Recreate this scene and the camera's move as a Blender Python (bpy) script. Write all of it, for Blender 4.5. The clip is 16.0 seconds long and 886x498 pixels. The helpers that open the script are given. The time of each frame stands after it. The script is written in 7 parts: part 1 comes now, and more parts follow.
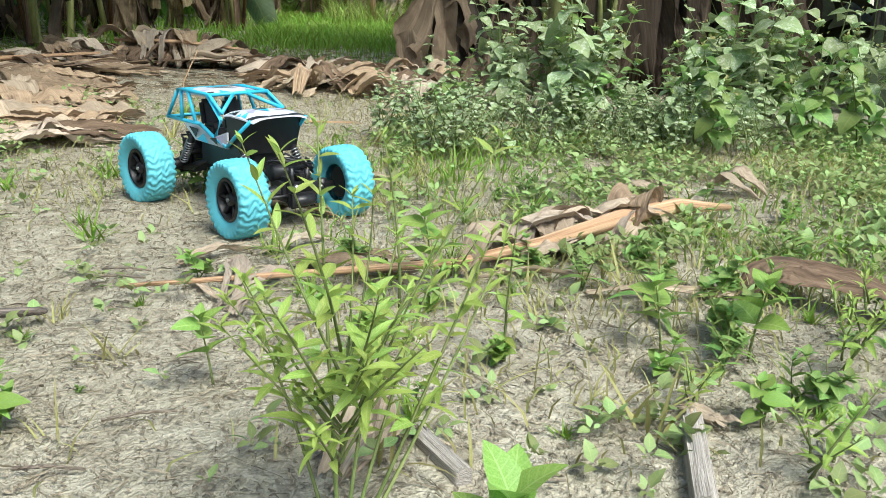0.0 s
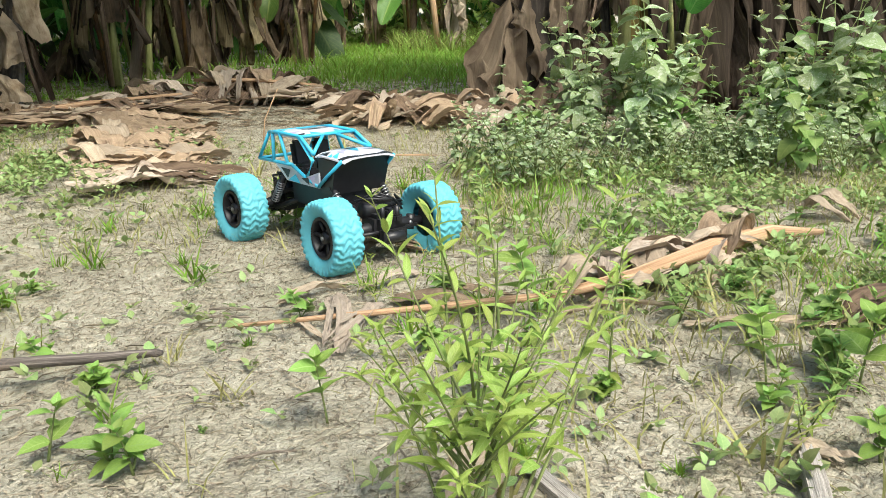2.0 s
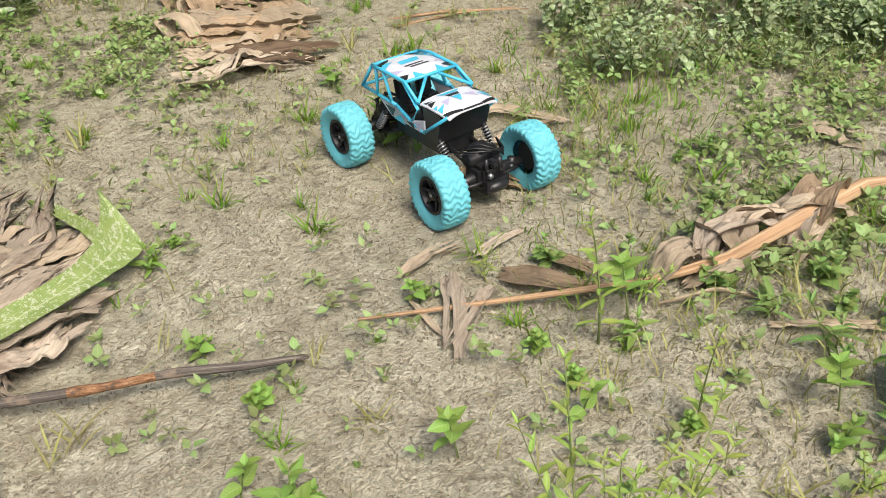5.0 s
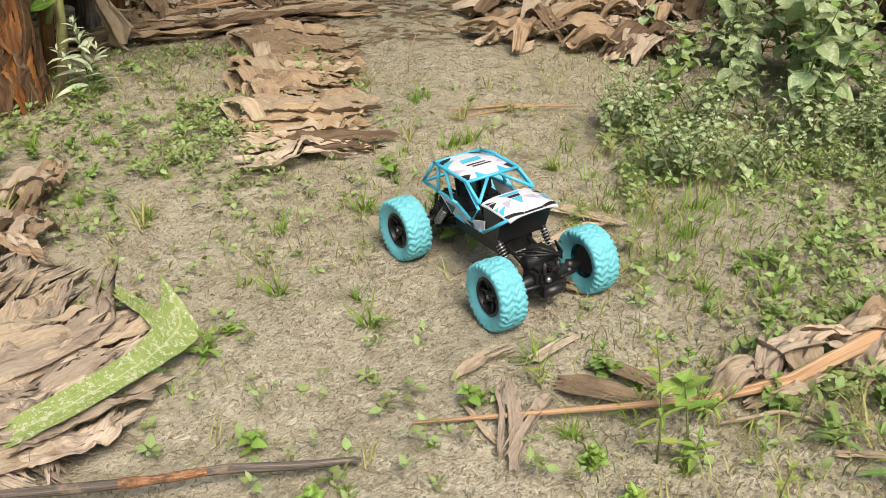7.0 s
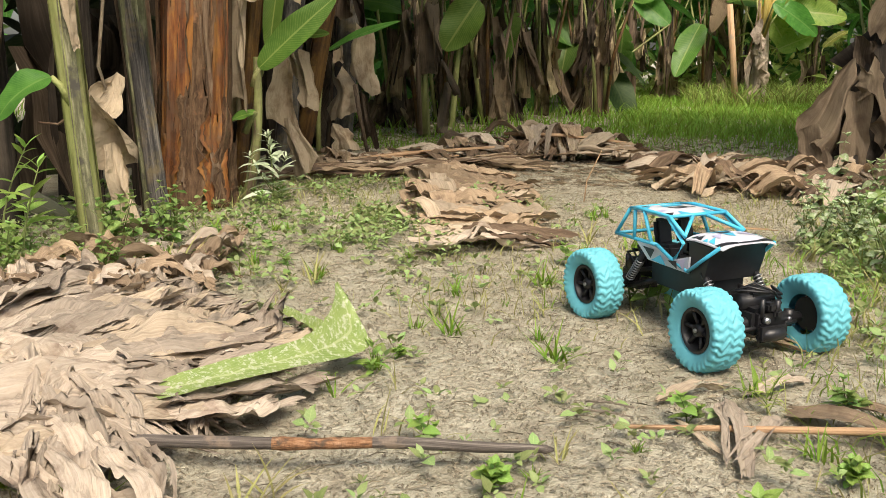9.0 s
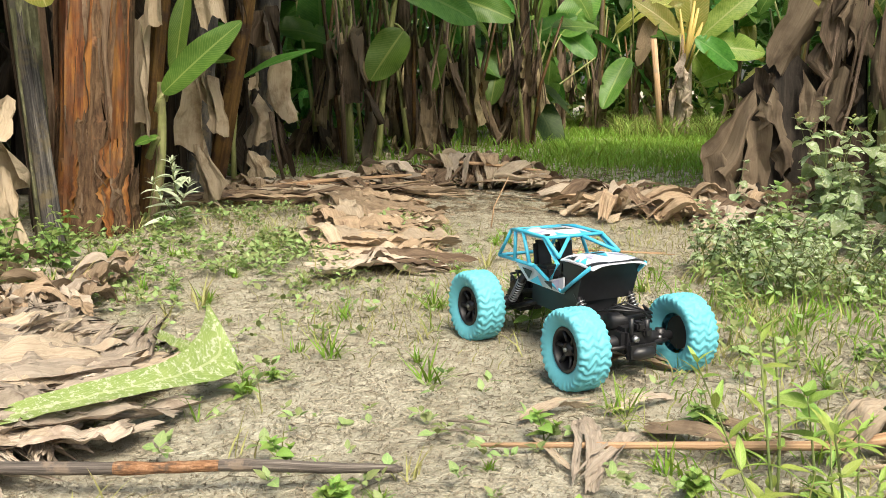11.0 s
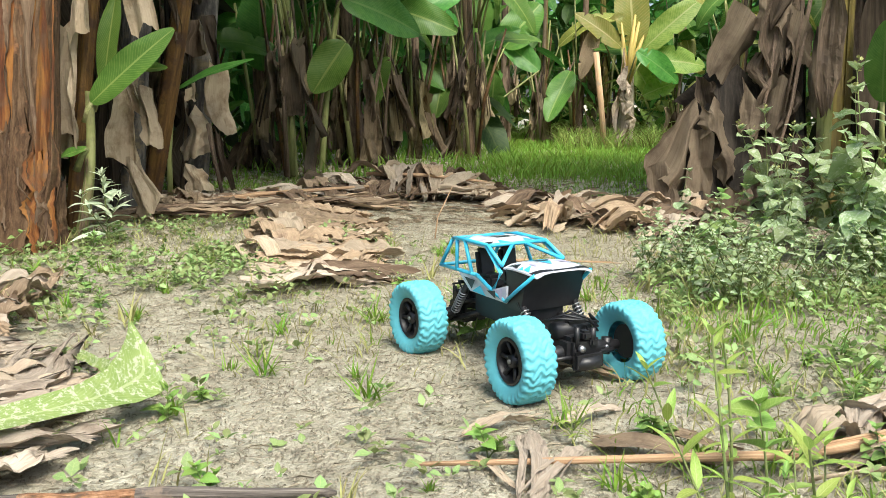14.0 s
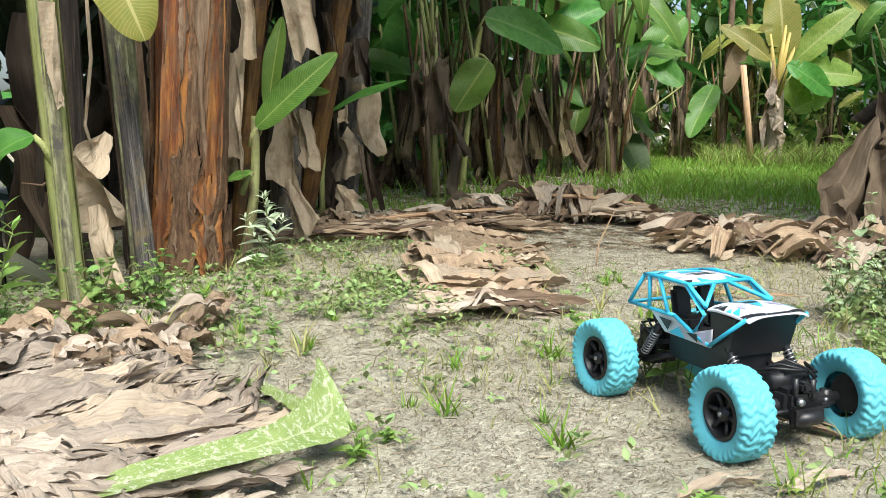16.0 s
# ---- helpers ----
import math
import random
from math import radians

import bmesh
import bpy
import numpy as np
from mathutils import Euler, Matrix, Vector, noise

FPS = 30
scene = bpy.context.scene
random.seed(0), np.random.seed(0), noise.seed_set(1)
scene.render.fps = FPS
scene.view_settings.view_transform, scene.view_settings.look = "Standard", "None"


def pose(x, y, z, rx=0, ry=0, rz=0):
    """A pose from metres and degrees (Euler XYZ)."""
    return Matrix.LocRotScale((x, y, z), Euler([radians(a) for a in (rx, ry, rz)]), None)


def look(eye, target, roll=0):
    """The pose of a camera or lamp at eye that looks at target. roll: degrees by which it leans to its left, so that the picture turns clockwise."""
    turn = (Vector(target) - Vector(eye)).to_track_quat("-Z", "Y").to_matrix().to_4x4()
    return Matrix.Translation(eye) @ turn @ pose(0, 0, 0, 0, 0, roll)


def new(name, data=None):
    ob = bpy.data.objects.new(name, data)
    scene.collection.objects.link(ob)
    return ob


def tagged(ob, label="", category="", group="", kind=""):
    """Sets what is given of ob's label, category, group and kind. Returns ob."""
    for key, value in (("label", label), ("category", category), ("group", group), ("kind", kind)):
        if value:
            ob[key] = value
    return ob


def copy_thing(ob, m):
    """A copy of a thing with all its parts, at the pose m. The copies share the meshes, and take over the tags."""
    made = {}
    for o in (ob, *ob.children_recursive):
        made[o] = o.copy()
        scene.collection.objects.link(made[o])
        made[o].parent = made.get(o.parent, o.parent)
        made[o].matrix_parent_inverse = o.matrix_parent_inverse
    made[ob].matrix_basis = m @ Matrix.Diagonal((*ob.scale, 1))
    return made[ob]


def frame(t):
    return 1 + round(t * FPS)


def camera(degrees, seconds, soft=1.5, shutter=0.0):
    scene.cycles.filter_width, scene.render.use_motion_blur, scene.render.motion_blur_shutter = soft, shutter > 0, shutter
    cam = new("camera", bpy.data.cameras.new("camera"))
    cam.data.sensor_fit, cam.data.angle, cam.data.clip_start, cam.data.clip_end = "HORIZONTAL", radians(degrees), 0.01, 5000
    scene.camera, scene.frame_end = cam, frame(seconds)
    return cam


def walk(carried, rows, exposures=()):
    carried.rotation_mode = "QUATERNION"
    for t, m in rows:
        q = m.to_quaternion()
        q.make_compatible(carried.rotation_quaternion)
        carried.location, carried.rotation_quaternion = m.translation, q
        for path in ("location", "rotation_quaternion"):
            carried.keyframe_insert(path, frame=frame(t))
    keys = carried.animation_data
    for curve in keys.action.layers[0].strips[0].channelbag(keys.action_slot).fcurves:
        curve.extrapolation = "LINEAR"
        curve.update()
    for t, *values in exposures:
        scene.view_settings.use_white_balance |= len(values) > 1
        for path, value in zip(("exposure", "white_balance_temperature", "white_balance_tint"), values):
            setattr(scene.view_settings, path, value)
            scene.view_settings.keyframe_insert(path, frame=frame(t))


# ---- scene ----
cam = camera(53.9, 16.0, 0.5)
PATH = [
    (0, (0.305, -0.069, 0.343), (0.559, 1.827, -0.24), 2.0),
    (0.5, (0.288, -0.072, 0.352), (0.533, 1.827, -0.227), 1.9),
    (1, (0.28, -0.076, 0.358), (0.482, 1.834, -0.198), 1.1),
    (1.5, (0.276, -0.078, 0.361), (0.424, 1.842, -0.178), 0.1),
    (2, (0.267, -0.077, 0.361), (0.375, 1.848, -0.172), -0.6),
    (2.5, (0.254, -0.063, 0.38), (0.306, 1.864, -0.151), -1.3),
    (3, (0.237, -0.04, 0.443), (0.23, 1.871, -0.146), -1.7),
    (3.5, (0.221, -0.006, 0.544), (0.166, 1.839, -0.225), -2.2),
    (4, (0.231, 0.013, 0.623), (0.172, 1.749, -0.368), -2.6),
    (4.2, (0.232, 0.005, 0.643), (0.175, 1.693, -0.428), -2.9),
    (6.3, (0.186, -0.019, 0.801), (0.094, 1.626, -0.333), -2.0),
    (6.5, (0.183, -0.01, 0.8), (0.08, 1.655, -0.303), -1.9),
    (7, (0.187, 0.01, 0.759), (0.045, 1.75, -0.216), -1.2),
    (7.5, (0.186, 0.026, 0.668), (-0.012, 1.86, -0.104), -0.4),
    (8, (0.129, -0.006, 0.512), (-0.172, 1.882, -0.077), 0.2),
    (8.2, (0.103, -0.016, 0.456), (-0.261, 1.875, -0.083), 0.2),
    (10.3, (0.141, -0.015, 0.382), (-0.365, 1.881, -0.004), -0.1),
    (10.5, (0.162, -0.005, 0.381), (-0.299, 1.904, 0.005), 0.1),
    (11, (0.2, 0.006, 0.386), (-0.15, 1.941, 0.025), 0.4),
    (11.5, (0.208, 0.008, 0.388), (-0.058, 1.959, 0.038), 0.6),
    (12, (0.21, 0.009, 0.386), (-0.019, 1.967, 0.049), 0.4),
    (12.5, (0.215, 0.012, 0.384), (0.003, 1.974, 0.055), 0.3),
    (13, (0.216, 0.016, 0.377), (0.009, 1.979, 0.05), 0.3),
    (13.5, (0.209, 0.029, 0.372), (-0.007, 1.99, 0.044), 0.3),
    (14, (0.205, 0.057, 0.369), (-0.029, 2.016, 0.042), 0.2),
    (14.5, (0.187, 0.082, 0.382), (-0.1, 2.034, 0.053), 0.1),
    (15, (0.14, 0.096, 0.386), (-0.24, 2.034, 0.07), -0.1),
    (15.5, (0.104, 0.098, 0.388), (-0.363, 2.019, 0.086), -0.3),
    (16, (0.104, 0.106, 0.388), (-0.409, 2.016, 0.094), -0.3),
]
walk(cam, [(t, look(eye, target, roll)) for t, eye, target, roll in PATH], [(0, 0.86, 5900, 4), (2, 0.93, 6250, 6), (4, 0.67, 6350, 8), (6.5, 0.56, 6900, 12), (8, 0.62, 6950, 12), (10.5, 0.92, 6850, 9), (12.5, 1.05, 6650, 8), (14.5, 1.05, 6100, 6), (16, 1.0, 6000, 7)])

# ---- light ----
world = bpy.data.worlds.new("sky")
scene.world = world
world.use_nodes = True
wn = world.node_tree.nodes
sky = wn.new("ShaderNodeTexSky")
sky.sky_type, sky.sun_disc = "NISHITA", False
sky.sun_elevation, sky.sun_rotation = radians(56), radians(151)
sky.air_density, sky.dust_density, sky.ozone_density = 1.0, 4.0, 1.0
world.node_tree.links.new(sky.outputs[0], wn["Background"].inputs[0])
wn["Background"].inputs[1].default_value = 0.115
sun = new("sun", bpy.data.lights.new("sun", "SUN"))
sun.data.energy, sun.data.angle, sun.data.color = 2.75, radians(28), (1.0, 0.925, 0.80)
sun.matrix_world = look((1.7, -3.1, 5.2), (0, 0, 0))

RNG = np.random.RandomState(7)


# ---- materials ----
def nodes_of(name, rough=0.8, spec=0.3):
    m = bpy.data.materials.new(name)
    m.use_nodes = True
    n, l = m.node_tree.nodes, m.node_tree.links
    b = n["Principled BSDF"]
    b.inputs["Roughness"].default_value = rough
    b.inputs["Specular IOR Level"].default_value = spec
    return m, n, l, b


def ramp(n, l, src, stops):
    r = n.new("ShaderNodeValToRGB")
    e = r.color_ramp.elements
    while len(e) < len(stops):
        e.new(0.5)
    for k, (p, c) in enumerate(stops):
        e[k].position, e[k].color = p, (*c, 1)
    l.new(src, r.inputs[0])
    return r.outputs[0]


def coords(n, l, kind, scale):
    t, mp = n.new("ShaderNodeTexCoord"), n.new("ShaderNodeMapping")
    l.new(t.outputs[kind], mp.inputs[0])
    mp.inputs["Scale"].default_value = scale
    return mp.outputs[0]


def noise_tex(n, l, vec, scale, detail=4, rough=0.6):
    t = n.new("ShaderNodeTexNoise")
    t.inputs["Scale"].default_value, t.inputs["Detail"].default_value, t.inputs["Roughness"].default_value = scale, detail, rough
    l.new(vec, t.inputs["Vector"])
    return t.outputs["Fac"]


def mixed(n, l, fac, a, b, blend="MIX"):
    x = n.new("ShaderNodeMix")
    x.data_type, x.blend_type = "RGBA", blend
    for k, v in ((0, fac), (6, a), (7, b)):
        if isinstance(v, (int, float)):
            x.inputs[k].default_value = v
        elif isinstance(v, tuple):
            x.inputs[k].default_value = (*v, 1)
        else:
            l.new(v, x.inputs[k])
    return x.outputs[2]


def bumped(n, l, b, height, strength, distance):
    k = n.new("ShaderNodeBump")
    k.inputs["Strength"].default_value, k.inputs["Distance"].default_value = strength, distance
    l.new(height, k.inputs["Height"])
    l.new(k.outputs[0], b.inputs["Normal"])


def varied(n, l, colour, low, high, island=False, sat=0.0):
    """The colour, lighter or darker by the piece."""
    if island:
        src = n.new("ShaderNodeNewGeometry").outputs["Random Per Island"]
    else:
        src = n.new("ShaderNodeObjectInfo").outputs["Random"]
    m = n.new("ShaderNodeMapRange")
    m.inputs[3].default_value, m.inputs[4].default_value = low, high
    l.new(src, m.inputs[0])
    h = n.new("ShaderNodeHueSaturation")
    l.new(m.outputs[0], h.inputs["Value"])
    l.new(colour, h.inputs["Color"])
    if sat:
        w = n.new("ShaderNodeMapRange")
        w.inputs[3].default_value, w.inputs[4].default_value = 0.5 - sat, 0.5 + sat
        l.new(src, w.inputs[0])
        l.new(w.outputs[0], h.inputs["Hue"])
    return h.outputs[0]


def streaked(name, stops, along=2.0, across=45.0, low=0.75, high=1.25, rough=0.85, bump=0.5, blotch=None, island=False, thru=0.0, sat=0.0, fine=1.0, crumple=0.0):
    """Fibrous stuff: streaks along u, blotches over it."""
    m, n, l, b = nodes_of(name, rough)
    v = coords(n, l, "UV", (along, across, 1))
    f = noise_tex(n, l, v, 1.0, 6, 0.7)
    col = ramp(n, l, f, [(0.5 + (p - 0.5) * 0.6, c) for p, c in stops])
    if blotch:
        g = noise_tex(n, l, coords(n, l, "Object", (1, 1, 1)), blotch[0], 5, 0.65)
        fac = ramp(n, l, g, [(blotch[2], (0, 0, 0)), (blotch[3], (1, 1, 1))])
        col = mixed(n, l, fac, col, blotch[1])
    col = varied(n, l, col, low, high, island, sat)
    l.new(col, b.inputs["Base Color"])
    wrinkle = noise_tex(n, l, coords(n, l, "UV", (along * 4, across * 0.35, 1)), 1.0, 3, 0.6)
    height = mixed(n, l, 0.6, f, wrinkle)
    if crumple:
        cells = n.new("ShaderNodeTexVoronoi")
        cells.inputs["Scale"].default_value = 1.0
        shift = n.new("ShaderNodeVectorMath")
        shift.operation = "MULTIPLY_ADD"
        uv = coords(n, l, "UV", (20, 15, 1))
        l.new(noise_tex(n, l, uv, 0.7, 3), shift.inputs[0])
        shift.inputs[1].default_value = (2.0, 2.0, 2.0)
        l.new(uv, shift.inputs[2])
        l.new(shift.outputs[0], cells.inputs["Vector"])
        height = mixed(n, l, crumple, height, cells.outputs["Distance"])
    bumped(n, l, b, height, min(1.0, bump * 1.6), 0.006 * fine)
    if thru:
        t = n.new("ShaderNodeBsdfTranslucent")
        l.new(col, t.inputs[0])
        x = n.new("ShaderNodeMixShader")
        x.inputs[0].default_value = thru
        l.new(b.outputs[0], x.inputs[1])
        l.new(t.outputs[0], x.inputs[2])
        l.new(x.outputs[0], n["Material Output"].inputs[0])
    return m


def plain(name, colour, rough=0.5, spec=0.4, metal=0.0, grain=60.0, amount=0.12, bump=0.1):
    m, n, l, b = nodes_of(name, rough, spec)
    b.inputs["Metallic"].default_value = metal
    f = noise_tex(n, l, coords(n, l, "Object", (1, 1, 1)), grain, 4)
    dark = tuple(c * (1 - amount) for c in colour)
    light = tuple(min(1, c * (1 + amount)) for c in colour)
    l.new(ramp(n, l, f, [(0.3, dark), (0.7, light)]), b.inputs["Base Color"])
    bumped(n, l, b, f, bump, 0.001)
    return m


def soil():
    m, n, l, b = nodes_of("soil", 0.95, 0.1)
    o = coords(n, l, "Object", (1, 1, 1))
    big = noise_tex(n, l, o, 2.3, 5, 0.6)
    mid = noise_tex(n, l, o, 26, 6, 0.72)
    fine = noise_tex(n, l, o, 170, 4, 0.7)
    c = ramp(n, l, mid, [(0.3, (0.325, 0.285, 0.215)), (0.47, (0.445, 0.412, 0.318)), (0.66, (0.575, 0.545, 0.435))])
    c = mixed(n, l, ramp(n, l, big, [(0.42, (0, 0, 0)), (0.68, (0.7, 0.7, 0.7))]), c, (0.375, 0.35, 0.262))
    c = mixed(n, l, ramp(n, l, fine, [(0.33, (0.6, 0.6, 0.6)), (0.45, (0, 0, 0))]), c, (0.24, 0.205, 0.15))
    shifted = n.new("ShaderNodeVectorMath")
    shifted.operation = "MULTIPLY_ADD"
    l.new(noise_tex(n, l, o, 40, 4, 0.7), shifted.inputs[0])
    shifted.inputs[1].default_value = (0.06, 0.06, 0.06)
    l.new(o, shifted.inputs[2])
    cells = n.new("ShaderNodeTexVoronoi")
    cells.feature = "DISTANCE_TO_EDGE"
    cells.inputs["Scale"].default_value = 95
    l.new(shifted.outputs[0], cells.inputs["Vector"])
    gaps = ramp(n, l, cells.outputs["Distance"], [(0.0, (0.25, 0.25, 0.25)), (0.06, (0, 0, 0))])
    c = mixed(n, l, gaps, c, (0.22, 0.19, 0.13))
    moss = noise_tex(n, l, o, 5.5, 6, 0.75)
    c = mixed(n, l, ramp(n, l, moss, [(0.58, (0, 0, 0)), (0.72, (0.62, 0.62, 0.62))]), c, (0.19, 0.19, 0.09))
    l.new(c, b.inputs["Base Color"])
    flakes = ramp(n, l, cells.outputs["Distance"], [(0.0, (0, 0, 0)), (0.22, (1, 1, 1))])
    h = mixed(n, l, 0.15, mixed(n, l, 0.5, mid, fine), flakes)
    bumped(n, l, b, h, 1.0, 0.010)
    return m


def leafy(name, a, c, vein, low=0.7, high=1.25, rough=0.45, thru=0.3, veins=24.0, island=False, sat=0.015, spots=None):
    """A living leaf: u runs along the midrib, v across it."""
    m, n, l, b = nodes_of(name, rough, 0.35)
    f = noise_tex(n, l, coords(n, l, "Object", (1, 1, 1)), 35, 4)
    col = ramp(n, l, f, [(0.3, a), (0.7, c)])
    sep = n.new("ShaderNodeSeparateXYZ")
    tc = n.new("ShaderNodeTexCoord")
    l.new(tc.outputs["UV"], sep.inputs[0])

    def calc(op, p, q=None):
        k = n.new("ShaderNodeMath")
        k.operation = op
        for i, v in ((0, p), (1, q)):
            if v is None:
                continue
            if isinstance(v, (int, float)):
                k.inputs[i].default_value = v
            else:
                l.new(v, k.inputs[i])
        return k.outputs[0]

    side = calc("ABSOLUTE", calc("SUBTRACT", sep.outputs[1], 0.5))
    mid = calc("LESS_THAN", side, 0.03)
    ribs = calc("GREATER_THAN", calc("SINE", calc("MULTIPLY", calc("SUBTRACT", sep.outputs[0], calc("MULTIPLY", side, 0.35)), veins * 6.283)), 0.8)
    col = mixed(n, l, calc("MULTIPLY", ribs, 0.35), col, vein)
    col = mixed(n, l, calc("MULTIPLY", mid, 0.8), col, vein)
    if spots:
        g = noise_tex(n, l, coords(n, l, "Object", (1, 1, 1)), spots[0], 3, 0.8)
        col = mixed(n, l, ramp(n, l, g, [(spots[2], (0, 0, 0)), (spots[2] + 0.08, (0.85, 0.85, 0.85))]), col, spots[1])
    col = varied(n, l, col, low, high, island, sat)
    l.new(col, b.inputs["Base Color"])
    bumped(n, l, b, ribs, 0.15, 0.002)
    t = n.new("ShaderNodeBsdfTranslucent")
    l.new(col, t.inputs[0])
    x = n.new("ShaderNodeMixShader")
    x.inputs[0].default_value = thru
    l.new(b.outputs[0], x.inputs[1])
    l.new(t.outputs[0], x.inputs[2])
    l.new(x.outputs[0], n["Material Output"].inputs[0])
    return m


SOIL = soil()
DRY = streaked("dry_leaf", [(0.25, (0.26, 0.185, 0.12)), (0.5, (0.36, 0.265, 0.175)), (0.75, (0.45, 0.345, 0.235))], 5, 90, 0.6, 1.2, blotch=(16, (0.19, 0.13, 0.09), 0.56, 0.72), thru=0.15, bump=0.55, fine=1.6, crumple=0.6)
DRY_PALE = streaked("pale_dry_leaf", [(0.25, (0.38, 0.30, 0.215)), (0.5, (0.48, 0.39, 0.285)), (0.75, (0.57, 0.47, 0.355))], 5, 95, 0.7, 1.1, blotch=(13, (0.34, 0.26, 0.19), 0.55, 0.72), thru=0.15, bump=0.55, fine=1.6, crumple=0.6)
DRY_DARK = streaked("weathered_dry_leaf", [(0.25, (0.085, 0.055, 0.035)), (0.5, (0.17, 0.115, 0.075)), (0.75, (0.26, 0.185, 0.125))], 3, 30, 0.7, 1.3, blotch=(9, (0.07, 0.05, 0.04), 0.55, 0.72), thru=0.1, bump=0.55, fine=1.6, crumple=0.6)
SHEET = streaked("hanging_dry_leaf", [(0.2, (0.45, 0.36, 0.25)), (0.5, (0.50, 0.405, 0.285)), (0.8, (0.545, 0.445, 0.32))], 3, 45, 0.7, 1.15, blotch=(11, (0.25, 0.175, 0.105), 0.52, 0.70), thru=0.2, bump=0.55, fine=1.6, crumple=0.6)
# the same hanging leaf as SHEET, with shade put into its colour
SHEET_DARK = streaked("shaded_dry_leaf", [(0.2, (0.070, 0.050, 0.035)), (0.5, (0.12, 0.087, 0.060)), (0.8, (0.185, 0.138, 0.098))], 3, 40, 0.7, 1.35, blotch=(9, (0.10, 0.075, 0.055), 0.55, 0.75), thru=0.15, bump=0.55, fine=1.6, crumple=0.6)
MULCH = streaked("mulch", [(0.3, (0.12, 0.085, 0.05)), (0.6, (0.24, 0.18, 0.11)), (0.8, (0.36, 0.28, 0.18))], 2, 6, 0.5, 1.3, island=True)
LITTER = streaked("litter", [(0.3, (0.33, 0.275, 0.195)), (0.6, (0.49, 0.43, 0.32)), (0.8, (0.61, 0.545, 0.42))], 2, 6, 0.5, 1.15, island=True)
STALK = streaked("dry_stalk", [(0.25, (0.24, 0.14, 0.075)), (0.5, (0.47, 0.30, 0.175)), (0.75, (0.62, 0.46, 0.30))], 2.5, 9, 0.9, 1.1, blotch=(9, (0.33, 0.26, 0.19), 0.58, 0.68))
STICK = streaked("weathered_stick", [(0.25, (0.045, 0.038, 0.033)), (0.5, (0.12, 0.102, 0.088)), (0.75, (0.28, 0.245, 0.21))], 3, 10, 0.9, 1.1, blotch=(25, (0.22, 0.17, 0.13), 0.58, 0.66))
WORN = streaked("worn_wood", [(0.25, (0.06, 0.035, 0.022)), (0.5, (0.25, 0.125, 0.062)), (0.75, (0.42, 0.26, 0.155))], 9, 9, 0.95, 1.05, blotch=(45, (0.10, 0.07, 0.05), 0.52, 0.64))
SILVER = leafy("silvery_weed_leaf", (0.42, 0.50, 0.33), (0.55, 0.62, 0.44), (0.62, 0.68, 0.52), 0.85, 1.12, 0.7, 0.25, 7, island=True)
# leaf colour with the sunlight of the far opening put into it
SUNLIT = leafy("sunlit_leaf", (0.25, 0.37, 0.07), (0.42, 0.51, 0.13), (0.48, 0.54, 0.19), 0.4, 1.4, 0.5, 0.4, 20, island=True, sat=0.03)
BARK = streaked("grey_bark", [(0.25, (0.16, 0.14, 0.12)), (0.5, (0.37, 0.34, 0.30)), (0.75, (0.52, 0.49, 0.44))], 1.5, 16, 0.9, 1.1)
HUSK = streaked("bleached_dry_leaf", [(0.25, (0.355, 0.29, 0.225)), (0.5, (0.455, 0.38, 0.30)), (0.75, (0.54, 0.46, 0.37))], 9, 70, 0.65, 1.15, blotch=(18, (0.24, 0.18, 0.135), 0.54, 0.70), thru=0.12, bump=0.55, fine=1.6, crumple=0.6)
SPRIG = leafy("yellow_green_weed_leaf", (0.25, 0.37, 0.065), (0.38, 0.50, 0.12), (0.44, 0.53, 0.18), 0.8, 1.15, 0.5, 0.35, 7, sat=0.02)
MOSSY = streaked("mossy_sheath", [(0.25, (0.05, 0.05, 0.03)), (0.5, (0.115, 0.115, 0.06)), (0.75, (0.27, 0.26, 0.165))], 10, 4, 0.8, 1.2, 0.7, blotch=(20, (0.06, 0.055, 0.045), 0.52, 0.62))
RED = streaked("red_sheath", [(0.2, (0.039, 0.016, 0.010)), (0.38, (0.101, 0.038, 0.018)), (0.5, (0.195, 0.074, 0.026)), (0.62, (0.289, 0.133, 0.037)), (0.74, (0.187, 0.089, 0.044)), (0.85, (0.281, 0.185, 0.111))], 3.5, 7, 0.75, 1.25, 0.45, blotch=(16, (0.13, 0.08, 0.05), 0.46, 0.72))
OLD = streaked("old_sheath", [(0.25, (0.045, 0.025, 0.014)), (0.5, (0.11, 0.064, 0.035)), (0.75, (0.19, 0.122, 0.07))], 14, 20, 0.8, 1.2, 0.9, 0.9, blotch=(17, (0.24, 0.12, 0.06), 0.56, 0.68))
SKIRT = streaked("grey_dead_leaf", [(0.2, (0.125, 0.093, 0.062)), (0.5, (0.165, 0.126, 0.085)), (0.8, (0.205, 0.16, 0.112))], 3, 60, 0.65, 1.25, blotch=(11, (0.085, 0.06, 0.042), 0.50, 0.72), thru=0.1, bump=0.3, fine=1.2, crumple=0.5)
# dead leaf darkened in colour for the shade deep among the stems
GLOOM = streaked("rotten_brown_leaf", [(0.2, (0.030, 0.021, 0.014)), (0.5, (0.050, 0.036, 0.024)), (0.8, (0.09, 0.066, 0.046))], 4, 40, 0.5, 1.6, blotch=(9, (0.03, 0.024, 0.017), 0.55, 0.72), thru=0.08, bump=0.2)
DEAD = streaked("withered_brown_leaf", [(0.2, (0.16, 0.12, 0.072)), (0.5, (0.26, 0.195, 0.12)), (0.8, (0.38, 0.295, 0.19))], 4, 40, 0.35, 1.5, blotch=(7, (0.07, 0.055, 0.03), 0.48, 0.66), thru=0.15, bump=0.3, crumple=0.5, sat=0.02)
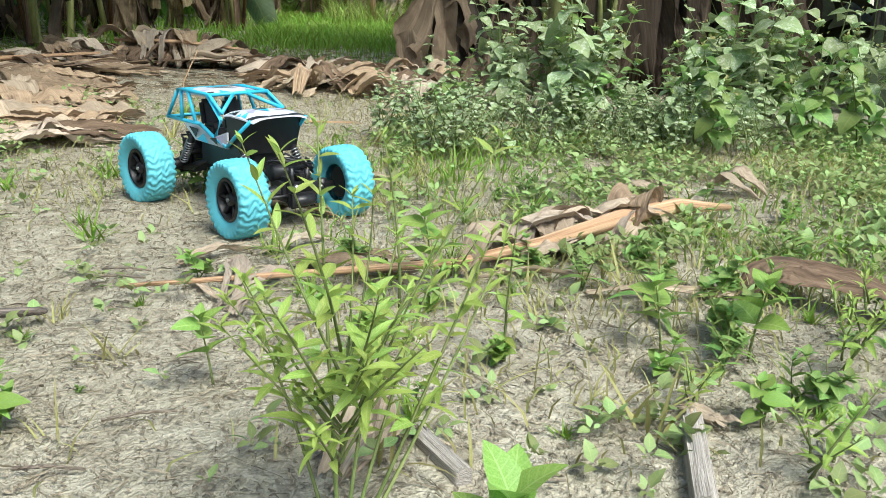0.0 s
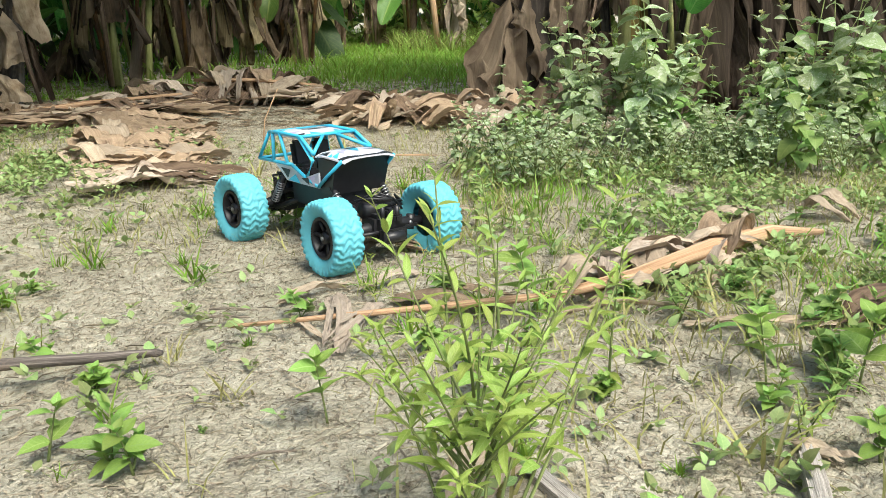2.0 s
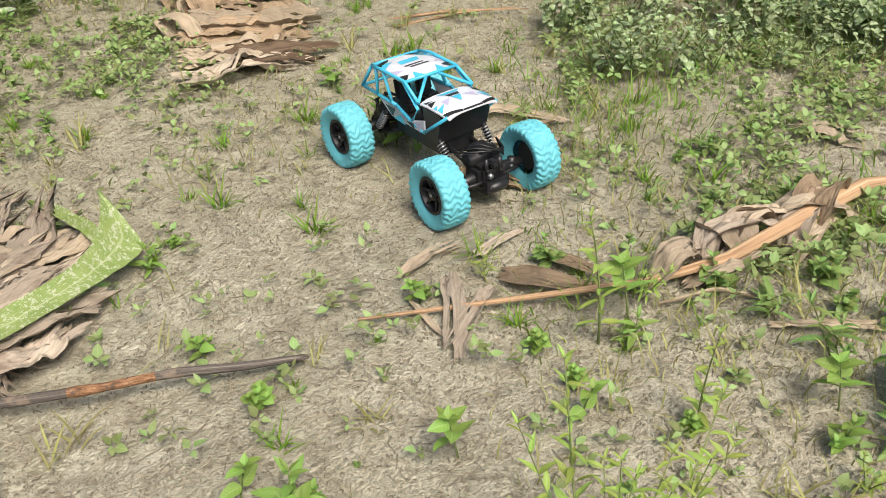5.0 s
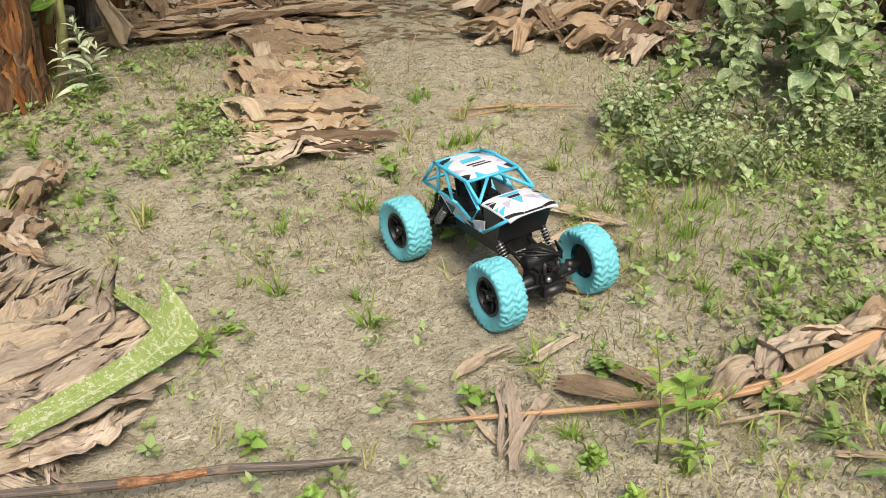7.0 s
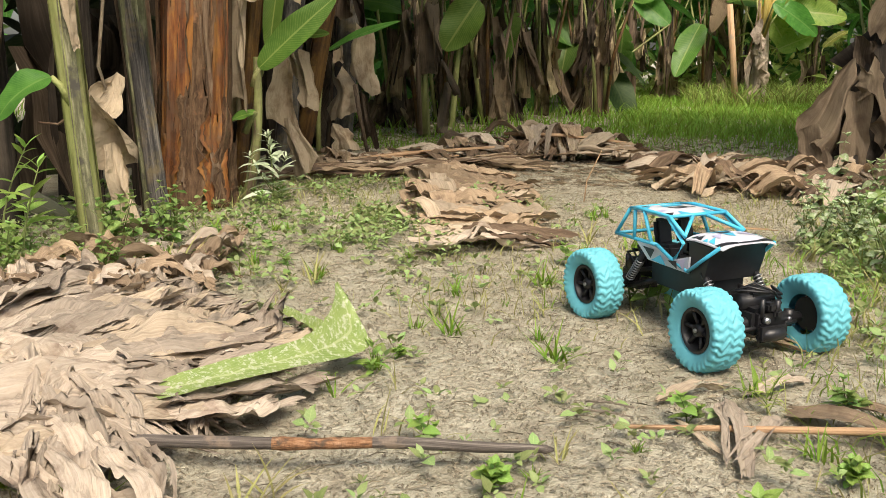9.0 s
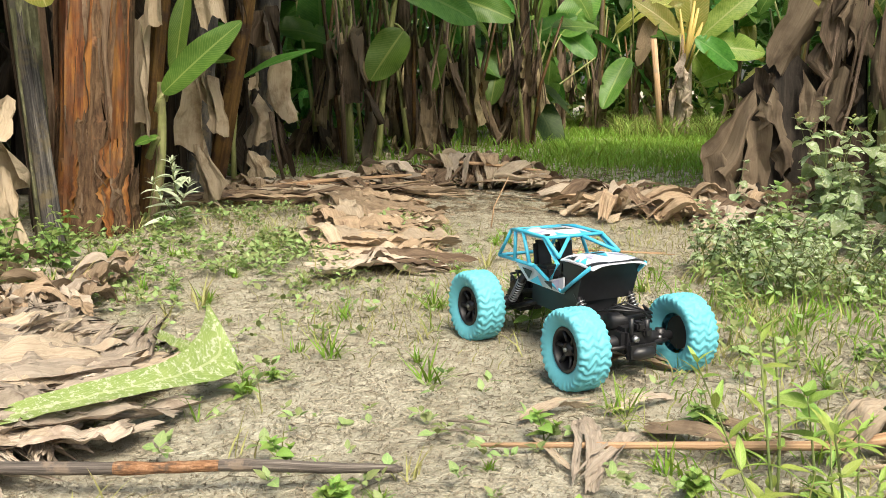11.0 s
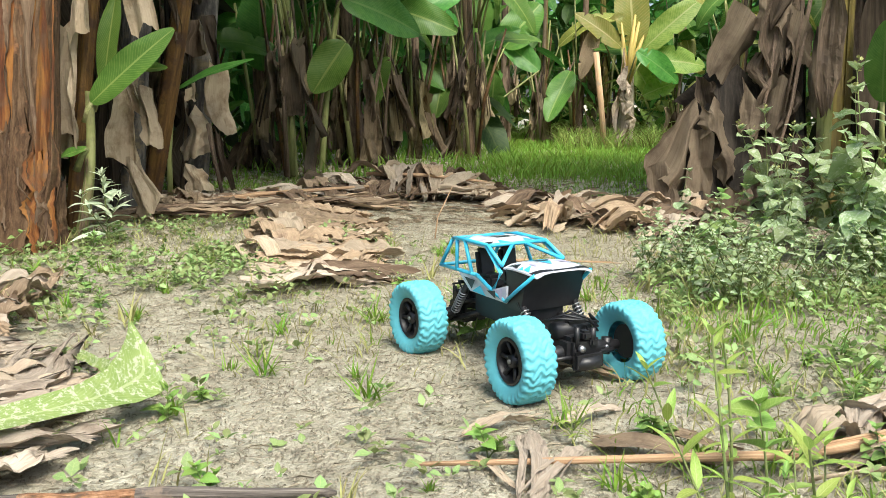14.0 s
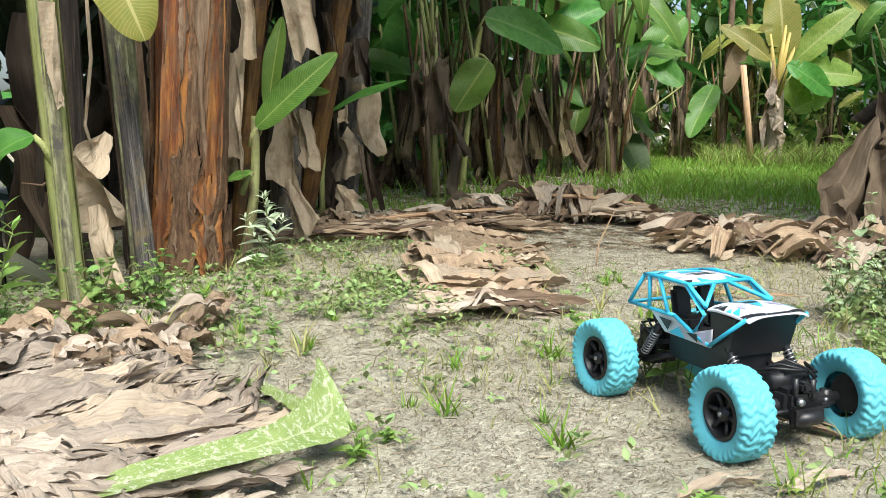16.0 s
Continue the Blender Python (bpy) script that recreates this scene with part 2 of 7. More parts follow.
ORANGE = streaked("orange_sheath", [(0.2, (0.11, 0.036, 0.012)), (0.4, (0.22, 0.085, 0.020)), (0.6, (0.33, 0.16, 0.034)), (0.8, (0.20, 0.088, 0.032))], 2.5, 9, 0.9, 1.1, 0.38, 0.4, blotch=(13, (0.17, 0.075, 0.035), 0.50, 0.66))
PEEL = streaked("peeling_bark", [(0.25, (0.09, 0.057, 0.036)), (0.5, (0.17, 0.115, 0.074)), (0.75, (0.26, 0.185, 0.125))], 5, 16, 0.75, 1.15, 0.9, 0.9, blotch=(21, (0.12, 0.07, 0.045), 0.52, 0.66))
OCHRE = streaked("ochre_sheath", [(0.25, (0.05, 0.026, 0.010)), (0.5, (0.11, 0.058, 0.018)), (0.8, (0.18, 0.11, 0.035))], 6.0, 4, 0.8, 1.2, 0.5, blotch=(16, (0.055, 0.03, 0.018), 0.48, 0.62))
# near-black sheath: the shade inside the clumps is put into this colour
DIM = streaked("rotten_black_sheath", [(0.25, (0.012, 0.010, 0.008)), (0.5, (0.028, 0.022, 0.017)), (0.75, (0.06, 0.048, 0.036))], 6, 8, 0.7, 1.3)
# yellow sheath, made brighter for the sun that falls on it
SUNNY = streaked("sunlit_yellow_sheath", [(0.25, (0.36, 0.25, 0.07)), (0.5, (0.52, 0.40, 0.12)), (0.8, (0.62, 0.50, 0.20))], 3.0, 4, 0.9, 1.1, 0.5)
SHEATH = streaked("brown_sheath", [(0.3, (0.06, 0.042, 0.032)), (0.5, (0.15, 0.105, 0.075)), (0.75, (0.31, 0.235, 0.17))], 5, 11, 0.7, 1.25, blotch=(12, (0.19, 0.135, 0.09), 0.5, 0.66))
BLACKISH = streaked("dark_sheath", [(0.25, (0.022, 0.020, 0.020)), (0.5, (0.065, 0.060, 0.056)), (0.75, (0.20, 0.18, 0.155))], 7, 8, 0.8, 1.2, blotch=(15, (0.15, 0.12, 0.07), 0.50, 0.64))
GREENISH = streaked("green_sheath", [(0.25, (0.13, 0.14, 0.05)), (0.5, (0.23, 0.25, 0.09)), (0.8, (0.33, 0.33, 0.15))], 5, 2.5, 0.8, 1.2, 0.5, blotch=(8, (0.13, 0.10, 0.06), 0.54, 0.70))
YELLOWISH = streaked("yellow_sheath", [(0.25, (0.11, 0.08, 0.03)), (0.5, (0.24, 0.185, 0.05)), (0.8, (0.34, 0.27, 0.10))], 1.0, 6, 0.8, 1.2, 0.5, blotch=(7, (0.14, 0.10, 0.06), 0.55, 0.7))
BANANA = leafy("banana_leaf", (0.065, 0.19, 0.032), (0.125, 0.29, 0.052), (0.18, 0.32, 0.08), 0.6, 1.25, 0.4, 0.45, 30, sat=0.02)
# fresh green of young leaves; also the lit copy of BANANA
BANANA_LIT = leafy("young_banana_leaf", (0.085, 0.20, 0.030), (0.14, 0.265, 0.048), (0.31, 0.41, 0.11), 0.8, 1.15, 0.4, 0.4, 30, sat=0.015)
# banana leaf copy with direct sun put into its bright colour
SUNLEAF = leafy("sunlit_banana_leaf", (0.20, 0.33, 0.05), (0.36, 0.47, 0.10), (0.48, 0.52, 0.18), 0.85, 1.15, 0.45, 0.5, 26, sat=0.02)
YELLOWED = leafy("yellowed_banana_leaf", (0.19, 0.235, 0.04), (0.31, 0.29, 0.06), (0.52, 0.48, 0.18), 0.8, 1.15, 0.5, 0.35, 26)
WILTED = leafy("wilted_green_leaf", (0.18, 0.265, 0.065), (0.27, 0.35, 0.11), (0.40, 0.45, 0.23), 0.9, 1.0, 0.5, 0.12, 34, spots=(130, (0.50, 0.52, 0.38), 0.52))
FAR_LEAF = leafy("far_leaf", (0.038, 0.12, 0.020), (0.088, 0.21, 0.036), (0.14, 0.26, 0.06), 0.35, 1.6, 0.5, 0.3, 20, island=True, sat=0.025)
# leaf colour kept very dark to paint the shade behind the stems
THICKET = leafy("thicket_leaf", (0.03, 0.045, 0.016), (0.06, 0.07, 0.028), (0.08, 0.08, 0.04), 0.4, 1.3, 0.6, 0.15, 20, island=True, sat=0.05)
WEED = leafy("weed_leaf", (0.17, 0.29, 0.055), (0.27, 0.41, 0.095), (0.22, 0.34, 0.11), 0.75, 1.25, 0.5, 0.3, 7, sat=0.02)
FRESH = leafy("fresh_weed_leaf", (0.19, 0.33, 0.06), (0.31, 0.46, 0.11), (0.36, 0.49, 0.17), 0.85, 1.15, 0.5, 0.35, 7, sat=0.015)
MILDEW = leafy("mildewed_weed_leaf", (0.24, 0.335, 0.15), (0.36, 0.46, 0.22), (0.40, 0.48, 0.27), 0.7, 1.25, 0.65, 0.3, 7, island=True, sat=0.02, spots=(90, (0.56, 0.61, 0.47), 0.52))
LEAFLET = leafy("small_weed_leaf", (0.165, 0.285, 0.07), (0.28, 0.405, 0.125), (0.32, 0.44, 0.14), 0.7, 1.2, 0.5, 0.35, 7, island=True, sat=0.025)
COVER = leafy("ground_cover_leaf", (0.20, 0.29, 0.095), (0.34, 0.42, 0.17), (0.36, 0.44, 0.17), 0.55, 1.3, 0.55, 0.3, 5, island=True, sat=0.03)
GRASS = leafy("grass_blade", (0.15, 0.30, 0.03), (0.26, 0.42, 0.055), (0.28, 0.42, 0.09), 0.7, 1.25, 0.5, 0.4, 3, island=True, sat=0.02)
STRAW = leafy("yellowed_grass", (0.28, 0.30, 0.09), (0.42, 0.40, 0.16), (0.45, 0.42, 0.2), 0.7, 1.25, 0.6, 0.3, 3, island=True, sat=0.02)
STEM = streaked("weed_stem", [(0.3, (0.12, 0.17, 0.05)), (0.7, (0.25, 0.28, 0.11))], 4, 3, 0.8, 1.2)
AQUA = plain("aqua_rubber", (0.125, 0.45, 0.53), 0.55, 0.35, 0, 40, 0.1, 0.1)
AQUA_GLOSS = plain("aqua_plastic", (0.06, 0.45, 0.66), 0.35, 0.5, 0, 30, 0.08, 0.02)
BLACK = plain("black_plastic", (0.014, 0.014, 0.016), 0.42, 0.5, 0, 80, 0.3, 0.1)
GREY_METAL = plain("steel", (0.45, 0.45, 0.46), 0.35, 0.5, 0.9, 60, 0.2, 0.05)
WHITE = plain("white_panel", (0.62, 0.63, 0.69), 0.3, 0.5, 0, 25, 0.06, 0.02)
LILAC = plain("lilac_print", (0.45, 0.43, 0.60), 0.3, 0.5, 0, 25, 0.1, 0.02)


# ---- mesh helpers ----
class Soup:
    """Collects vertices, faces and their u, v."""

    def __init__(self):
        self.v, self.f, self.uv, self.n = [], [], [], 0

    def grid(self, pts, wrap=False, skip=None, uv0=(0.0, 0.0), uvs=(1.0, 1.0)):
        """pts: rows x columns x 3; u runs along the rows, v along the columns."""
        a, b = pts.shape[:2]
        self.v.append(pts.reshape(-1, 3))
        i, j = np.meshgrid(np.arange(a - 1), np.arange(b if wrap else b - 1), indexing="ij")
        i, j = i.ravel(), j.ravel()
        if skip is not None:
            keep = ~skip[i, j]
            i, j = i[keep], j[keep]
        j2 = (j + 1) % b
        self.f.append(np.stack([i * b + j, (i + 1) * b + j, (i + 1) * b + j2, i * b + j2], -1) + self.n)
        du, dv = 1 / (a - 1), 1 / (b if wrap else b - 1)
        q = np.stack([np.stack([i * du, j * dv], -1), np.stack([(i + 1) * du, j * dv], -1), np.stack([(i + 1) * du, (j + 1) * dv], -1), np.stack([i * du, (j + 1) * dv], -1)], 1)
        self.uv.append(q * uvs + uv0)
        self.n += a * b
        return self

    def mesh(self, name, mat, smooth=True):
        me = bpy.data.meshes.new(name)
        v, f, uv = np.concatenate(self.v), np.concatenate(self.f), np.concatenate(self.uv).reshape(-1, 2)
        me.from_pydata(v.tolist(), [], f.tolist())
        me.uv_layers.new(name="UVMap").data.foreach_set("uv", uv.astype(np.float32).ravel())
        me.polygons.foreach_set("use_smooth", [smooth] * len(me.polygons))
        me.materials.append(mat)
        return me


def put(name, me, parent=None, m=None, label="", kind=""):
    ob = new(name, me)
    if parent is not None:
        ob.parent = parent
    if m is not None:
        ob.matrix_basis = m
    return tagged(ob, label, kind=kind)


def part(name, bm, mat, parent, label="", smooth=False):
    me = bpy.data.meshes.new(name)
    bm.normal_update()
    bm.to_mesh(me)
    bm.free()
    me.polygons.foreach_set("use_smooth", [smooth] * len(me.polygons))
    me.materials.append(mat)
    return put(name, me, parent, None, label)


def root(name, m, label, category, group=""):
    ob = new(name)
    ob.empty_display_size = 0.05
    ob.matrix_basis = m
    return tagged(ob, label, category, group)


def tube(path, radii, seg=8, soup=None):
    """A round bar along a path."""
    p = np.asarray(path, float)
    r = np.broadcast_to(np.asarray(radii, float), (len(p),))
    d = np.gradient(p, axis=0)
    d /= np.linalg.norm(d, axis=1)[:, None] + 1e-9
    ref = np.array([0, 0, 1.0]) if abs(d[:, 2]).mean() < 0.8 else np.array([1.0, 0, 0])
    s = np.cross(d, ref)
    s /= np.linalg.norm(s, axis=1)[:, None] + 1e-9
    t = np.cross(s, d)
    a = np.linspace(0, 2 * np.pi, seg, endpoint=False)
    ring = p[:, None] + r[:, None, None] * (np.cos(a)[None, :, None] * s[:, None] + np.sin(a)[None, :, None] * t[:, None])
    ring = np.concatenate([p[:1, None].repeat(seg, 1), ring, p[-1:, None].repeat(seg, 1)])
    return (soup or Soup()).grid(ring, wrap=True)


def box(size, at=(0, 0, 0), bevel=0.0, turn=None):
    bm = bmesh.new()
    bmesh.ops.create_cube(bm, size=1)
    bmesh.ops.scale(bm, vec=size, verts=bm.verts)
    if bevel:
        bmesh.ops.bevel(bm, geom=bm.edges[:], offset=bevel, segments=2, affect="EDGES")
    if turn is not None:
        bmesh.ops.transform(bm, matrix=turn, verts=bm.verts)
    bmesh.ops.translate(bm, vec=at, verts=bm.verts)
    return bm


# ---- ground ----
WAVES = [(RNG.uniform(-1, 1, 2) * k, RNG.uniform(0, 6.28), a) for k, a in ((2.2, 0.006), (2.6, 0.006), (5, 0.004), (7, 0.003), (14, 0.002), (18, 0.002), (31, 0.0012), (43, 0.001), (70, 0.0008), (95, 0.0006)) for _ in (0, 1)]


def gz(x, y):
    x, y = np.asarray(x, float), np.asarray(y, float)
    return sum(a * np.sin(w[0] * x + w[1] * y + p) for w, p, a in WAVES)


def spaced(*spans):
    return np.unique(np.concatenate([np.linspace(a, b, n) for a, b, n in spans]))


gx = spaced((-3000, -60, 5), (-60, -6, 12), (-6, -1.4, 40), (-1.4, 1.7, 190), (1.7, 6, 40), (6, 60, 12), (60, 3000, 5))
gy = spaced((-3000, -60, 5), (-60, -3, 10), (-3, 0.3, 25), (0.3, 2.6, 150), (2.6, 6, 80), (6, 14, 40), (14, 60, 10), (60, 3000, 5))
X, Y = np.meshgrid(gx, gy, indexing="ij")
fade = np.clip(1.5 - np.hypot(X, Y - 3) / 12, 0, 1)
ground = put("ground", Soup().grid(np.stack([X, Y, gz(X, Y) * fade], -1)).mesh("ground", SOIL))
tagged(ground, "dry greyish-brown soil with fine crumbs and moss stains", "ground", kind="structure")


# ---- leaf shapes ----
def unit(v):
    v = np.asarray(v, float)
    return v / (np.linalg.norm(v) + 1e-9)


def ribbon(path, width, fold=0.2, pleats=3.0, curl=0.0, twist=0.0, ragged=0.15, seed=0, across=15, along=26, floor=True, point=0.8, soup=None):
    """A long torn strip of leaf along a path, pleated across and ragged at its ends; width and folds in metres."""
    g = np.random.RandomState(seed)
    p = np.asarray(path, float)
    t = np.linspace(0, 1, along)
    k = np.linspace(0, 1, len(p))
    c = np.stack([np.interp(t, k, p[:, i]) for i in range(3)], -1)
    for _ in range(2 if len(p) > 2 else 0):
        c[1:-1] = (c[:-2] + 2 * c[1:-1] + c[2:]) / 4
    d = np.gradient(c, axis=0)
    d /= np.linalg.norm(d, axis=1)[:, None] + 1e-9
    up = np.array([0, 0, 1.0]) if abs(d[:, 2]).mean() < 0.75 else unit((g.uniform(-1, 1), g.uniform(-1, 0.2), 0.1))
    s = np.cross(d, up)
    s /= np.linalg.norm(s, axis=1)[:, None] + 1e-9
    n = np.cross(s, d)
    v = np.linspace(-0.5, 0.5, across)
    a = twist * (t - 0.3)
    s2 = np.cos(a)[:, None] * s + np.sin(a)[:, None] * n
    n2 = np.cos(a)[:, None] * n - np.sin(a)[:, None] * s
    w = width * np.clip(1 - point * np.abs(2 * t - 1) ** 3, 0.12, 1) * (1 + ragged * (g.rand(along) - 0.5) * 0.6)
    if not floor:
        w = width * np.clip(np.minimum(0.45 + 2.2 * t, 2.6 - 2.3 * t), 0.2, 1) * (1 + 0.25 * np.sin(5 * t + g.rand() * 6))
    ph, ph2 = g.uniform(0, 6.28, 2)
    tri = lambda q: 2 / np.pi * np.arcsin(np.sin(q))
    z = fold * (tri(pleats * 6.28 * v[None] + ph + 1.2 * tri(4 * t[:, None] + ph2)) * 0.5 + 0.3 * tri(pleats * 15 * v[None] + 3 * t[:, None] + ph2))
    z = z + fold * 0.22 * tri(5 * t[:, None] + 4 * v[None] + ph2) + curl * (4 * v[None] ** 2) * (0.4 + 0.6 * t[:, None]) + 0.10 * fold * g.normal(size=(along, across)) + 0.14 * fold * tri(13 * t[:, None] + 6 * v[None] + ph) + 0.10 * fold * tri(29 * t[:, None] - 11 * v[None] + ph2)
    lat = v[None] * w[:, None] * (1 - 0.35 * min(1, fold / width * 3))
    pts = c[:, None] + lat[..., None] * s2[:, None] + z[..., None] * n2[:, None]
    end = g.uniform(-1, 1, (2, across)) * ragged * 0.5 * width
    pts[0] += end[0][:, None] * d[0]
    pts[-1] += end[1][:, None] * d[-1]
    if floor:
        low = gz(pts[..., 0], pts[..., 1]) + 0.0025
        pts[..., 2] = np.maximum(pts[..., 2], low + 0.004 * g.rand(along, across))
    size = np.linalg.norm(np.diff(c, axis=0), axis=1).sum()
    return (soup or Soup()).grid(pts, uv0=(g.rand() * 9, g.rand() * 9), uvs=(size * 1.5, width * 5))


def blade(length, width, droop=0.4, fold=0.25, wave=0.0, tip=0.7, along=9, across=5, seed=0, soup=None, m=None, full=0.8, splits=0):
    """A living leaf that grows from its base along +x, its face up."""
    g = np.random.RandomState(seed)
    t = np.linspace(0, 1, along)
    v = np.linspace(-1, 1, across)
    half = width / 2 * np.clip(np.sin(np.pi * np.clip(t, 0, 1) ** tip), 0.02, 1) ** full
    ang = -droop * t * 1.6
    x = np.concatenate([[0], np.cumsum(np.cos(ang[:-1]) / (along - 1))]) * length
    z = np.concatenate([[0], np.cumsum(np.sin(ang[:-1]) / (along - 1))]) * length
    wide = np.ones((along, across))
    for _ in range(splits):
        i, sd = g.randint(3, along - 1), g.choice((-1, 1))
        wide[i, v * sd > 0.2] = g.uniform(0.25, 0.7)
    y = half[:, None] * v[None] * wide
    zz = z[:, None] + np.abs(y) * fold + wave * half[:, None] * np.sin(9 * t[:, None] + 2.5 * v[None] + g.rand() * 6) * np.abs(v[None])
    pts = np.stack([np.broadcast_to(x[:, None], y.shape), y, zz], -1)
    if m is not None:
        r = np.array(m)
        pts = pts @ r[:3, :3].T + r[:3, 3]
    return (soup or Soup()).grid(pts)


def sheath_stem(name, mats, base, top, r0, r1, parent, seed=0, shells=5, core=None, broad=1.0):
    """A banana stem: a core and overlapping sheaths, each a shell of its own."""
    g = np.random.RandomState(seed)
    b, e = np.asarray(base, float), np.asarray(top, float)
    b = b - (0, 0, 0.02)
    t = np.linspace(0, 1, 22)
    L0 = float(min(0.5, np.linalg.norm(e - b)))
    bend = g.uniform(-0.02, 0.02, 2)
    line = b + (e - b) * t[:, None]
    line[:, :2] += bend * np.sin(np.pi * t)[:, None]
    rad = r0 + (r1 - r0) * t ** 0.8 + 0.12 * r0 * np.exp(-t * 14)
    an = np.linspace(0, 2 * np.pi, 37)[None]
    rib = 1 + 0.035 * np.abs(np.sin(2.5 * an + 1.5 * t[:, None] + seed)) + 0.015 * np.sin(9 * an + 4 * t[:, None]) + 0.010 * g.normal(size=(22, 1)) * np.sin(an + seed)
    ring = (rad * 0.91)[:, None] * rib
    put(name, Soup().grid(np.stack([line[:, 0, None] + ring * np.cos(an), line[:, 1, None] + ring * np.sin(an), np.broadcast_to(line[:, 2, None], ring.shape)], -1), uv0=(g.rand() * 5, g.rand() * 5), uvs=(np.linalg.norm(e - b), 1.0)).mesh(name, core or mats[0]), parent)
    for k in range(shells):
        mid, wide = g.uniform(0, 6.28), g.uniform(0.5, 1.6) * broad
        a = mid + np.linspace(-0.5, 0.5, 13) * wide * (1 + 0 * t[:, None]) + 0.25 * np.sin(2 * t + g.rand() * 6)[:, None]
        lift = 1.0 + 0.05 * g.rand() + 0.10 * np.abs(np.linspace(-1, 1, 13))[None] ** 4
        hi = g.uniform(0.55, 1.0)
        rr = rad[:, None] * lift * (1 + 0.012 * g.normal(size=(22, 13)))
        tt = t * hi
        cl = np.stack([np.interp(tt, t, line[:, i]) for i in range(3)], -1)
        pts = np.stack([cl[:, 0, None] + rr * np.cos(a), cl[:, 1, None] + rr * np.sin(a), np.broadcast_to(cl[:, 2, None], rr.shape) + (0.12 * L0 * (g.rand(13) - 0.6) * (t[:, None] > 0.9))], -1)
        L = np.linalg.norm(e - b)
        put("sheath", Soup().grid(pts, uv0=(g.rand() * 7, g.rand() * 7), uvs=(L * hi, wide * 0.5)).mesh("sheath", mats[k % len(mats)]), parent)


def bark_strip(parent, base, top, r0, r1, a0, a1, t0, t1, mat, seed, lift=1.03, peel=0.06, name="sheath"):
    """One weathered strip of sheath up a stem, from angle a0 to a1 in degrees, with torn sides that stand off."""
    g = np.random.RandomState(seed)
    b, e = np.asarray(base, float), np.asarray(top, float)
    n, m = 44, 15
    t = np.linspace(t0, t1, n)
    walk_ = lambda k: np.interp(np.linspace(0, 1, n), np.linspace(0, 1, k), g.normal(size=k))
    lo, hi = radians(a0) + 0.07 * walk_(9) + 0.02 * g.normal(size=n), radians(a1) + 0.07 * walk_(9) + 0.02 * g.normal(size=n)
    v = np.linspace(0, 1, m)[None]
    a = lo[:, None] * (1 - v) + hi[:, None] * v
    r = (r0 + (r1 - r0) * t + 0.14 * r0 * np.exp(-t * 12))[:, None] * (lift + peel * g.uniform(0.2, 1) * np.clip(1 - 4 * v, 0, 1) + peel * g.uniform(0.2, 1) * np.clip(4 * v - 3, 0, 1) + 0.012 * np.sin(v * g.uniform(9, 20) + walk_(6)[:, None]) + 0.02 * walk_(7)[:, None] * (v - 0.5) + 0.004 * g.normal(size=(n, m)))
    z = b[2] + (e[2] - b[2]) * t[:, None] + 0 * v
    z[-1] += 0.03 * g.normal(size=m)
    z[0] = np.maximum(z[0] + 0.015 * g.normal(size=m), 0.0)
    cx, cy = b[0] + (e[0] - b[0]) * t, b[1] + (e[1] - b[1]) * t
    pts = np.stack([cx[:, None] + r * np.cos(a), cy[:, None] + r * np.sin(a), z], -1)
    put(name, Soup().grid(pts, uv0=(g.rand() * 7, g.rand() * 7), uvs=((e[2] - b[2]) * (t1 - t0), radians(abs(a1 - a0)) * 0.5)).mesh(name, mat), parent)


def leaf_on_stalk(base, mid, tip, width, mat, parent, seed=0, droop=None, face=None, stalk=True, name="leaf", splits=0):
    """A banana leaf blade from mid to tip on a stalk from base to mid."""
    b, m0, e = (np.asarray(q, float) for q in (base, mid, tip))
    if stalk:
        put("leaf_stalk", tube([b, (b + m0) / 2 + (0, 0, 0.01), m0], [0.010, 0.008, 0.006], 6).mesh("leaf_stalk", GREENISH), parent)
    L = float(np.linalg.norm(e - m0))
    xd = unit(e - m0)
    f = np.asarray(face if face is not None else (0.1, -0.6, 0.8), float)
    yd = unit(np.cross(f, xd))
    zd = np.cross(xd, yd)
    M = np.eye(4)
    M[:3, 0], M[:3, 1], M[:3, 2], M[:3, 3] = xd, yd, zd, m0
    dr = 0.25 if droop is None else droop
    put(name, blade(L * (1 + 0.1 * dr), width, dr, 0.22, 0.14, 0.85, 34, 9, seed, m=M, full=0.5, splits=splits).mesh(name, mat), parent)


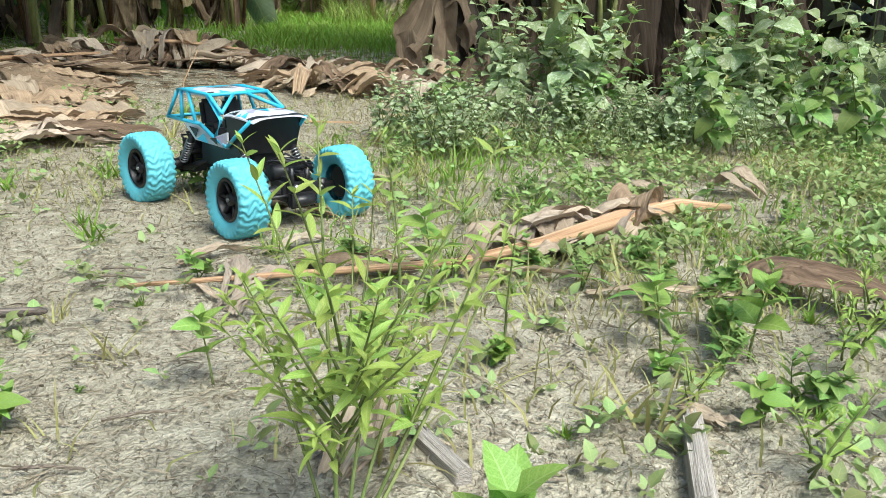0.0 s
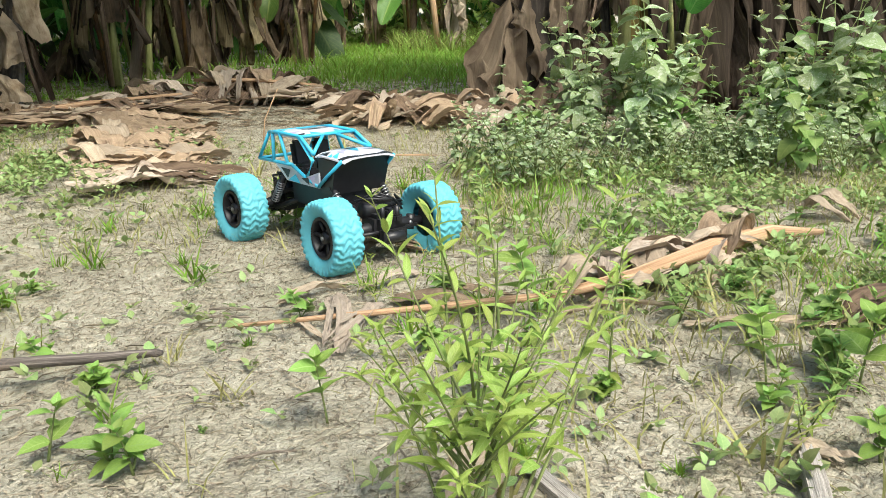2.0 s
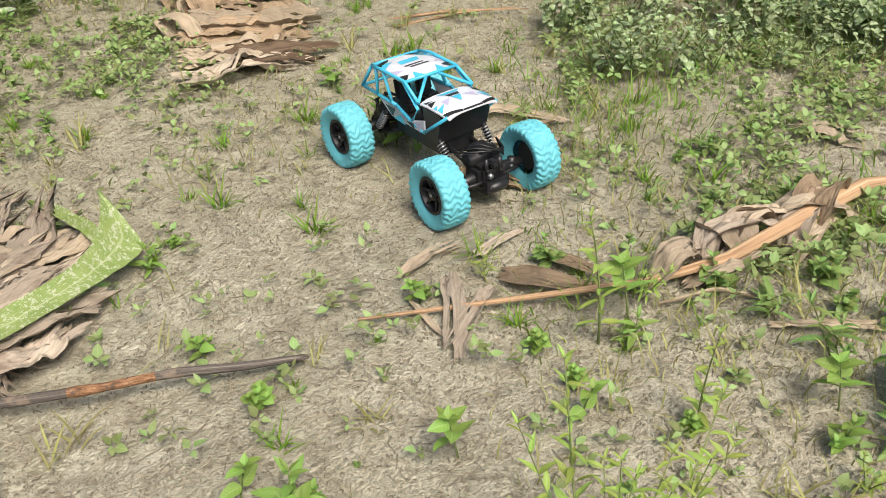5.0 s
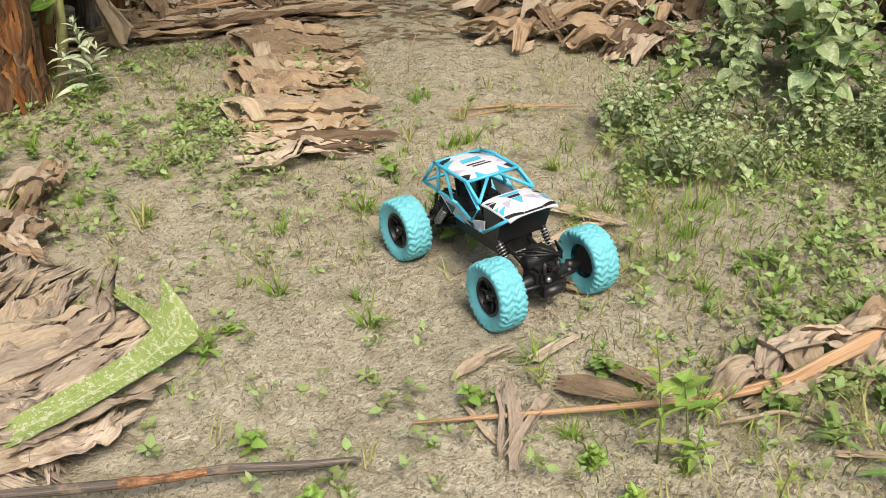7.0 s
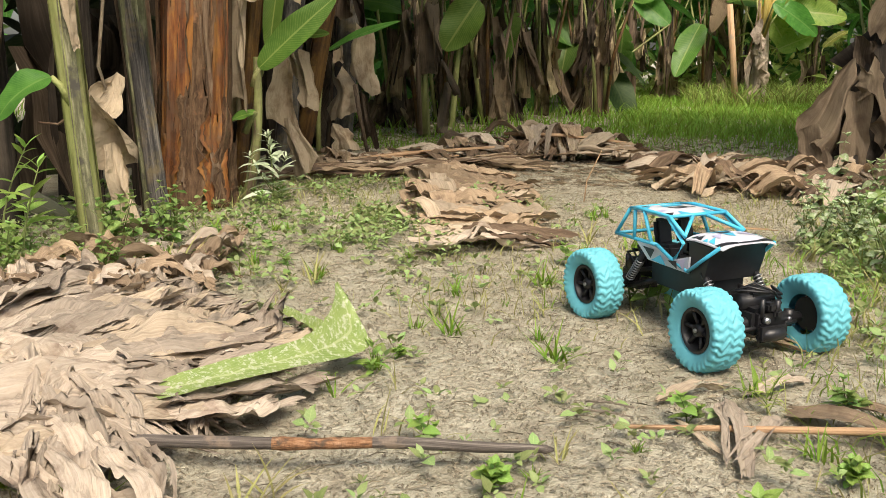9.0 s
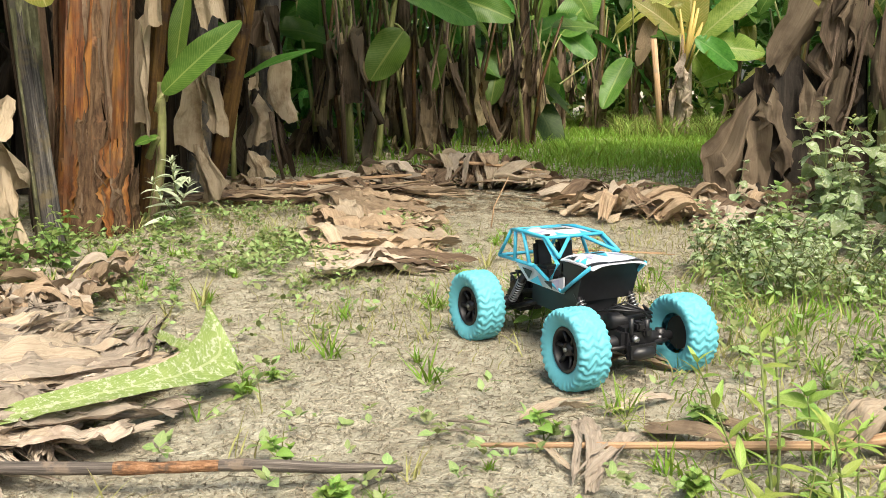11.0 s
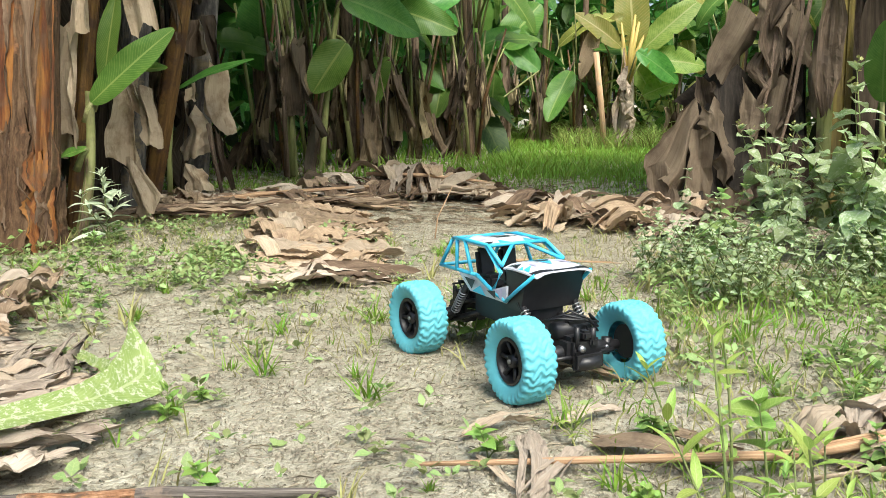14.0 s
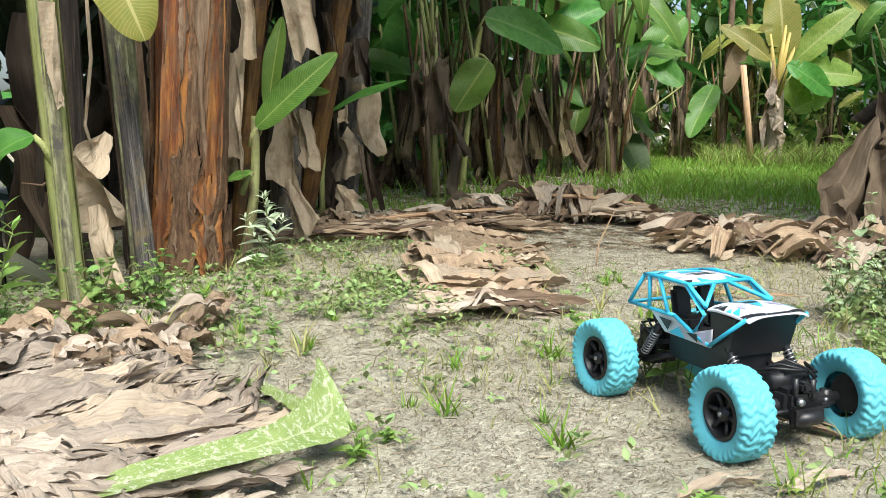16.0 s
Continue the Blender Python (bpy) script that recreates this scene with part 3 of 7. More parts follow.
def hanging(parent, top, bottom, width, mat, seed, fold=0.022, pleats=0.8, name="dry_leaf"):
    """A withered leaf that hangs down, a sheet with a few hard folds and torn edges."""
    g = np.random.RandomState(seed)
    a, b = np.asarray(top, float), np.asarray(bottom, float)
    n, m = 34, 17
    t, v = np.linspace(0, 1, n), np.linspace(-0.5, 0.5, m)
    knots = np.array([g.uniform(0.12, 0.35), g.uniform(0.45, 0.9), g.uniform(0.8, 1.25), g.uniform(0.45, 1.2), g.uniform(0.05, 0.3)])
    w = width * np.interp(t, [0, g.uniform(0.12, 0.3), g.uniform(0.4, 0.6), g.uniform(0.7, 0.85), 1], knots)
    shift = width * np.interp(t, [0, 0.3, 0.6, 1], g.uniform(-0.3, 0.3, 4))
    turn = g.uniform(-0.6, 0.6) + g.uniform(-1.1, 1.1) * (t - 0.4)
    side = np.stack([np.cos(turn), np.sin(turn), 0 * turn], -1)
    out = np.stack([np.sin(turn), -np.cos(turn), 0 * turn], -1)
    tri = lambda q: 2 / np.pi * np.arcsin(np.sin(q))
    ph, ph2 = g.uniform(0, 6.28, 2)
    z = fold * (1.5 * tri(pleats * 6.28 * v[None] + ph + 2.6 * t[:, None]) + 0.55 * tri(4.5 * t[:, None] + 4 * v[None] + ph2) + 0.12 * tri(26 * v[None] + 4 * t[:, None] + ph2) + 0.08 * tri(21 * t[:, None] - 9 * v[None] + ph))
    c = a + (b - a) * t[:, None]
    lat = v[None] * w[:, None] + shift[:, None]
    pts = c[:, None] + lat[..., None] * side[:, None] + z[..., None] * out[:, None]
    pts[..., 2] += (0.2 * width * g.uniform(-1, 1, m))[None] * t[:, None] ** 3 + v[None] * width * g.uniform(-0.5, 0.5) * t[:, None]
    pts[..., 2] = np.maximum(pts[..., 2], 0.004)
    put(name, Soup().grid(pts, uv0=(g.rand() * 9, g.rand() * 9), uvs=(np.linalg.norm(b - a) * 1.5, width * 5)).mesh(name, mat), parent)


def drape(parent, y, tl, tr, bl, br, mat, seed, fold=0.02, turn=0.3, name="dry_leaf", crisp=False):
    """A dead leaf hanging as one sheet between four corners given as (x, z): a few hard creases, a rolled side, a torn hem."""
    g = np.random.RandomState(seed)
    n, m = 36, 24
    t, v = np.linspace(0, 1, n)[:, None], np.linspace(0, 1, m)[None]
    c = [np.array((p[0], y, p[1])) for p in (tl, tr, bl, br)]
    pts = sum(w[..., None] * q for w, q in zip(((1 - t) * (1 - v), (1 - t) * v, t * (1 - v), t * v), c))
    wide = max(np.linalg.norm(c[3] - c[2]), np.linalg.norm(c[1] - c[0]))
    high = max(1.0, abs(c[0][2] - c[2][2]) / wide)
    out = np.zeros((n, m))
    for k in range(9):
        a = g.uniform(-0.45, 0.45) if k < 4 else g.uniform(0, 3.14)
        q = (v - g.rand()) * math.cos(a) + (t - g.rand()) * high * math.sin(a)
        out += fold * (g.uniform(1.6, 3.8) if k < 4 else g.uniform(0.4, 1.2)) * g.choice((-1, 1)) * np.sqrt(q * q + (0.00001 if crisp else 0.0006))
    out -= (1 - v) * (out[:, :1] * 0.6) + v * (out[:, -1:] * 0.6)
    roll, side = g.uniform(0.5, 1.6), (v if g.rand() < 0.5 else 1 - v)
    out -= (0.0 if crisp else wide * 0.22) * roll * np.clip(side - 0.62, 0, 1) ** 1.5 * (0.3 + t)
    pleat = 2 / np.pi * np.arcsin(np.sin(6.28 * g.uniform(0.7, 1.7) * v + g.rand() * 6 + g.uniform(-1.2, 1.2) * t))
    out -= wide * g.uniform(0.10, 0.20) * pleat * np.sqrt(t)
    pts[..., 1] += out + turn * wide * (v - 0.5) * g.uniform(-1, 1)
    pts[..., 2] += wide * g.uniform(0.05, 0.16) * pleat * np.clip(2 * t - 1, 0, 1) ** 2
    pts[..., 0] += 0.10 * wide * (np.sin(g.uniform(3, 8) * t + g.rand() * 6) * g.uniform(-1, 1))
    for col, sg in ((0, 1), (-1, -1)):
        e = np.interp(np.linspace(0, 1, n), np.linspace(0, 1, 7), np.clip(g.normal(size=7), -0.4, 1.6))
        pts[..., 0] += sg * wide * 0.09 * e[:, None] * (np.clip(1 - 3.5 * (v if sg > 0 else 1 - v), 0, 1))
    hem = np.interp(np.linspace(0, 1, m), [0, 0.2, 0.45, 0.7, 1], g.normal(size=5)) + 0.12 * g.normal(size=m)
    pts[..., 2] += 0.10 * wide * hem[None] * np.clip(t * 4 - 3, 0, 1) + 0.14 * wide * np.interp(np.linspace(0, 1, m), [0, 0.4, 0.7, 1], g.normal(size=4))[None] * np.clip(1 - 4 * t, 0, 1)
    pts[..., 2] = np.maximum(pts[..., 2], 0.004)
    L = np.linalg.norm(c[2] - c[0])
    put(name, Soup().grid(pts, uv0=(g.rand() * 9, g.rand() * 9), uvs=(L * 1.5, wide * 5)).mesh(name, mat, not crisp), parent)


def loft(left, right, bulge=0.0, along=30, across=10, wrinkle=0.001, seed=0, rag=0.0):
    """A sheet between two edges, each a smooth line through a few points."""
    g = np.random.RandomState(seed)
    rows = []
    for e in (left, right):
        e = np.asarray(e, float)
        k, t = np.linspace(0, 1, len(e)), np.linspace(0, 1, along)
        p = np.stack([np.interp(t, k, e[:, i]) for i in range(3)], -1)
        for _ in range(3):
            p[1:-1] = (p[:-2] + 2 * p[1:-1] + p[2:]) / 4
        rows.append(p)
    v = np.linspace(0, 1, across)[None, :, None]
    pts = rows[0][:, None] * (1 - v) + rows[1][:, None] * v
    pts[-1] += (rag * g.uniform(-1, 1, across))[:, None] * unit(rows[0][-1] - rows[0][-4])
    pts[..., 2] += bulge * np.sin(np.pi * v[..., 0]) + wrinkle * g.normal(size=pts.shape[:2])
    pts[..., 2] = np.maximum(pts[..., 2], gz(pts[..., 0], pts[..., 1]) + 0.003)
    return Soup().grid(pts)


def dead_sheet(path, width, seed, mound=None, fold=0.010, pleats=2.5, curl=0.015, split=2, along=34, across=19, head=0.6, tail=0.3, spread=0.0, wrinkle=1.0, ragged=0.25):
    """A dry banana leaf strip: fibres and sharp pleats along it, buckled across, its end split into fingers. path: x, y, height over the ground or mound."""
    g = np.random.RandomState(seed)
    p = np.asarray(path, float)
    t, v = np.linspace(0, 1, along), np.linspace(-0.5, 0.5, across)
    c = np.stack([np.interp(t, np.linspace(0, 1, len(p)), p[:, i]) for i in range(3)], -1)
    for _ in range(4 if len(p) > 2 else 0):
        c[1:-1] = (c[:-2] + 2 * c[1:-1] + c[2:]) / 4
    d = np.gradient(c, axis=0)
    d /= np.linalg.norm(d, axis=1)[:, None] + 1e-9
    s = np.cross(d, (0, 0, 1.0))
    s /= np.linalg.norm(s, axis=1)[:, None] + 1e-9
    n = np.cross(s, d)
    tri = lambda q: 2 / np.pi * np.arcsin(np.sin(q))
    T, V = t[:, None], v[None]
    w = width * np.interp(t, [0, 0.25, 0.7, 1], [head, 1, 0.9, tail]) * (1 + 0.10 * np.sin(g.uniform(4, 9) * t + g.rand() * 6))
    lat = V * w[:, None] + width * 0.10 * np.sin(g.uniform(2, 6) * t + g.rand() * 6)[:, None]
    bow = g.uniform(-1, 1) * 0.8 * T + 0.35 * tri(3.0 * T + g.rand() * 6)
    z = np.zeros((along, across))
    for f, a in ((1.0, 1.0), (2.1, 0.45), (4.3, 0.2)):
        z += a * (0.5 + 0.5 * tri(pleats * f * 6.28 * V + f * bow + g.rand() * 6)) * (0.65 + 0.35 * np.sin(g.uniform(2, 5) * T * f + g.rand() * 6))
    z = fold * z
    for k in range(16):
        a, w_ = g.uniform(0.3, 2.8), g.uniform(0.06, 0.24)
        t0, v0 = g.rand(), g.uniform(-0.5, 0.5)
        q = (T - t0) * math.sin(a) * 2 + (V - v0) * math.cos(a)
        z += wrinkle * fold * g.uniform(0.15, 0.7) * g.choice((-1, 1)) * np.clip(w_ - np.abs(q), 0, 1) / w_ * np.exp(-((T - t0) ** 2 * 14 + (V - v0) ** 2 * 7))
    z += wrinkle * fold * (0.10 * tri(38 * T + 9 * V + g.rand() * 6) * tri(7 * V + 5 * T) + 0.05 * g.normal(size=z.shape))
    for sg in (-1, 1):
        z += curl * g.uniform(-0.3, 1.0) * np.clip(sg * 2 * V - 0.45, 0, 1) ** 1.6 * (0.5 + 0.8 * np.sin(np.pi * np.clip(T * g.uniform(0.7, 1.4), 0, 1)))
    skip = np.zeros((along, across), bool)
    for _ in range(split):
        j, i0 = g.randint(2, across - 3), int(along * g.uniform(0.35, 0.8))
        skip[i0:, j] = True
        open_ = np.clip((t - i0 / along) / (1 - i0 / along), 0, 1)[:, None]
        lat = lat + np.where(np.arange(across)[None] > j, 1, -1) * (0.05 + spread) * width * open_ * g.rand()
        z += np.where(np.arange(across)[None] > j, 1, 0) * open_ * fold * g.uniform(-1.2, 1.6)
    pts = c[:, None] + lat[..., None] * s[:, None] + z[..., None] * n[:, None]
    ends = np.interp(np.arange(across), np.linspace(0, across - 1, 7), g.normal(size=7)) + 0.5 * g.normal(size=across)
    pts += (ragged * width * ends)[None, :, None] * (T ** 5)[..., None] * d[-1]
    pts -= (ragged * 0.6 * width * g.normal(size=across))[None, :, None] * ((1 - T) ** 6)[..., None] * d[0]
    low = gz(pts[..., 0], pts[..., 1])
    pts[..., 2] += low + (mound(pts[..., 0], pts[..., 1]) if mound else 0)
    pts[..., 2] = np.maximum(pts[..., 2], low + 0.003 + 0.003 * g.rand(along, across))
    size = np.linalg.norm(np.diff(c, axis=0), axis=1).sum()
    return Soup().grid(pts, skip=skip, uv0=(g.rand() * 9, g.rand() * 9), uvs=(size * 1.5, width * 5))


def flake(c, e, length, width, tilt, roll, curl, seed):
    """A stiff piece of dead leaf, bent round its length and tilted."""
    g = np.random.RandomState(seed)
    n, m = 9, 9
    t, v = np.linspace(-0.5, 0.5, n)[:, None], np.linspace(-0.5, 0.5, m)[None]
    a = curl * v
    y = width * np.sin(a) / (abs(curl) + 1e-6) * np.sign(curl)
    z = width * (1 - np.cos(a)) / (abs(curl) + 1e-6)
    x = length * t + 0 * v
    z = z + 0.10 * length * g.uniform(-1, 1) * 4 * t ** 2 + 0.0025 * np.arcsin(np.sin(14 * v + 3 * t + g.rand() * 6)) + 0.0008 * g.normal(size=(n, m))
    x[0] += min(0.012, 0.10 * length) * g.normal(size=m)
    x[-1] += min(0.012, 0.10 * length) * g.normal(size=m)
    y = y * (1 - 0.3 * np.abs(2 * t) ** 3 * g.rand()) + 0.06 * length * np.sin(4 * t + g.rand() * 6)
    pts = np.stack([x, y + 0 * x, z], -1)
    r = np.array(Euler((roll, -tilt, math.atan2(e[1], e[0]))).to_matrix())
    pts = pts @ r.T + np.asarray(c)
    low = pts[..., 2] - gz(pts[..., 0], pts[..., 1])
    pts[..., 2] -= min(0.0, low.min()) - 0.002
    return Soup().grid(pts, uv0=(g.rand() * 9, g.rand() * 9), uvs=(length * 1.5, width * 5))


def tatters(parent, x, y, z0, z1, wide, n, seed, mats, size=0.12):
    """Torn dry sheets at odd heights round a stem, with gaps between them."""
    q = np.random.RandomState(seed)
    for k in range(n):
        z = z1 - (z1 - z0) * (k + q.rand()) / n
        L = size * q.uniform(1.2, 2.8)
        xx = x + wide * q.uniform(-1, 1)
        hanging(parent, (xx, y - 0.05 * q.rand(), z), (xx + q.uniform(-0.05, 0.05), y - 0.03 - 0.06 * q.rand(), max(0.01, z - L)), size * q.uniform(0.6, 1.3), mats[q.randint(len(mats))], seed * 31 + k)
        if q.rand() < 0.4:
            put("dry_stalk", tube([(xx, y, z + 0.15), (xx + q.uniform(-0.03, 0.03), y - 0.03, z - 0.1), (xx + q.uniform(-0.06, 0.06), y - 0.05, max(0.01, z - L * 1.2))], [0.006, 0.005, 0.003], 6).mesh("dry_stalk", DRY), parent)


# ---- the toy car ----
def tyre_mesh():
    n, R, W = 240, 0.0548, 0.046
    prof = [(-0.26, 0.52), (-0.37, 0.60), (-0.46, 0.73), (-0.5, 0.85), (-0.49, 0.92), (-0.44, 0.962), (-0.36, 0.985), (-0.25, 0.998), (-0.14, 1.0), (-0.05, 1.0)]
    prof = np.array(prof + [(-a, b) for a, b in prof[::-1]])
    t = np.linspace(0, 1, 57)
    y = np.interp(t, np.linspace(0, 1, len(prof)), prof[:, 0])
    r = np.interp(t, np.linspace(0, 1, len(prof)), prof[:, 1])
    a = np.linspace(0, 2 * np.pi, n, endpoint=False)
    zig = np.arcsin(np.sin(y * 17)) * 1.1 + 3.0 * np.abs(y)
    ph = 30 * a[:, None] + zig[None] + 0.9 * np.sin(7 * a[:, None] + 9 * y[None]) + 0.7 * np.sin(11 * a[:, None] - 23 * y[None])
    lug = np.tanh(2.2 * np.sin(ph)) * np.clip((r[None] - 0.70) * 5, 0, 1)
    groove = -0.8 * np.exp(-((np.abs(y) - 0.21) / 0.025) ** 2)[None] * (np.sin(ph + 1.2) > 0)
    rr = R * (r[None] + 0.015 * (lug + groove) + 0.006 * np.sin(30 * a[:, None] - 40 * y[None]) * np.clip((r[None] - 0.9) * 12, 0, 1) - 0.008)
    yy = W * (y[None] * (1 + 0.03 * lug))
    pts = np.stack([rr * np.cos(a)[:, None], np.broadcast_to(yy, rr.shape), rr * np.sin(a)[:, None]], -1)
    pts = np.concatenate([pts, pts[:1]])
    return Soup().grid(pts[:, ::-1]).mesh("tyre", AQUA)


def rim_mesh():
    s = Soup()
    a = np.linspace(0, 2 * np.pi, 41)
    for prof in ([(-0.016, 0.0305), (-0.018, 0.027), (-0.015, 0.0255), (-0.006, 0.023), (0.006, 0.022)], [(0.006, 0.023), (0.006, 0.0005)], [(-0.014, 0.0005), (-0.014, 0.008), (-0.006, 0.010), (0.006, 0.011)]):
        y, r = np.array(prof).T
        s.grid(np.stack([r[None] * np.cos(a)[:, None], np.broadcast_to(y, (41, len(y))), r[None] * np.sin(a)[:, None]], -1))
    for k in range(6):
        c = k * math.pi / 3
        tube([(0.008 * math.cos(c), -0.008, 0.008 * math.sin(c)), (0.0255 * math.cos(c), -0.012, 0.0255 * math.sin(c))], 0.003, 6, s)
    return s.mesh("rim", BLACK)


def toy_car(m):
    car = root("toy_car", m, "radio-controlled toy rock crawler, aqua tyres and cage, white hood", "toy car")
    ty, ri = tyre_mesh(), rim_mesh()
    nut = tube([(0, -0.0165, 0), (0, -0.013, 0)], 0.0028, 6).mesh("wheel_nut", GREY_METAL)
    WB, TR = 0.130, 0.0905
    for sx in (1, -1):
        for sy in (1, -1):
            w = put("wheel", ty, car, pose(sx * WB, sy * TR, 0.0558, 0, RNG.uniform(0, 360), (180 if sy > 0 else 0) + (-4 if sx > 0 else 0)), "aqua rubber tyre with chunky tread on a black rim")
            put("rim", ri, w)
            put("wheel_nut", nut, w)
        put("axle", tube([(sx * WB, -0.07, 0.054), (sx * WB, -0.03, 0.056), (sx * WB, 0.03, 0.056), (sx * WB, 0.07, 0.054)], [0.007, 0.0095, 0.0095, 0.007], 10).mesh("axle", BLACK), car)
        g = part("gearbox", box((0.042, 0.052, 0.036), (sx * 0.128, 0, 0.060), 0.006), BLACK, car)
        for k, (dx, dy, dz, sxx) in enumerate(((0.02, 0.012, 0.010, 0.012), (0.022, -0.014, -0.006, 0.01), (0.018, 0.0, 0.02, 0.016), (0.0, 0.02, 0.02, 0.012))):
            part("gearbox_boss", box((sxx, 0.014, 0.012), (sx * (0.128 + dx), dy, 0.060 + dz), 0.003), BLACK, g)
        put("motor", tube([(sx * 0.118, -0.028, 0.082), (sx * 0.118, 0.026, 0.082)], 0.012, 14).mesh("motor", BLACK), car)
        put("end_cap", tube([(sx * 0.151, -0.010, 0.064), (sx * 0.157, -0.010, 0.064)], [0.0055, 0.004], 12).mesh("end_cap", GREY_METAL), g, None, "small steel cap")
        put("screw_post", tube([(sx * 0.148, -0.014, 0.066), (sx * 0.148, -0.014, 0.092)], 0.0035, 8).mesh("screw_post", BLACK), g)
        put("screw_post", tube([(sx * 0.148, 0.012, 0.066), (sx * 0.148, 0.012, 0.088)], 0.004, 8).mesh("screw_post", BLACK), g)
        for k in range(3):
            put("cable", tube([(sx * 0.10, -0.036 + 0.008 * k, 0.092), (sx * 0.128, -0.03 + 0.01 * k, 0.101 + 0.004 * k), (sx * 0.14, 0.0 + 0.006 * k, 0.098), (sx * 0.132, 0.034, 0.090 - 0.006 * k), (sx * 0.105, 0.042, 0.094)], 0.0017, 6).mesh("cable", BLACK), car)
        put("skid_plate", tube([(sx * 0.150, -0.022, 0.040), (sx * 0.158, -0.010, 0.046), (sx * 0.158, 0.012, 0.046), (sx * 0.150, 0.024, 0.040)], [0.004, 0.009, 0.009, 0.004], 6).mesh("skid_plate", BLACK), car)
        part("servo", box((0.03, 0.034, 0.022), (sx * 0.112, 0.004, 0.086), 0.003), BLACK, car)
        part("bumper", box((0.008, 0.05, 0.026), (sx * 0.155, 0, 0.048), 0.004), BLACK, car)
        for sy in (1, -1):
            put("knuckle", tube([(sx * WB, sy * 0.05, 0.044), (sx * WB, sy * 0.052, 0.066)], 0.007, 8).mesh("knuckle", BLACK), car)
            put("bolt", tube([(sx * 0.137, sy * 0.045, 0.056), (sx * 0.140, sy * 0.045, 0.056)], 0.003, 6).mesh("bolt", GREY_METAL), car)
            put("tie_rod", tube([(sx * 0.146, sy * 0.004, 0.052), (sx * 0.140, sy * 0.055, 0.052)], 0.003, 6).mesh("tie_rod", BLACK), car)
            put("link_arm", tube([(sx * 0.115, sy * 0.034, 0.050), (sx * 0.055, sy * 0.026, 0.072)], 0.0042, 7).mesh("link_arm", BLACK), car)
            put("upper_link", tube([(sx * 0.115, sy * 0.024, 0.074), (sx * 0.06, sy * 0.022, 0.088)], 0.0035, 7).mesh("upper_link", BLACK), car)
            lo, hi = np.array((sx * 0.105, sy * 0.042, 0.062)), np.array((sx * 0.066, sy * 0.044, 0.112))
            sh = put("shock", tube([lo, lo + (hi - lo) * 0.45, lo + (hi - lo) * 0.46, hi], [0.0024, 0.0024, 0.0048, 0.0048], 10).mesh("shock", BLACK), car)
            tt = np.linspace(0, 1, 90)
            d = unit(hi - lo)
            s1 = unit(np.cross(d, (0, 1, 0)))
            s2 = np.cross(d, s1)
            coil = lo + (hi - lo) * (0.08 + 0.72 * tt)[:, None] + 0.0062 * (np.cos(tt * 56)[:, None] * s1 + np.sin(tt * 56)[:, None] * s2)
            put("spring", tube(coil, 0.0011, 5).mesh("spring", GREY_METAL), sh, None, "grey steel coil spring")
    LIFT = 0.009
    part("chassis", box((0.13, 0.066, 0.042), (0, 0, 0.088), 0.005), BLACK, car, "black plastic battery tub")
    part("floor_pan", box((0.15, 0.088, 0.007), (-0.008, 0, 0.108), 0.003), BLACK, car)
    fw = bmesh.new()
    q = [(0.072, 0.048, 0.10), (0.086, 0.05, 0.142 + LIFT), (0.04, 0.05, 0.144 + LIFT), (0.04, 0.046, 0.10)]
    L = [fw.verts.new(p) for p in q]
    Rr = [fw.verts.new((x, -y, z)) for x, y, z in q]
    fw.faces.new(L), fw.faces.new(Rr[::-1])
    for k in range(4):
        fw.faces.new((L[k], Rr[k], Rr[(k + 1) % 4], L[(k + 1) % 4]))
    part("engine_bay", fw, BLACK, car)

    # body panels
    def panel(name, rows, mat, thick=0.0022):
        """A gently crowned sheet over rows of (x, half width, z)."""
        up = []
        for x, hw, z in rows:
            v = np.linspace(-1, 1, 9)
            up.append(np.stack([np.full(9, x), hw * v, z - 0.006 * v**4], -1))
        up = np.array(up)
        s = Soup().grid(up).grid((up - (0, 0, thick))[:, ::-1])
        rim_ = np.concatenate([up[0], up[1:, -1], up[-1, ::-1][1:], up[::-1, 0][1:]])
        s.grid(np.stack([rim_ - (0, 0, thick), rim_], 1))
        return put(name, s.mesh(name, mat), car)

    hood_rows = [(x - 0.004, y, z + LIFT) for x, y, z in ((0.036, 0.049, 0.1505), (0.055, 0.050, 0.153), (0.08, 0.050, 0.1525), (0.098, 0.049, 0.151), (0.108, 0.046, 0.149))]
    roof_rows = [(x - 0.004, y, z + LIFT) for x, y, z in ((-0.098, 0.044, 0.168), (-0.07, 0.05, 0.173), (-0.03, 0.05, 0.174), (0.0, 0.048, 0.172))]
    hood = panel("hood", hood_rows, WHITE)
    tagged(hood, "white hood with aqua and black angular print")
    roof = panel("roof", roof_rows, WHITE)
    tagged(roof, "white roof panel with aqua and black angular print")

    def surf(rows, x, y):
        xs = [r[0] for r in rows]
        hw, z = np.interp(x, xs, [r[1] for r in rows]), np.interp(x, xs, [r[2] for r in rows])
        return (x, y, z - 0.006 * (y / hw) ** 4 + 0.0007)

    def prints(owner, rows, shapes):
        for mat, pts in shapes:
            bm = bmesh.new()
            bm.faces.new([bm.verts.new(surf(rows, *p)) for p in pts])
            bmesh.ops.triangulate(bm, faces=bm.faces)
            bmesh.ops.subdivide_edges(bm, edges=bm.edges[:], cuts=3, use_grid_fill=True)
            for v in bm.verts:
                v.co = surf(rows, v.co.x, v.co.y)
            part("print", bm, mat, owner)

    sh = []
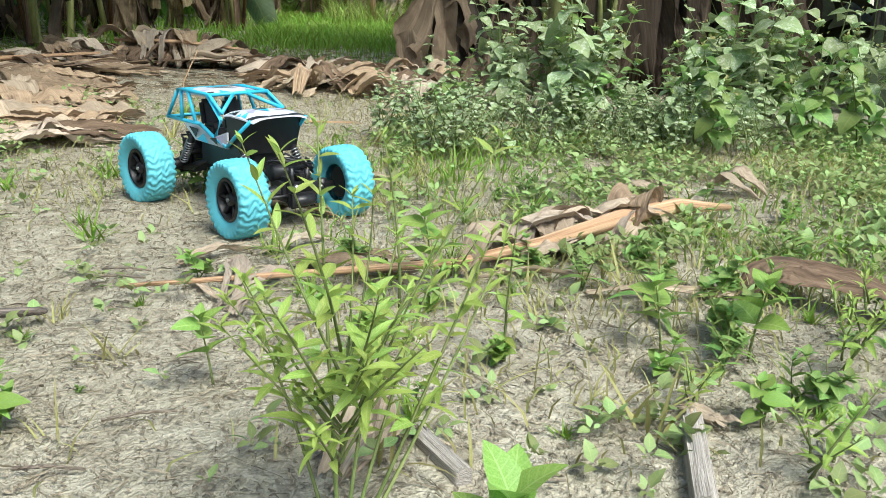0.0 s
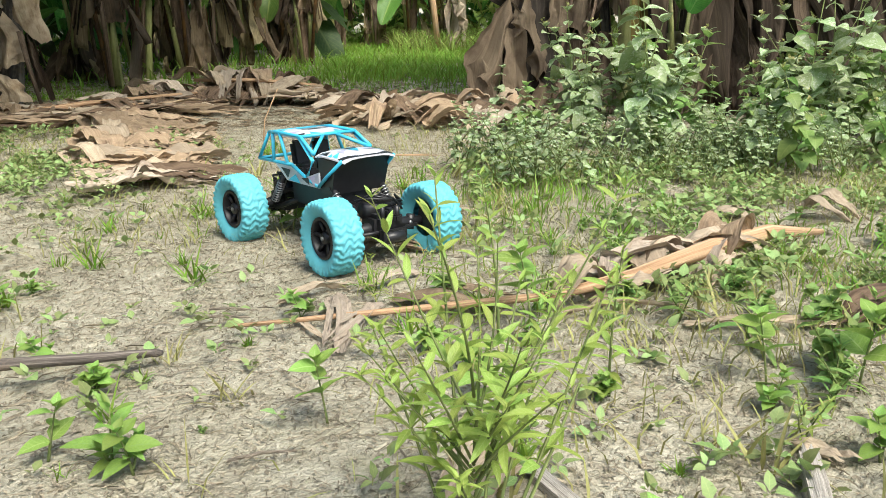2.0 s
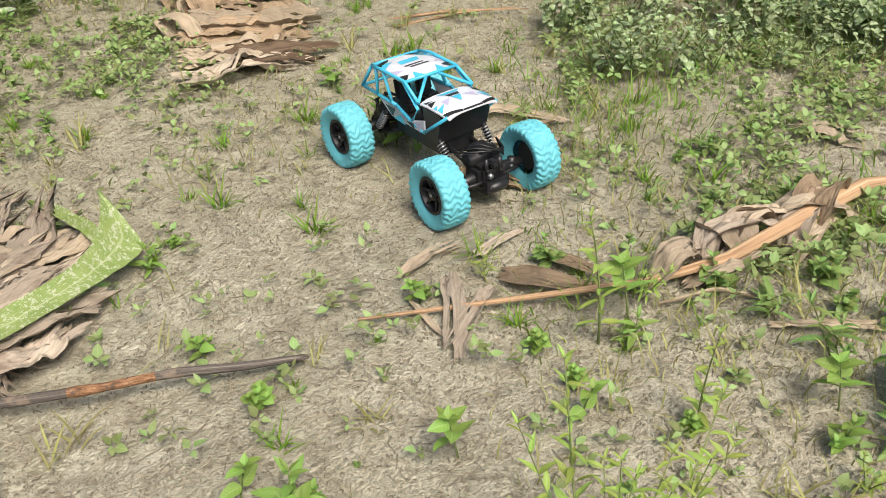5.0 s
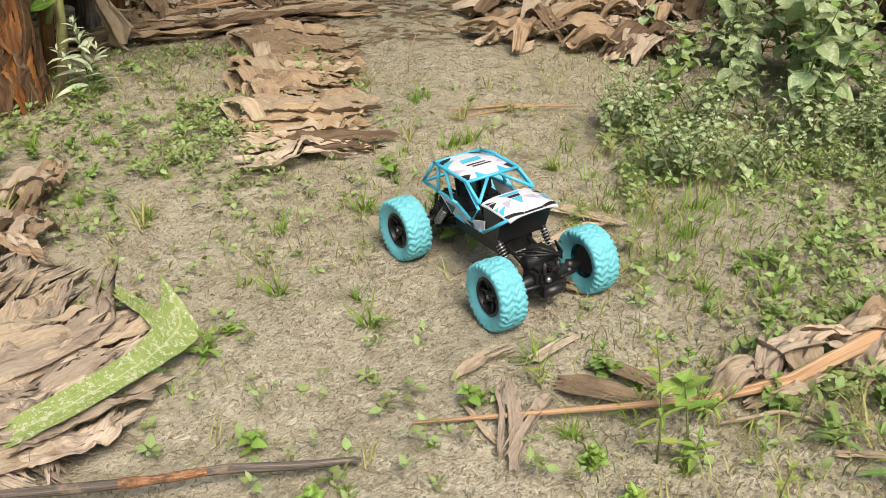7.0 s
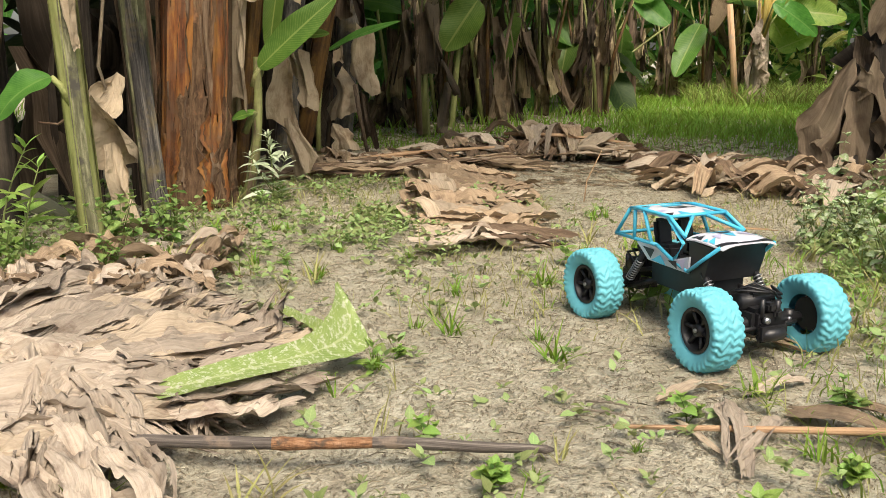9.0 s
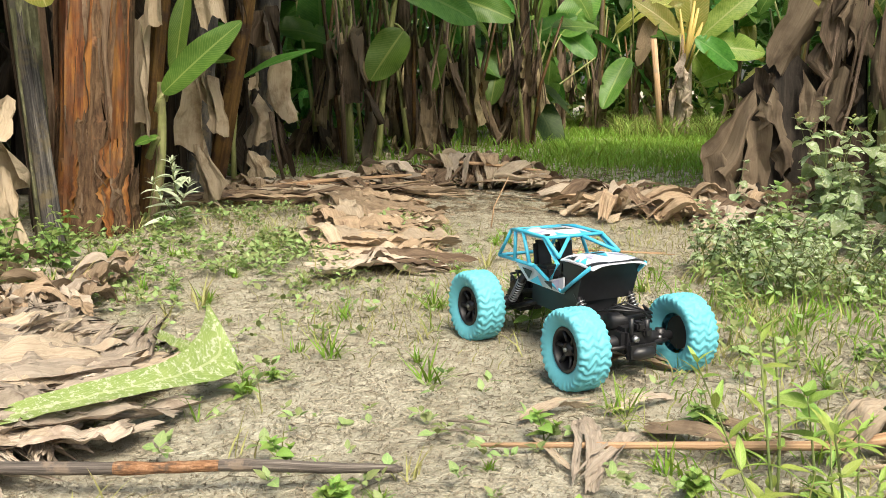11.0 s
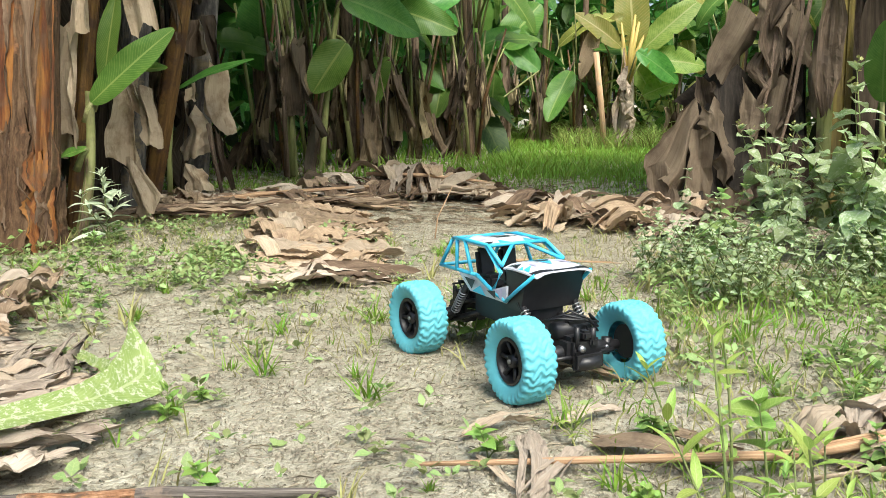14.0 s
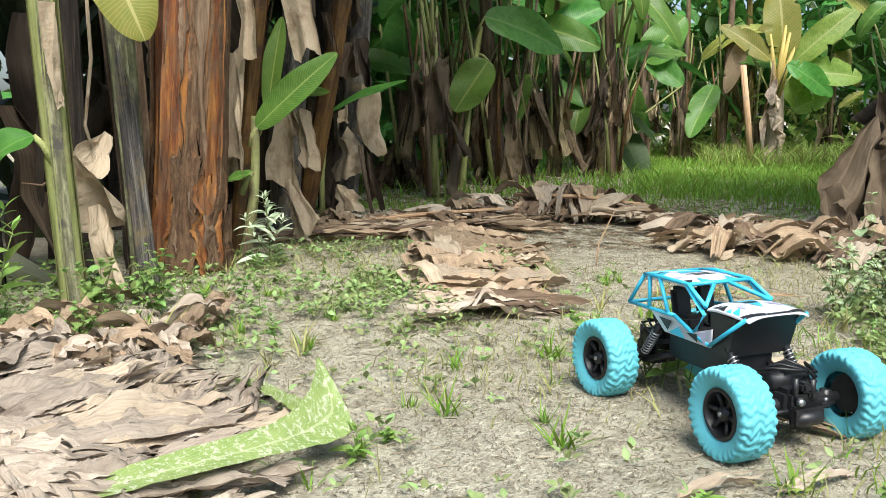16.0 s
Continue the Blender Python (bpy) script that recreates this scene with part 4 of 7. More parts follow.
    for s in (1, -1):
        sh += [(BLACK, [(0.098, s * 0.048), (0.104, s * 0.02), (0.099, s * 0.018), (0.090, s * 0.0485)]),
               (AQUA_GLOSS, [(0.088, s * 0.047), (0.070, s * 0.030), (0.076, s * 0.047)]),
               (BLACK, [(0.062, s * 0.048), (0.054, s * 0.034), (0.050, s * 0.047)]),
               (BLACK, [(0.048, s * 0.047), (0.050, s * 0.036), (0.040, s * 0.047)]),
               (LILAC, [(0.080, s * 0.030), (0.060, s * 0.012), (0.062, s * 0.030)]),
               (AQUA_GLOSS, [(0.075, s * 0.048), (0.066, s * 0.040), (0.066, s * 0.0485)])]
    sh += [(AQUA_GLOSS, [(0.038, 0.022), (0.038, -0.022), (0.046, -0.012), (0.046, 0.012)]), (BLACK, [(0.048, 0.012), (0.048, -0.012), (0.056, -0.010), (0.056, 0.010)]),
           (AQUA_GLOSS, [(0.058, 0.010), (0.058, -0.008), (0.078, -0.002)]), (BLACK, [(0.100, 0.018), (0.100, -0.018), (0.104, -0.018), (0.104, 0.018)])]
    prints(hood, hood_rows, sh)
    sh = []
    for s in (1, -1):
        sh += [(BLACK, [(-0.098, s * 0.043), (-0.098, s * 0.016), (-0.088, s * 0.024), (-0.078, s * 0.047)]),
               (AQUA_GLOSS, [(-0.086, s * 0.044), (-0.080, s * 0.020), (-0.062, s * 0.048)]),
               (BLACK, [(-0.004, s * 0.046), (-0.018, s * 0.032), (-0.028, s * 0.049)]),
               (AQUA_GLOSS, [(-0.002, s * 0.030), (-0.022, s * 0.022), (-0.002, s * 0.012)]),
               (LILAC, [(-0.050, s * 0.046), (-0.034, s * 0.030), (-0.032, s * 0.047)])]
    sh += [(AQUA_GLOSS, [(-0.070, 0.020), (-0.070, -0.018), (-0.056, -0.020), (-0.056, 0.016)]), (BLACK, [(-0.048, 0.016), (-0.048, -0.020), (-0.044, -0.020), (-0.044, 0.016)]), (BLACK, [(-0.040, 0.022), (-0.040, -0.014), (-0.036, -0.014), (-0.036, 0.022)])]
    prints(roof, roof_rows, sh)

    def bar(*pts, r=0.0028, name="cage_bar"):
        put(name, tube([(x - 0.004, y, z + LIFT) for x, y, z in pts], r, 8).mesh(name, AQUA_GLOSS), car)

    for s in (1, -1):
        bar((-0.098, s * 0.046, 0.167), (-0.07, s * 0.051, 0.171), (0.0, s * 0.050, 0.170), (0.038, s * 0.053, 0.149))
        bar((-0.098, s * 0.046, 0.167), (-0.132, s * 0.047, 0.122))
        bar((-0.132, s * 0.047, 0.122), (-0.02, s * 0.055, 0.126))
        bar((-0.082, s * 0.049, 0.169), (-0.078, s * 0.052, 0.124))
        bar((-0.058, s * 0.051, 0.170), (-0.034, s * 0.054, 0.126))
        bar((-0.006, s * 0.050, 0.170), (0.038, s * 0.054, 0.138), (0.018, s * 0.052, 0.112))
        bar((0.045, s * 0.05, 0.100), (0.07, s * 0.052, 0.118), (0.103, s * 0.047, 0.1445))
        bar((-0.02, s * 0.055, 0.126), (0.018, s * 0.052, 0.108), (0.045, s * 0.05, 0.100))
        bm = bmesh.new()
        q = [(-0.07, 0.054, 0.122), (-0.02, 0.056, 0.123), (0.016, 0.054, 0.111), (0.05, 0.053, 0.122), (0.046, 0.050, 0.097), (-0.045, 0.050, 0.098)]
        f = bm.faces.new([bm.verts.new((x - 0.004, s * y, z + LIFT)) for x, y, z in q])
        e = bmesh.ops.extrude_face_region(bm, geom=[f])
        bmesh.ops.translate(bm, vec=(0, -s * 0.003, 0), verts=[v for v in e["geom"] if isinstance(v, bmesh.types.BMVert)])
        side = part("side_panel", bm, WHITE, car, "white side panel with black and aqua print")
        for mat, tri in ((BLACK, [(-0.05, 0.119), (-0.03, 0.104), (-0.022, 0.118)]), (AQUA_GLOSS, [(-0.028, 0.102), (0.006, 0.100), (-0.008, 0.113)]), (BLACK, [(0.008, 0.109), (0.03, 0.101), (0.028, 0.112)]), (LILAC, [(0.03, 0.113), (0.044, 0.100), (0.046, 0.118)])):
            bm = bmesh.new()
            bm.faces.new([bm.verts.new((x - 0.004, s * 0.0568, z + LIFT)) for x, z in tri])
            part("print", bm, mat, side)
    bar((-0.132, -0.047, 0.122), (-0.132, 0.047, 0.122))
    bar((-0.098, -0.046, 0.167), (-0.098, 0.046, 0.167))
    bar((0.002, -0.049, 0.170), (0.002, 0.049, 0.170))
    bar((0.038, -0.053, 0.148), (0.004, -0.012, 0.169))
    bar((0.038, 0.053, 0.148), (0.004, 0.012, 0.169))
    seat = part("seat", box((0.035, 0.03, 0.02), (-0.039, -0.02, 0.112 + LIFT), 0.005), BLACK, car)
    part("seat_back", box((0.012, 0.03, 0.042), (-0.056, -0.02, 0.136 + LIFT), 0.005, pose(0, 0, 0, 0, -12, 0)), BLACK, seat)
    seat = part("seat", box((0.035, 0.03, 0.02), (-0.039, 0.02, 0.112 + LIFT), 0.005), BLACK, car)
    part("seat_back", box((0.012, 0.03, 0.042), (-0.056, 0.02, 0.136 + LIFT), 0.005, pose(0, 0, 0, 0, -12, 0)), BLACK, seat)
    part("dashboard", box((0.016, 0.09, 0.02), (0.026, 0, 0.132 + LIFT), 0.004), BLACK, car)
    return car


CAR_X, CAR_Y = 0.1665, 1.310
toy_car(pose(CAR_X, CAR_Y, float(gz(CAR_X, CAR_Y)) - 0.001, 0, 0, -52.2) @ Matrix.Scale(1.03, 4))


# ---- dry leaves on the ground ----
g = np.random.RandomState(3)


def sheets(owner, rows):
    """Leaf strips laid one over another, each a part."""
    for k, (mat, path, width, kw) in enumerate(rows):
        put("leaf_strip", dead_sheet(path, width, 5000 + 97 * len(owner.name) + 13 * k, **kw).mesh("leaf_strip", mat), owner)


# the leaf that lies flat, split into pleated strips
mat_ = root("fallen_banana_leaf", pose(0, 0, 0), "withered tan banana leaf lying flat in pleated strips", "dry leaf")
rows = []
for k in range(15):
    t = 1 - (k + g.uniform(-0.2, 0.2)) / 14.5
    y = 1.80 + 0.86 * t
    x0 = -0.39 - 0.19 * t + g.uniform(-0.02, 0.02)
    x1 = -0.12 - 0.19 * t ** 1.3 + g.uniform(-0.04, 0.02)
    lean = 0.03 - 0.02 * t + g.uniform(-0.012, 0.012)
    h = 0.004 + 0.010 * g.rand()
    rows.append(((DRY, DRY_PALE, DRY)[g.randint(3)], [(x0, y - lean, h + 0.012), (x0 * 0.7 + x1 * 0.3, y + g.uniform(-0.01, 0.01), h + 0.004), (x0 * 0.35 + x1 * 0.65, y + g.uniform(-0.01, 0.01), h), (x1, y + lean, g.uniform(0.002, 0.016))], g.uniform(0.085, 0.14), dict(fold=g.uniform(0.012, 0.022), pleats=g.uniform(0.9, 1.7), curl=g.uniform(0.005, 0.03), split=g.randint(1, 4), head=0.75, tail=g.uniform(0.7, 1.0), along=44, across=29, ragged=0.10, wrinkle=1.3)))
rows.append((DRY_DARK, [(-0.33, 1.75, 0.006), (-0.24, 1.78, 0.02), (-0.10, 1.83, 0.008)], 0.07, dict(fold=0.020, pleats=1.2, curl=0.03, tail=0.7)))
rows.append((HUSK, [(-0.375, 1.685, 0.004), (-0.30, 1.70, 0.014), (-0.24, 1.745, 0.022), (-0.13, 1.79, 0.008)], 0.075, dict(fold=0.018, pleats=1.0, curl=0.03, head=0.9, tail=0.6)))
for k in range(10):
    t = k / 9
    x, y = -0.55 + 0.15 * t + g.uniform(-0.02, 0.02), 2.56 - 0.62 * t + g.uniform(-0.03, 0.03)
    an = 2.6 + g.uniform(-0.7, 0.7)
    e, L = (math.cos(an), math.sin(an)), g.uniform(0.07, 0.13)
    rows.append(((DRY, DRY_PALE)[k % 2], [(x, y, 0.012), (x + 0.3 * L * e[0], y + 0.3 * L * e[1], 0.045 + 0.02 * g.rand()), (x + L * e[0], y + L * e[1], 0.035 + 0.02 * g.rand()), (x + 0.7 * L * e[0], y + 0.7 * L * e[1] - 0.03, 0.008)], g.uniform(0.045, 0.08), dict(fold=0.008, pleats=1.0, curl=0.02, split=0, along=26, across=13, tail=0.7)))
sheets(mat_, rows)
put("midrib", tube([(-0.60, 2.72, 0.012), (-0.54, 2.45, 0.03), (-0.47, 2.12, 0.03), (-0.40, 1.86, 0.012)], [0.009, 0.008, 0.006, 0.004], 8).mesh("midrib", STALK), mat_)

RIDGE = np.array([(-1.07, 2.81), (-0.86, 2.98), (-0.64, 3.2), (-0.40, 3.48), (-0.18, 3.48), (0.02, 3.3), (0.22, 3.02), (0.40, 2.92), (0.60, 2.85)])


def on_ridge(t):
    k = np.linspace(0, 1, len(RIDGE))
    return np.array([np.interp(t, k, RIDGE[:, 0]), np.interp(t, k, RIDGE[:, 1])])


def ridge_frame(t):
    d = unit(on_ridge(min(1, t + 0.05)) - on_ridge(max(0, t - 0.05)))
    return on_ridge(min(1, max(0, t))), d, np.array([d[1], -d[0]]), 0.035 + 0.095 * math.exp(-((t - 0.42) / 0.15) ** 2)


# torn leaf blades that fall to both sides of raised midribs
ridge = root("dead_leaf_ridge", pose(0, 0, 0), "long crumpled ridge of brown dead banana leaves", "dry leaf")
rows = []
for k in range(84):
    c, d, nrm, h = ridge_frame((k + g.uniform(-0.5, 0.5)) / 84)
    sg = 1 if g.rand() < 0.68 else -1
    h *= g.uniform(0.55, 1.25)
    L, sl = g.uniform(0.09, 0.24), g.normal() * 0.55
    e = unit(nrm * sg + d * sl)
    c = c + nrm * g.normal() * 0.035
    rows.append(((DRY, DRY_PALE, DRY_DARK, DRY, HUSK)[g.randint(5)], [(*(c - e * 0.04), h * g.uniform(0.3, 0.9)), (*(c + e * 0.01), h), (*(c + e * L * 0.5), h * g.uniform(0.45, 0.85)), (*(c + e * L), g.uniform(0.0, 0.035))], g.uniform(0.04, 0.12), dict(fold=g.uniform(0.008, 0.018), pleats=g.uniform(0.8, 1.8), curl=g.uniform(0.0, 0.05), split=g.randint(0, 3), head=0.8, tail=g.uniform(0.2, 0.8), along=22, across=13, spread=0.08)))
for k in range(30):
    x = g.uniform(-1.08, -0.40)
    y = 2.62 + 0.52 * (x + 1.05) + g.uniform(-0.12, 0.14)
    L, an = g.uniform(0.25, 0.5), g.uniform(0.2, 0.75)
    e = np.array((math.cos(an), math.sin(an)))
    rows.append(((DRY, DRY_DARK, DRY_PALE, DRY)[g.randint(4)], [(x - L / 2 * e[0], y - L / 2 * e[1], 0.004), (x, y, 0.012 + 0.025 * g.rand()), (x + L / 2 * e[0], y + L / 2 * e[1], 0.006)], g.uniform(0.03, 0.09), dict(fold=0.014, pleats=1.5, curl=g.uniform(0, 0.03), tail=0.3, along=26, across=13)))
sheets(ridge, rows)
for k in range(60):
    c, d, nrm, h = ridge_frame((k + g.uniform(-0.5, 0.5)) / 60)
    an = g.normal() * 0.8
    e = d * math.cos(an) + nrm * math.sin(an)
    c = c + nrm * g.normal() * 0.07
    put("leaf_piece", flake((*c, h * 0.6 * g.rand()), e, g.uniform(0.04, 0.11), g.uniform(0.03, 0.08), g.uniform(-0.5, 0.5), g.uniform(-1.1, 1.1), g.uniform(1.0, 4.0) * g.choice((-1, 1)), 3000 + k).mesh("leaf_piece", (DRY, DRY_PALE, HUSK, DRY_DARK)[g.randint(4)]), ridge)
for a, b, w in (((-1.12, 2.74, 0.03), (-0.45, 3.22, 0.07), 0.008), ((-1.15, 2.80, 0.02), (-0.60, 3.05, 0.05), 0.007), ((-0.95, 2.60, 0.02), (-0.55, 2.78, 0.025), 0.006), ((-1.18, 2.70, 0.02), (-0.62, 2.98, 0.04), 0.006), ((-0.50, 3.42, 0.10), (-0.02, 3.36, 0.08), 0.007)):
    st = tube([a, ((a[0] + b[0]) / 2, (a[1] + b[1]) / 2, (a[2] + b[2]) / 2 + 0.01), b], [w, w, w * 0.6], 8).mesh("dry_midrib", STALK)
    tagged(put("dry_midrib", st), "dry tan leaf midrib lying in dead leaves", "midrib", "dry midribs")

crumple = root("crumpled_dead_leaves", pose(0, 0, 0), "heap of crumpled brown dead leaf pieces", "dry leaf")
rows = []
for k in range(44):
    x, y = g.uniform(0.10, 0.70), g.uniform(2.52, 2.98)
    L, an = g.uniform(0.10, 0.26), g.uniform(-1.2, 1.4)
    h, e = 0.015 + 0.065 * g.rand(), (math.cos(an), math.sin(an))
    rows.append(((DRY, DRY_DARK, DRY, DRY_PALE, HUSK)[g.randint(5)], [(x - L / 2 * e[0], y - L / 2 * e[1], 0.004 + 0.02 * g.rand()), (x - L * 0.1 * e[0], y - L * 0.1 * e[1], h), (x + L * 0.2 * e[0], y + L * 0.2 * e[1], h * 0.8), (x + L / 2 * e[0], y + L / 2 * e[1], 0.004 + 0.03 * g.rand())], g.uniform(0.04, 0.11), dict(fold=g.uniform(0.010, 0.020), pleats=g.uniform(0.8, 1.6), curl=g.uniform(0, 0.05), split=g.randint(0, 3), tail=g.uniform(0.2, 0.8), along=22, across=13, spread=0.08)))
sheets(crumple, rows)
for k in range(26):
    an = g.uniform(-1.2, 1.2)
    put("leaf_piece", flake((g.uniform(0.12, 0.68), g.uniform(2.5, 2.95), g.uniform(0.0, 0.05)), (math.cos(an), math.sin(an)), g.uniform(0.04, 0.10), g.uniform(0.03, 0.07), g.uniform(-0.4, 0.4), g.uniform(-0.8, 0.8), g.uniform(1.0, 3.5) * g.choice((-1, 1)), 3300 + k).mesh("leaf_piece", (DRY, DRY_PALE, DRY, HUSK)[g.randint(4)]), crumple)


def heap_mound(x, y):
    return 0.05 * np.exp(-(((x + 0.72) / 0.22) ** 2 + ((y - 1.02) / 0.26) ** 2)) + 0.035 * np.exp(-(((x + 0.52) / 0.13) ** 2 + ((y - 0.74) / 0.15) ** 2))


# broad bleached sheets, fanned out from their stalk ends
heap = root("dry_leaf_heap", pose(0, 0, 0), "pale tan heap of split dry banana leaves", "dry leaf")
rows = []
for k in range(30):
    t = k / 29
    x, y = -1.02 + 0.50 * t + g.uniform(-0.04, 0.04), 0.74 + 0.10 * math.sin(3 * t) + g.uniform(-0.06, 0.08)
    an = radians(104 - 34 * t + g.uniform(-12, 12))
    L = g.uniform(0.34, 0.52) * (1 - 0.25 * t)
    e, q, bend = (math.cos(an), math.sin(an)), (-math.sin(an), math.cos(an)), g.uniform(-0.03, 0.03)
    h = 0.003 + 0.012 * g.rand()
    rows.append((HUSK if g.rand() < 0.85 else DRY_PALE, [(x, y, h), (x + L * 0.35 * e[0] + bend * q[0], y + L * 0.35 * e[1] + bend * q[1], h + 0.004), (x + L * 0.7 * e[0] + bend * q[0], y + L * 0.7 * e[1] + bend * q[1], h), (x + L * e[0], y + L * e[1], 0.004 + 0.02 * g.rand())], g.uniform(0.07, 0.15), dict(mound=heap_mound, fold=g.uniform(0.006, 0.013), pleats=g.uniform(0.7, 1.8), curl=g.uniform(0.0, 0.03), split=g.randint(1, 4), head=0.7, tail=g.uniform(0.2, 0.6), along=44, across=25, spread=0.10, wrinkle=1.8)))
rows.append((HUSK, [(-0.54, 0.86, 0.02), (-0.47, 0.98, 0.024), (-0.40, 1.14, 0.014)], 0.05, dict(mound=heap_mound, fold=0.010, pleats=0.7, curl=0.02, head=1.0, tail=0.6, split=0)))
rows.append((HUSK, [(-0.46, 0.78, 0.03), (-0.39, 0.86, 0.026), (-0.305, 0.98, 0.008)], 0.045, dict(mound=heap_mound, fold=0.010, pleats=0.9, curl=0.015, head=0.8, tail=0.9, split=1)))
for k in range(44):
    x, y = g.uniform(-0.64, -0.38), g.uniform(0.56, 0.88)
    an, L = g.uniform(-1.0, 1.2), g.uniform(0.12, 0.28)
    bend = g.uniform(-0.07, 0.07)
    e, q = (math.cos(an), math.sin(an)), (-math.sin(an), math.cos(an))
    rows.append((HUSK if g.rand() < 0.85 else DRY_PALE, [(x - L / 2 * e[0], y - L / 2 * e[1], 0.004 + 0.02 * g.rand()), (x - L / 6 * e[0] + bend * q[0], y - L / 6 * e[1] + bend * q[1], 0.012 + 0.02 * g.rand()), (x + L / 6 * e[0] + bend * q[0], y + L / 6 * e[1] + bend * q[1], 0.012 + 0.02 * g.rand()), (x + L / 2 * e[0], y + L / 2 * e[1], 0.003 + 0.015 * g.rand())], g.uniform(0.025, 0.07), dict(mound=heap_mound, fold=g.uniform(0.006, 0.014), pleats=g.uniform(0.7, 1.5), curl=g.uniform(0, 0.025), split=g.randint(0, 3), tail=g.uniform(0.1, 0.5), along=34, across=17, spread=0.12, wrinkle=1.8)))
for k in range(30):
    x, y = g.uniform(-1.0, -0.64), g.uniform(1.14, 1.36)
    an, L = g.uniform(-0.8, 2.2), g.uniform(0.07, 0.15)
    e = (math.cos(an), math.sin(an))
    rows.append(((HUSK, HUSK, DRY)[g.randint(3)], [(x - L / 2 * e[0], y - L / 2 * e[1], 0.005), (x, y, 0.02 + 0.03 * g.rand()), (x + L / 2 * e[0], y + L / 2 * e[1], 0.02 * g.rand())], g.uniform(0.025, 0.055), dict(mound=heap_mound, fold=0.012, pleats=1.0, curl=0.025, split=1, along=26, across=15, wrinkle=1.6)))
sheets(heap, rows)

gl = root("wilted_banana_leaf", pose(0, 0, 0), "folded wilted green banana leaf with pale blotches", "banana leaf")
put("leaf_blade", loft([(-0.47, 0.80, 0.035), (-0.39, 0.885, 0.045), (-0.335, 0.97, 0.045), (-0.322, 1.02, 0.05), (-0.318, 1.055, 0.066), (-0.324, 1.085, 0.081), (-0.334, 1.107, 0.092)], [(-0.44, 0.765, 0.03), (-0.36, 0.845, 0.035), (-0.31, 0.945, 0.025), (-0.287, 1.015, 0.010), (-0.264, 1.068, 0.010), (-0.298, 1.086, 0.060), (-0.329, 1.106, 0.090)], -0.004, 36, 12, 0.0006, 3).mesh("leaf_blade", WILTED), gl)
put("folded_blade", ribbon([(-0.318, 1.05, 0.02), (-0.36, 1.10, 0.025), (-0.43, 1.16, 0.02), (-0.50, 1.205, 0.012)], 0.032, 0.008, 1, 0.01, 0.3, 0.05, 6, point=0.8).mesh("folded_blade", WILTED), gl)
for k, (path, w) in enumerate(((([(-0.50, 0.735, 0.045), (-0.41, 0.815, 0.044), (-0.345, 0.89, 0.036), (-0.308, 0.945, 0.016)]), 0.040), (([(-0.48, 0.71, 0.03), (-0.39, 0.79, 0.03), (-0.31, 0.905, 0.010)]), 0.032))):
    put("dry_margin", dead_sheet(path, w, 4300 + k, fold=0.007, pleats=1.2, curl=0.012, split=1, head=0.8, tail=0.8, along=36, across=17, wrinkle=1.6).mesh("dry_margin", HUSK), gl)
rot = root("rotting_leaf_clump", pose(0, 0, 0), "greyish crumpled dead leaves among small weeds", "dry leaf")
rows = []
for k in range(26):
    x, y = g.uniform(-1.05, -0.70), g.uniform(1.22, 1.60)
    L, an = g.uniform(0.07, 0.15), g.uniform(-0.6, 1.8)
    e = (math.cos(an), math.sin(an))
    rows.append(((HUSK, DRY, DRY_DARK, DRY)[g.randint(4)], [(x - L / 2 * e[0], y - L / 2 * e[1], 0.004), (x, y, 0.015 + 0.035 * g.rand()), (x + L / 2 * e[0], y + L / 2 * e[1], 0.004 + 0.03 * g.rand())], g.uniform(0.025, 0.055), dict(fold=0.016, pleats=1.1, curl=0.04, split=1, along=22, across=13)))
sheets(rot, rows)

# sticks and stalks
line = [(-0.44, 0.722, 0.012), (-0.30, 0.752, 0.012), (-0.20, 0.774, 0.0125), (-0.10, 0.791, 0.012), (0.0, 0.811, 0.010), (0.014, 0.814, 0.009)]
stick = root("fallen_stick", pose(0, 0, 0), "dark weathered stick with an orange worn patch", "stick")
t = np.linspace(0, 1, 30)
way = np.stack([np.interp(t, np.linspace(0, 1, len(line)), np.array(line)[:, i]) for i in range(3)], -1)
knots = np.interp(t, np.linspace(0, 1, 9), g.normal(size=9))
way[:, 1] += 0.0022 * np.interp(t, np.linspace(0, 1, 7), g.normal(size=7))
way[:, 2] += 0.0012 * np.interp(t, np.linspace(0, 1, 6), g.normal(size=6)) - 0.003
thick = np.interp(t, [0, 0.6, 0.9, 1], [0.0066, 0.0058, 0.0045, 0.002]) * (1 + 0.10 * knots + 0.05 * g.normal(size=30))
put("wood", tube(way, thick, 10).mesh("wood", STICK), stick)
put("worn_patch", tube(way[6:16], thick[6:16] * np.interp(np.linspace(0, 1, 10), [0, 0.2, 0.8, 1], [0.75, 1.07, 1.06, 0.7]), 10).mesh("worn_patch", WORN), stick, label="orange worn patch")
st = root("broken_leaf_stalk", pose(0, 0, 0), "orange-brown dry banana leaf stalk with torn curls", "dry stalk")
q = tube([(0.07, 0.885, 0.008), (0.20, 0.905, 0.010), (0.46, 0.945, 0.014), (0.57, 0.97, 0.030), (0.70, 1.055, 0.040), (0.82, 1.145, 0.036), (0.93, 1.20, 0.02)], [0.0022, 0.0035, 0.0055, 0.009, 0.0125, 0.012, 0.004], 10)
put("stalk", q.mesh("stalk", STALK), st)
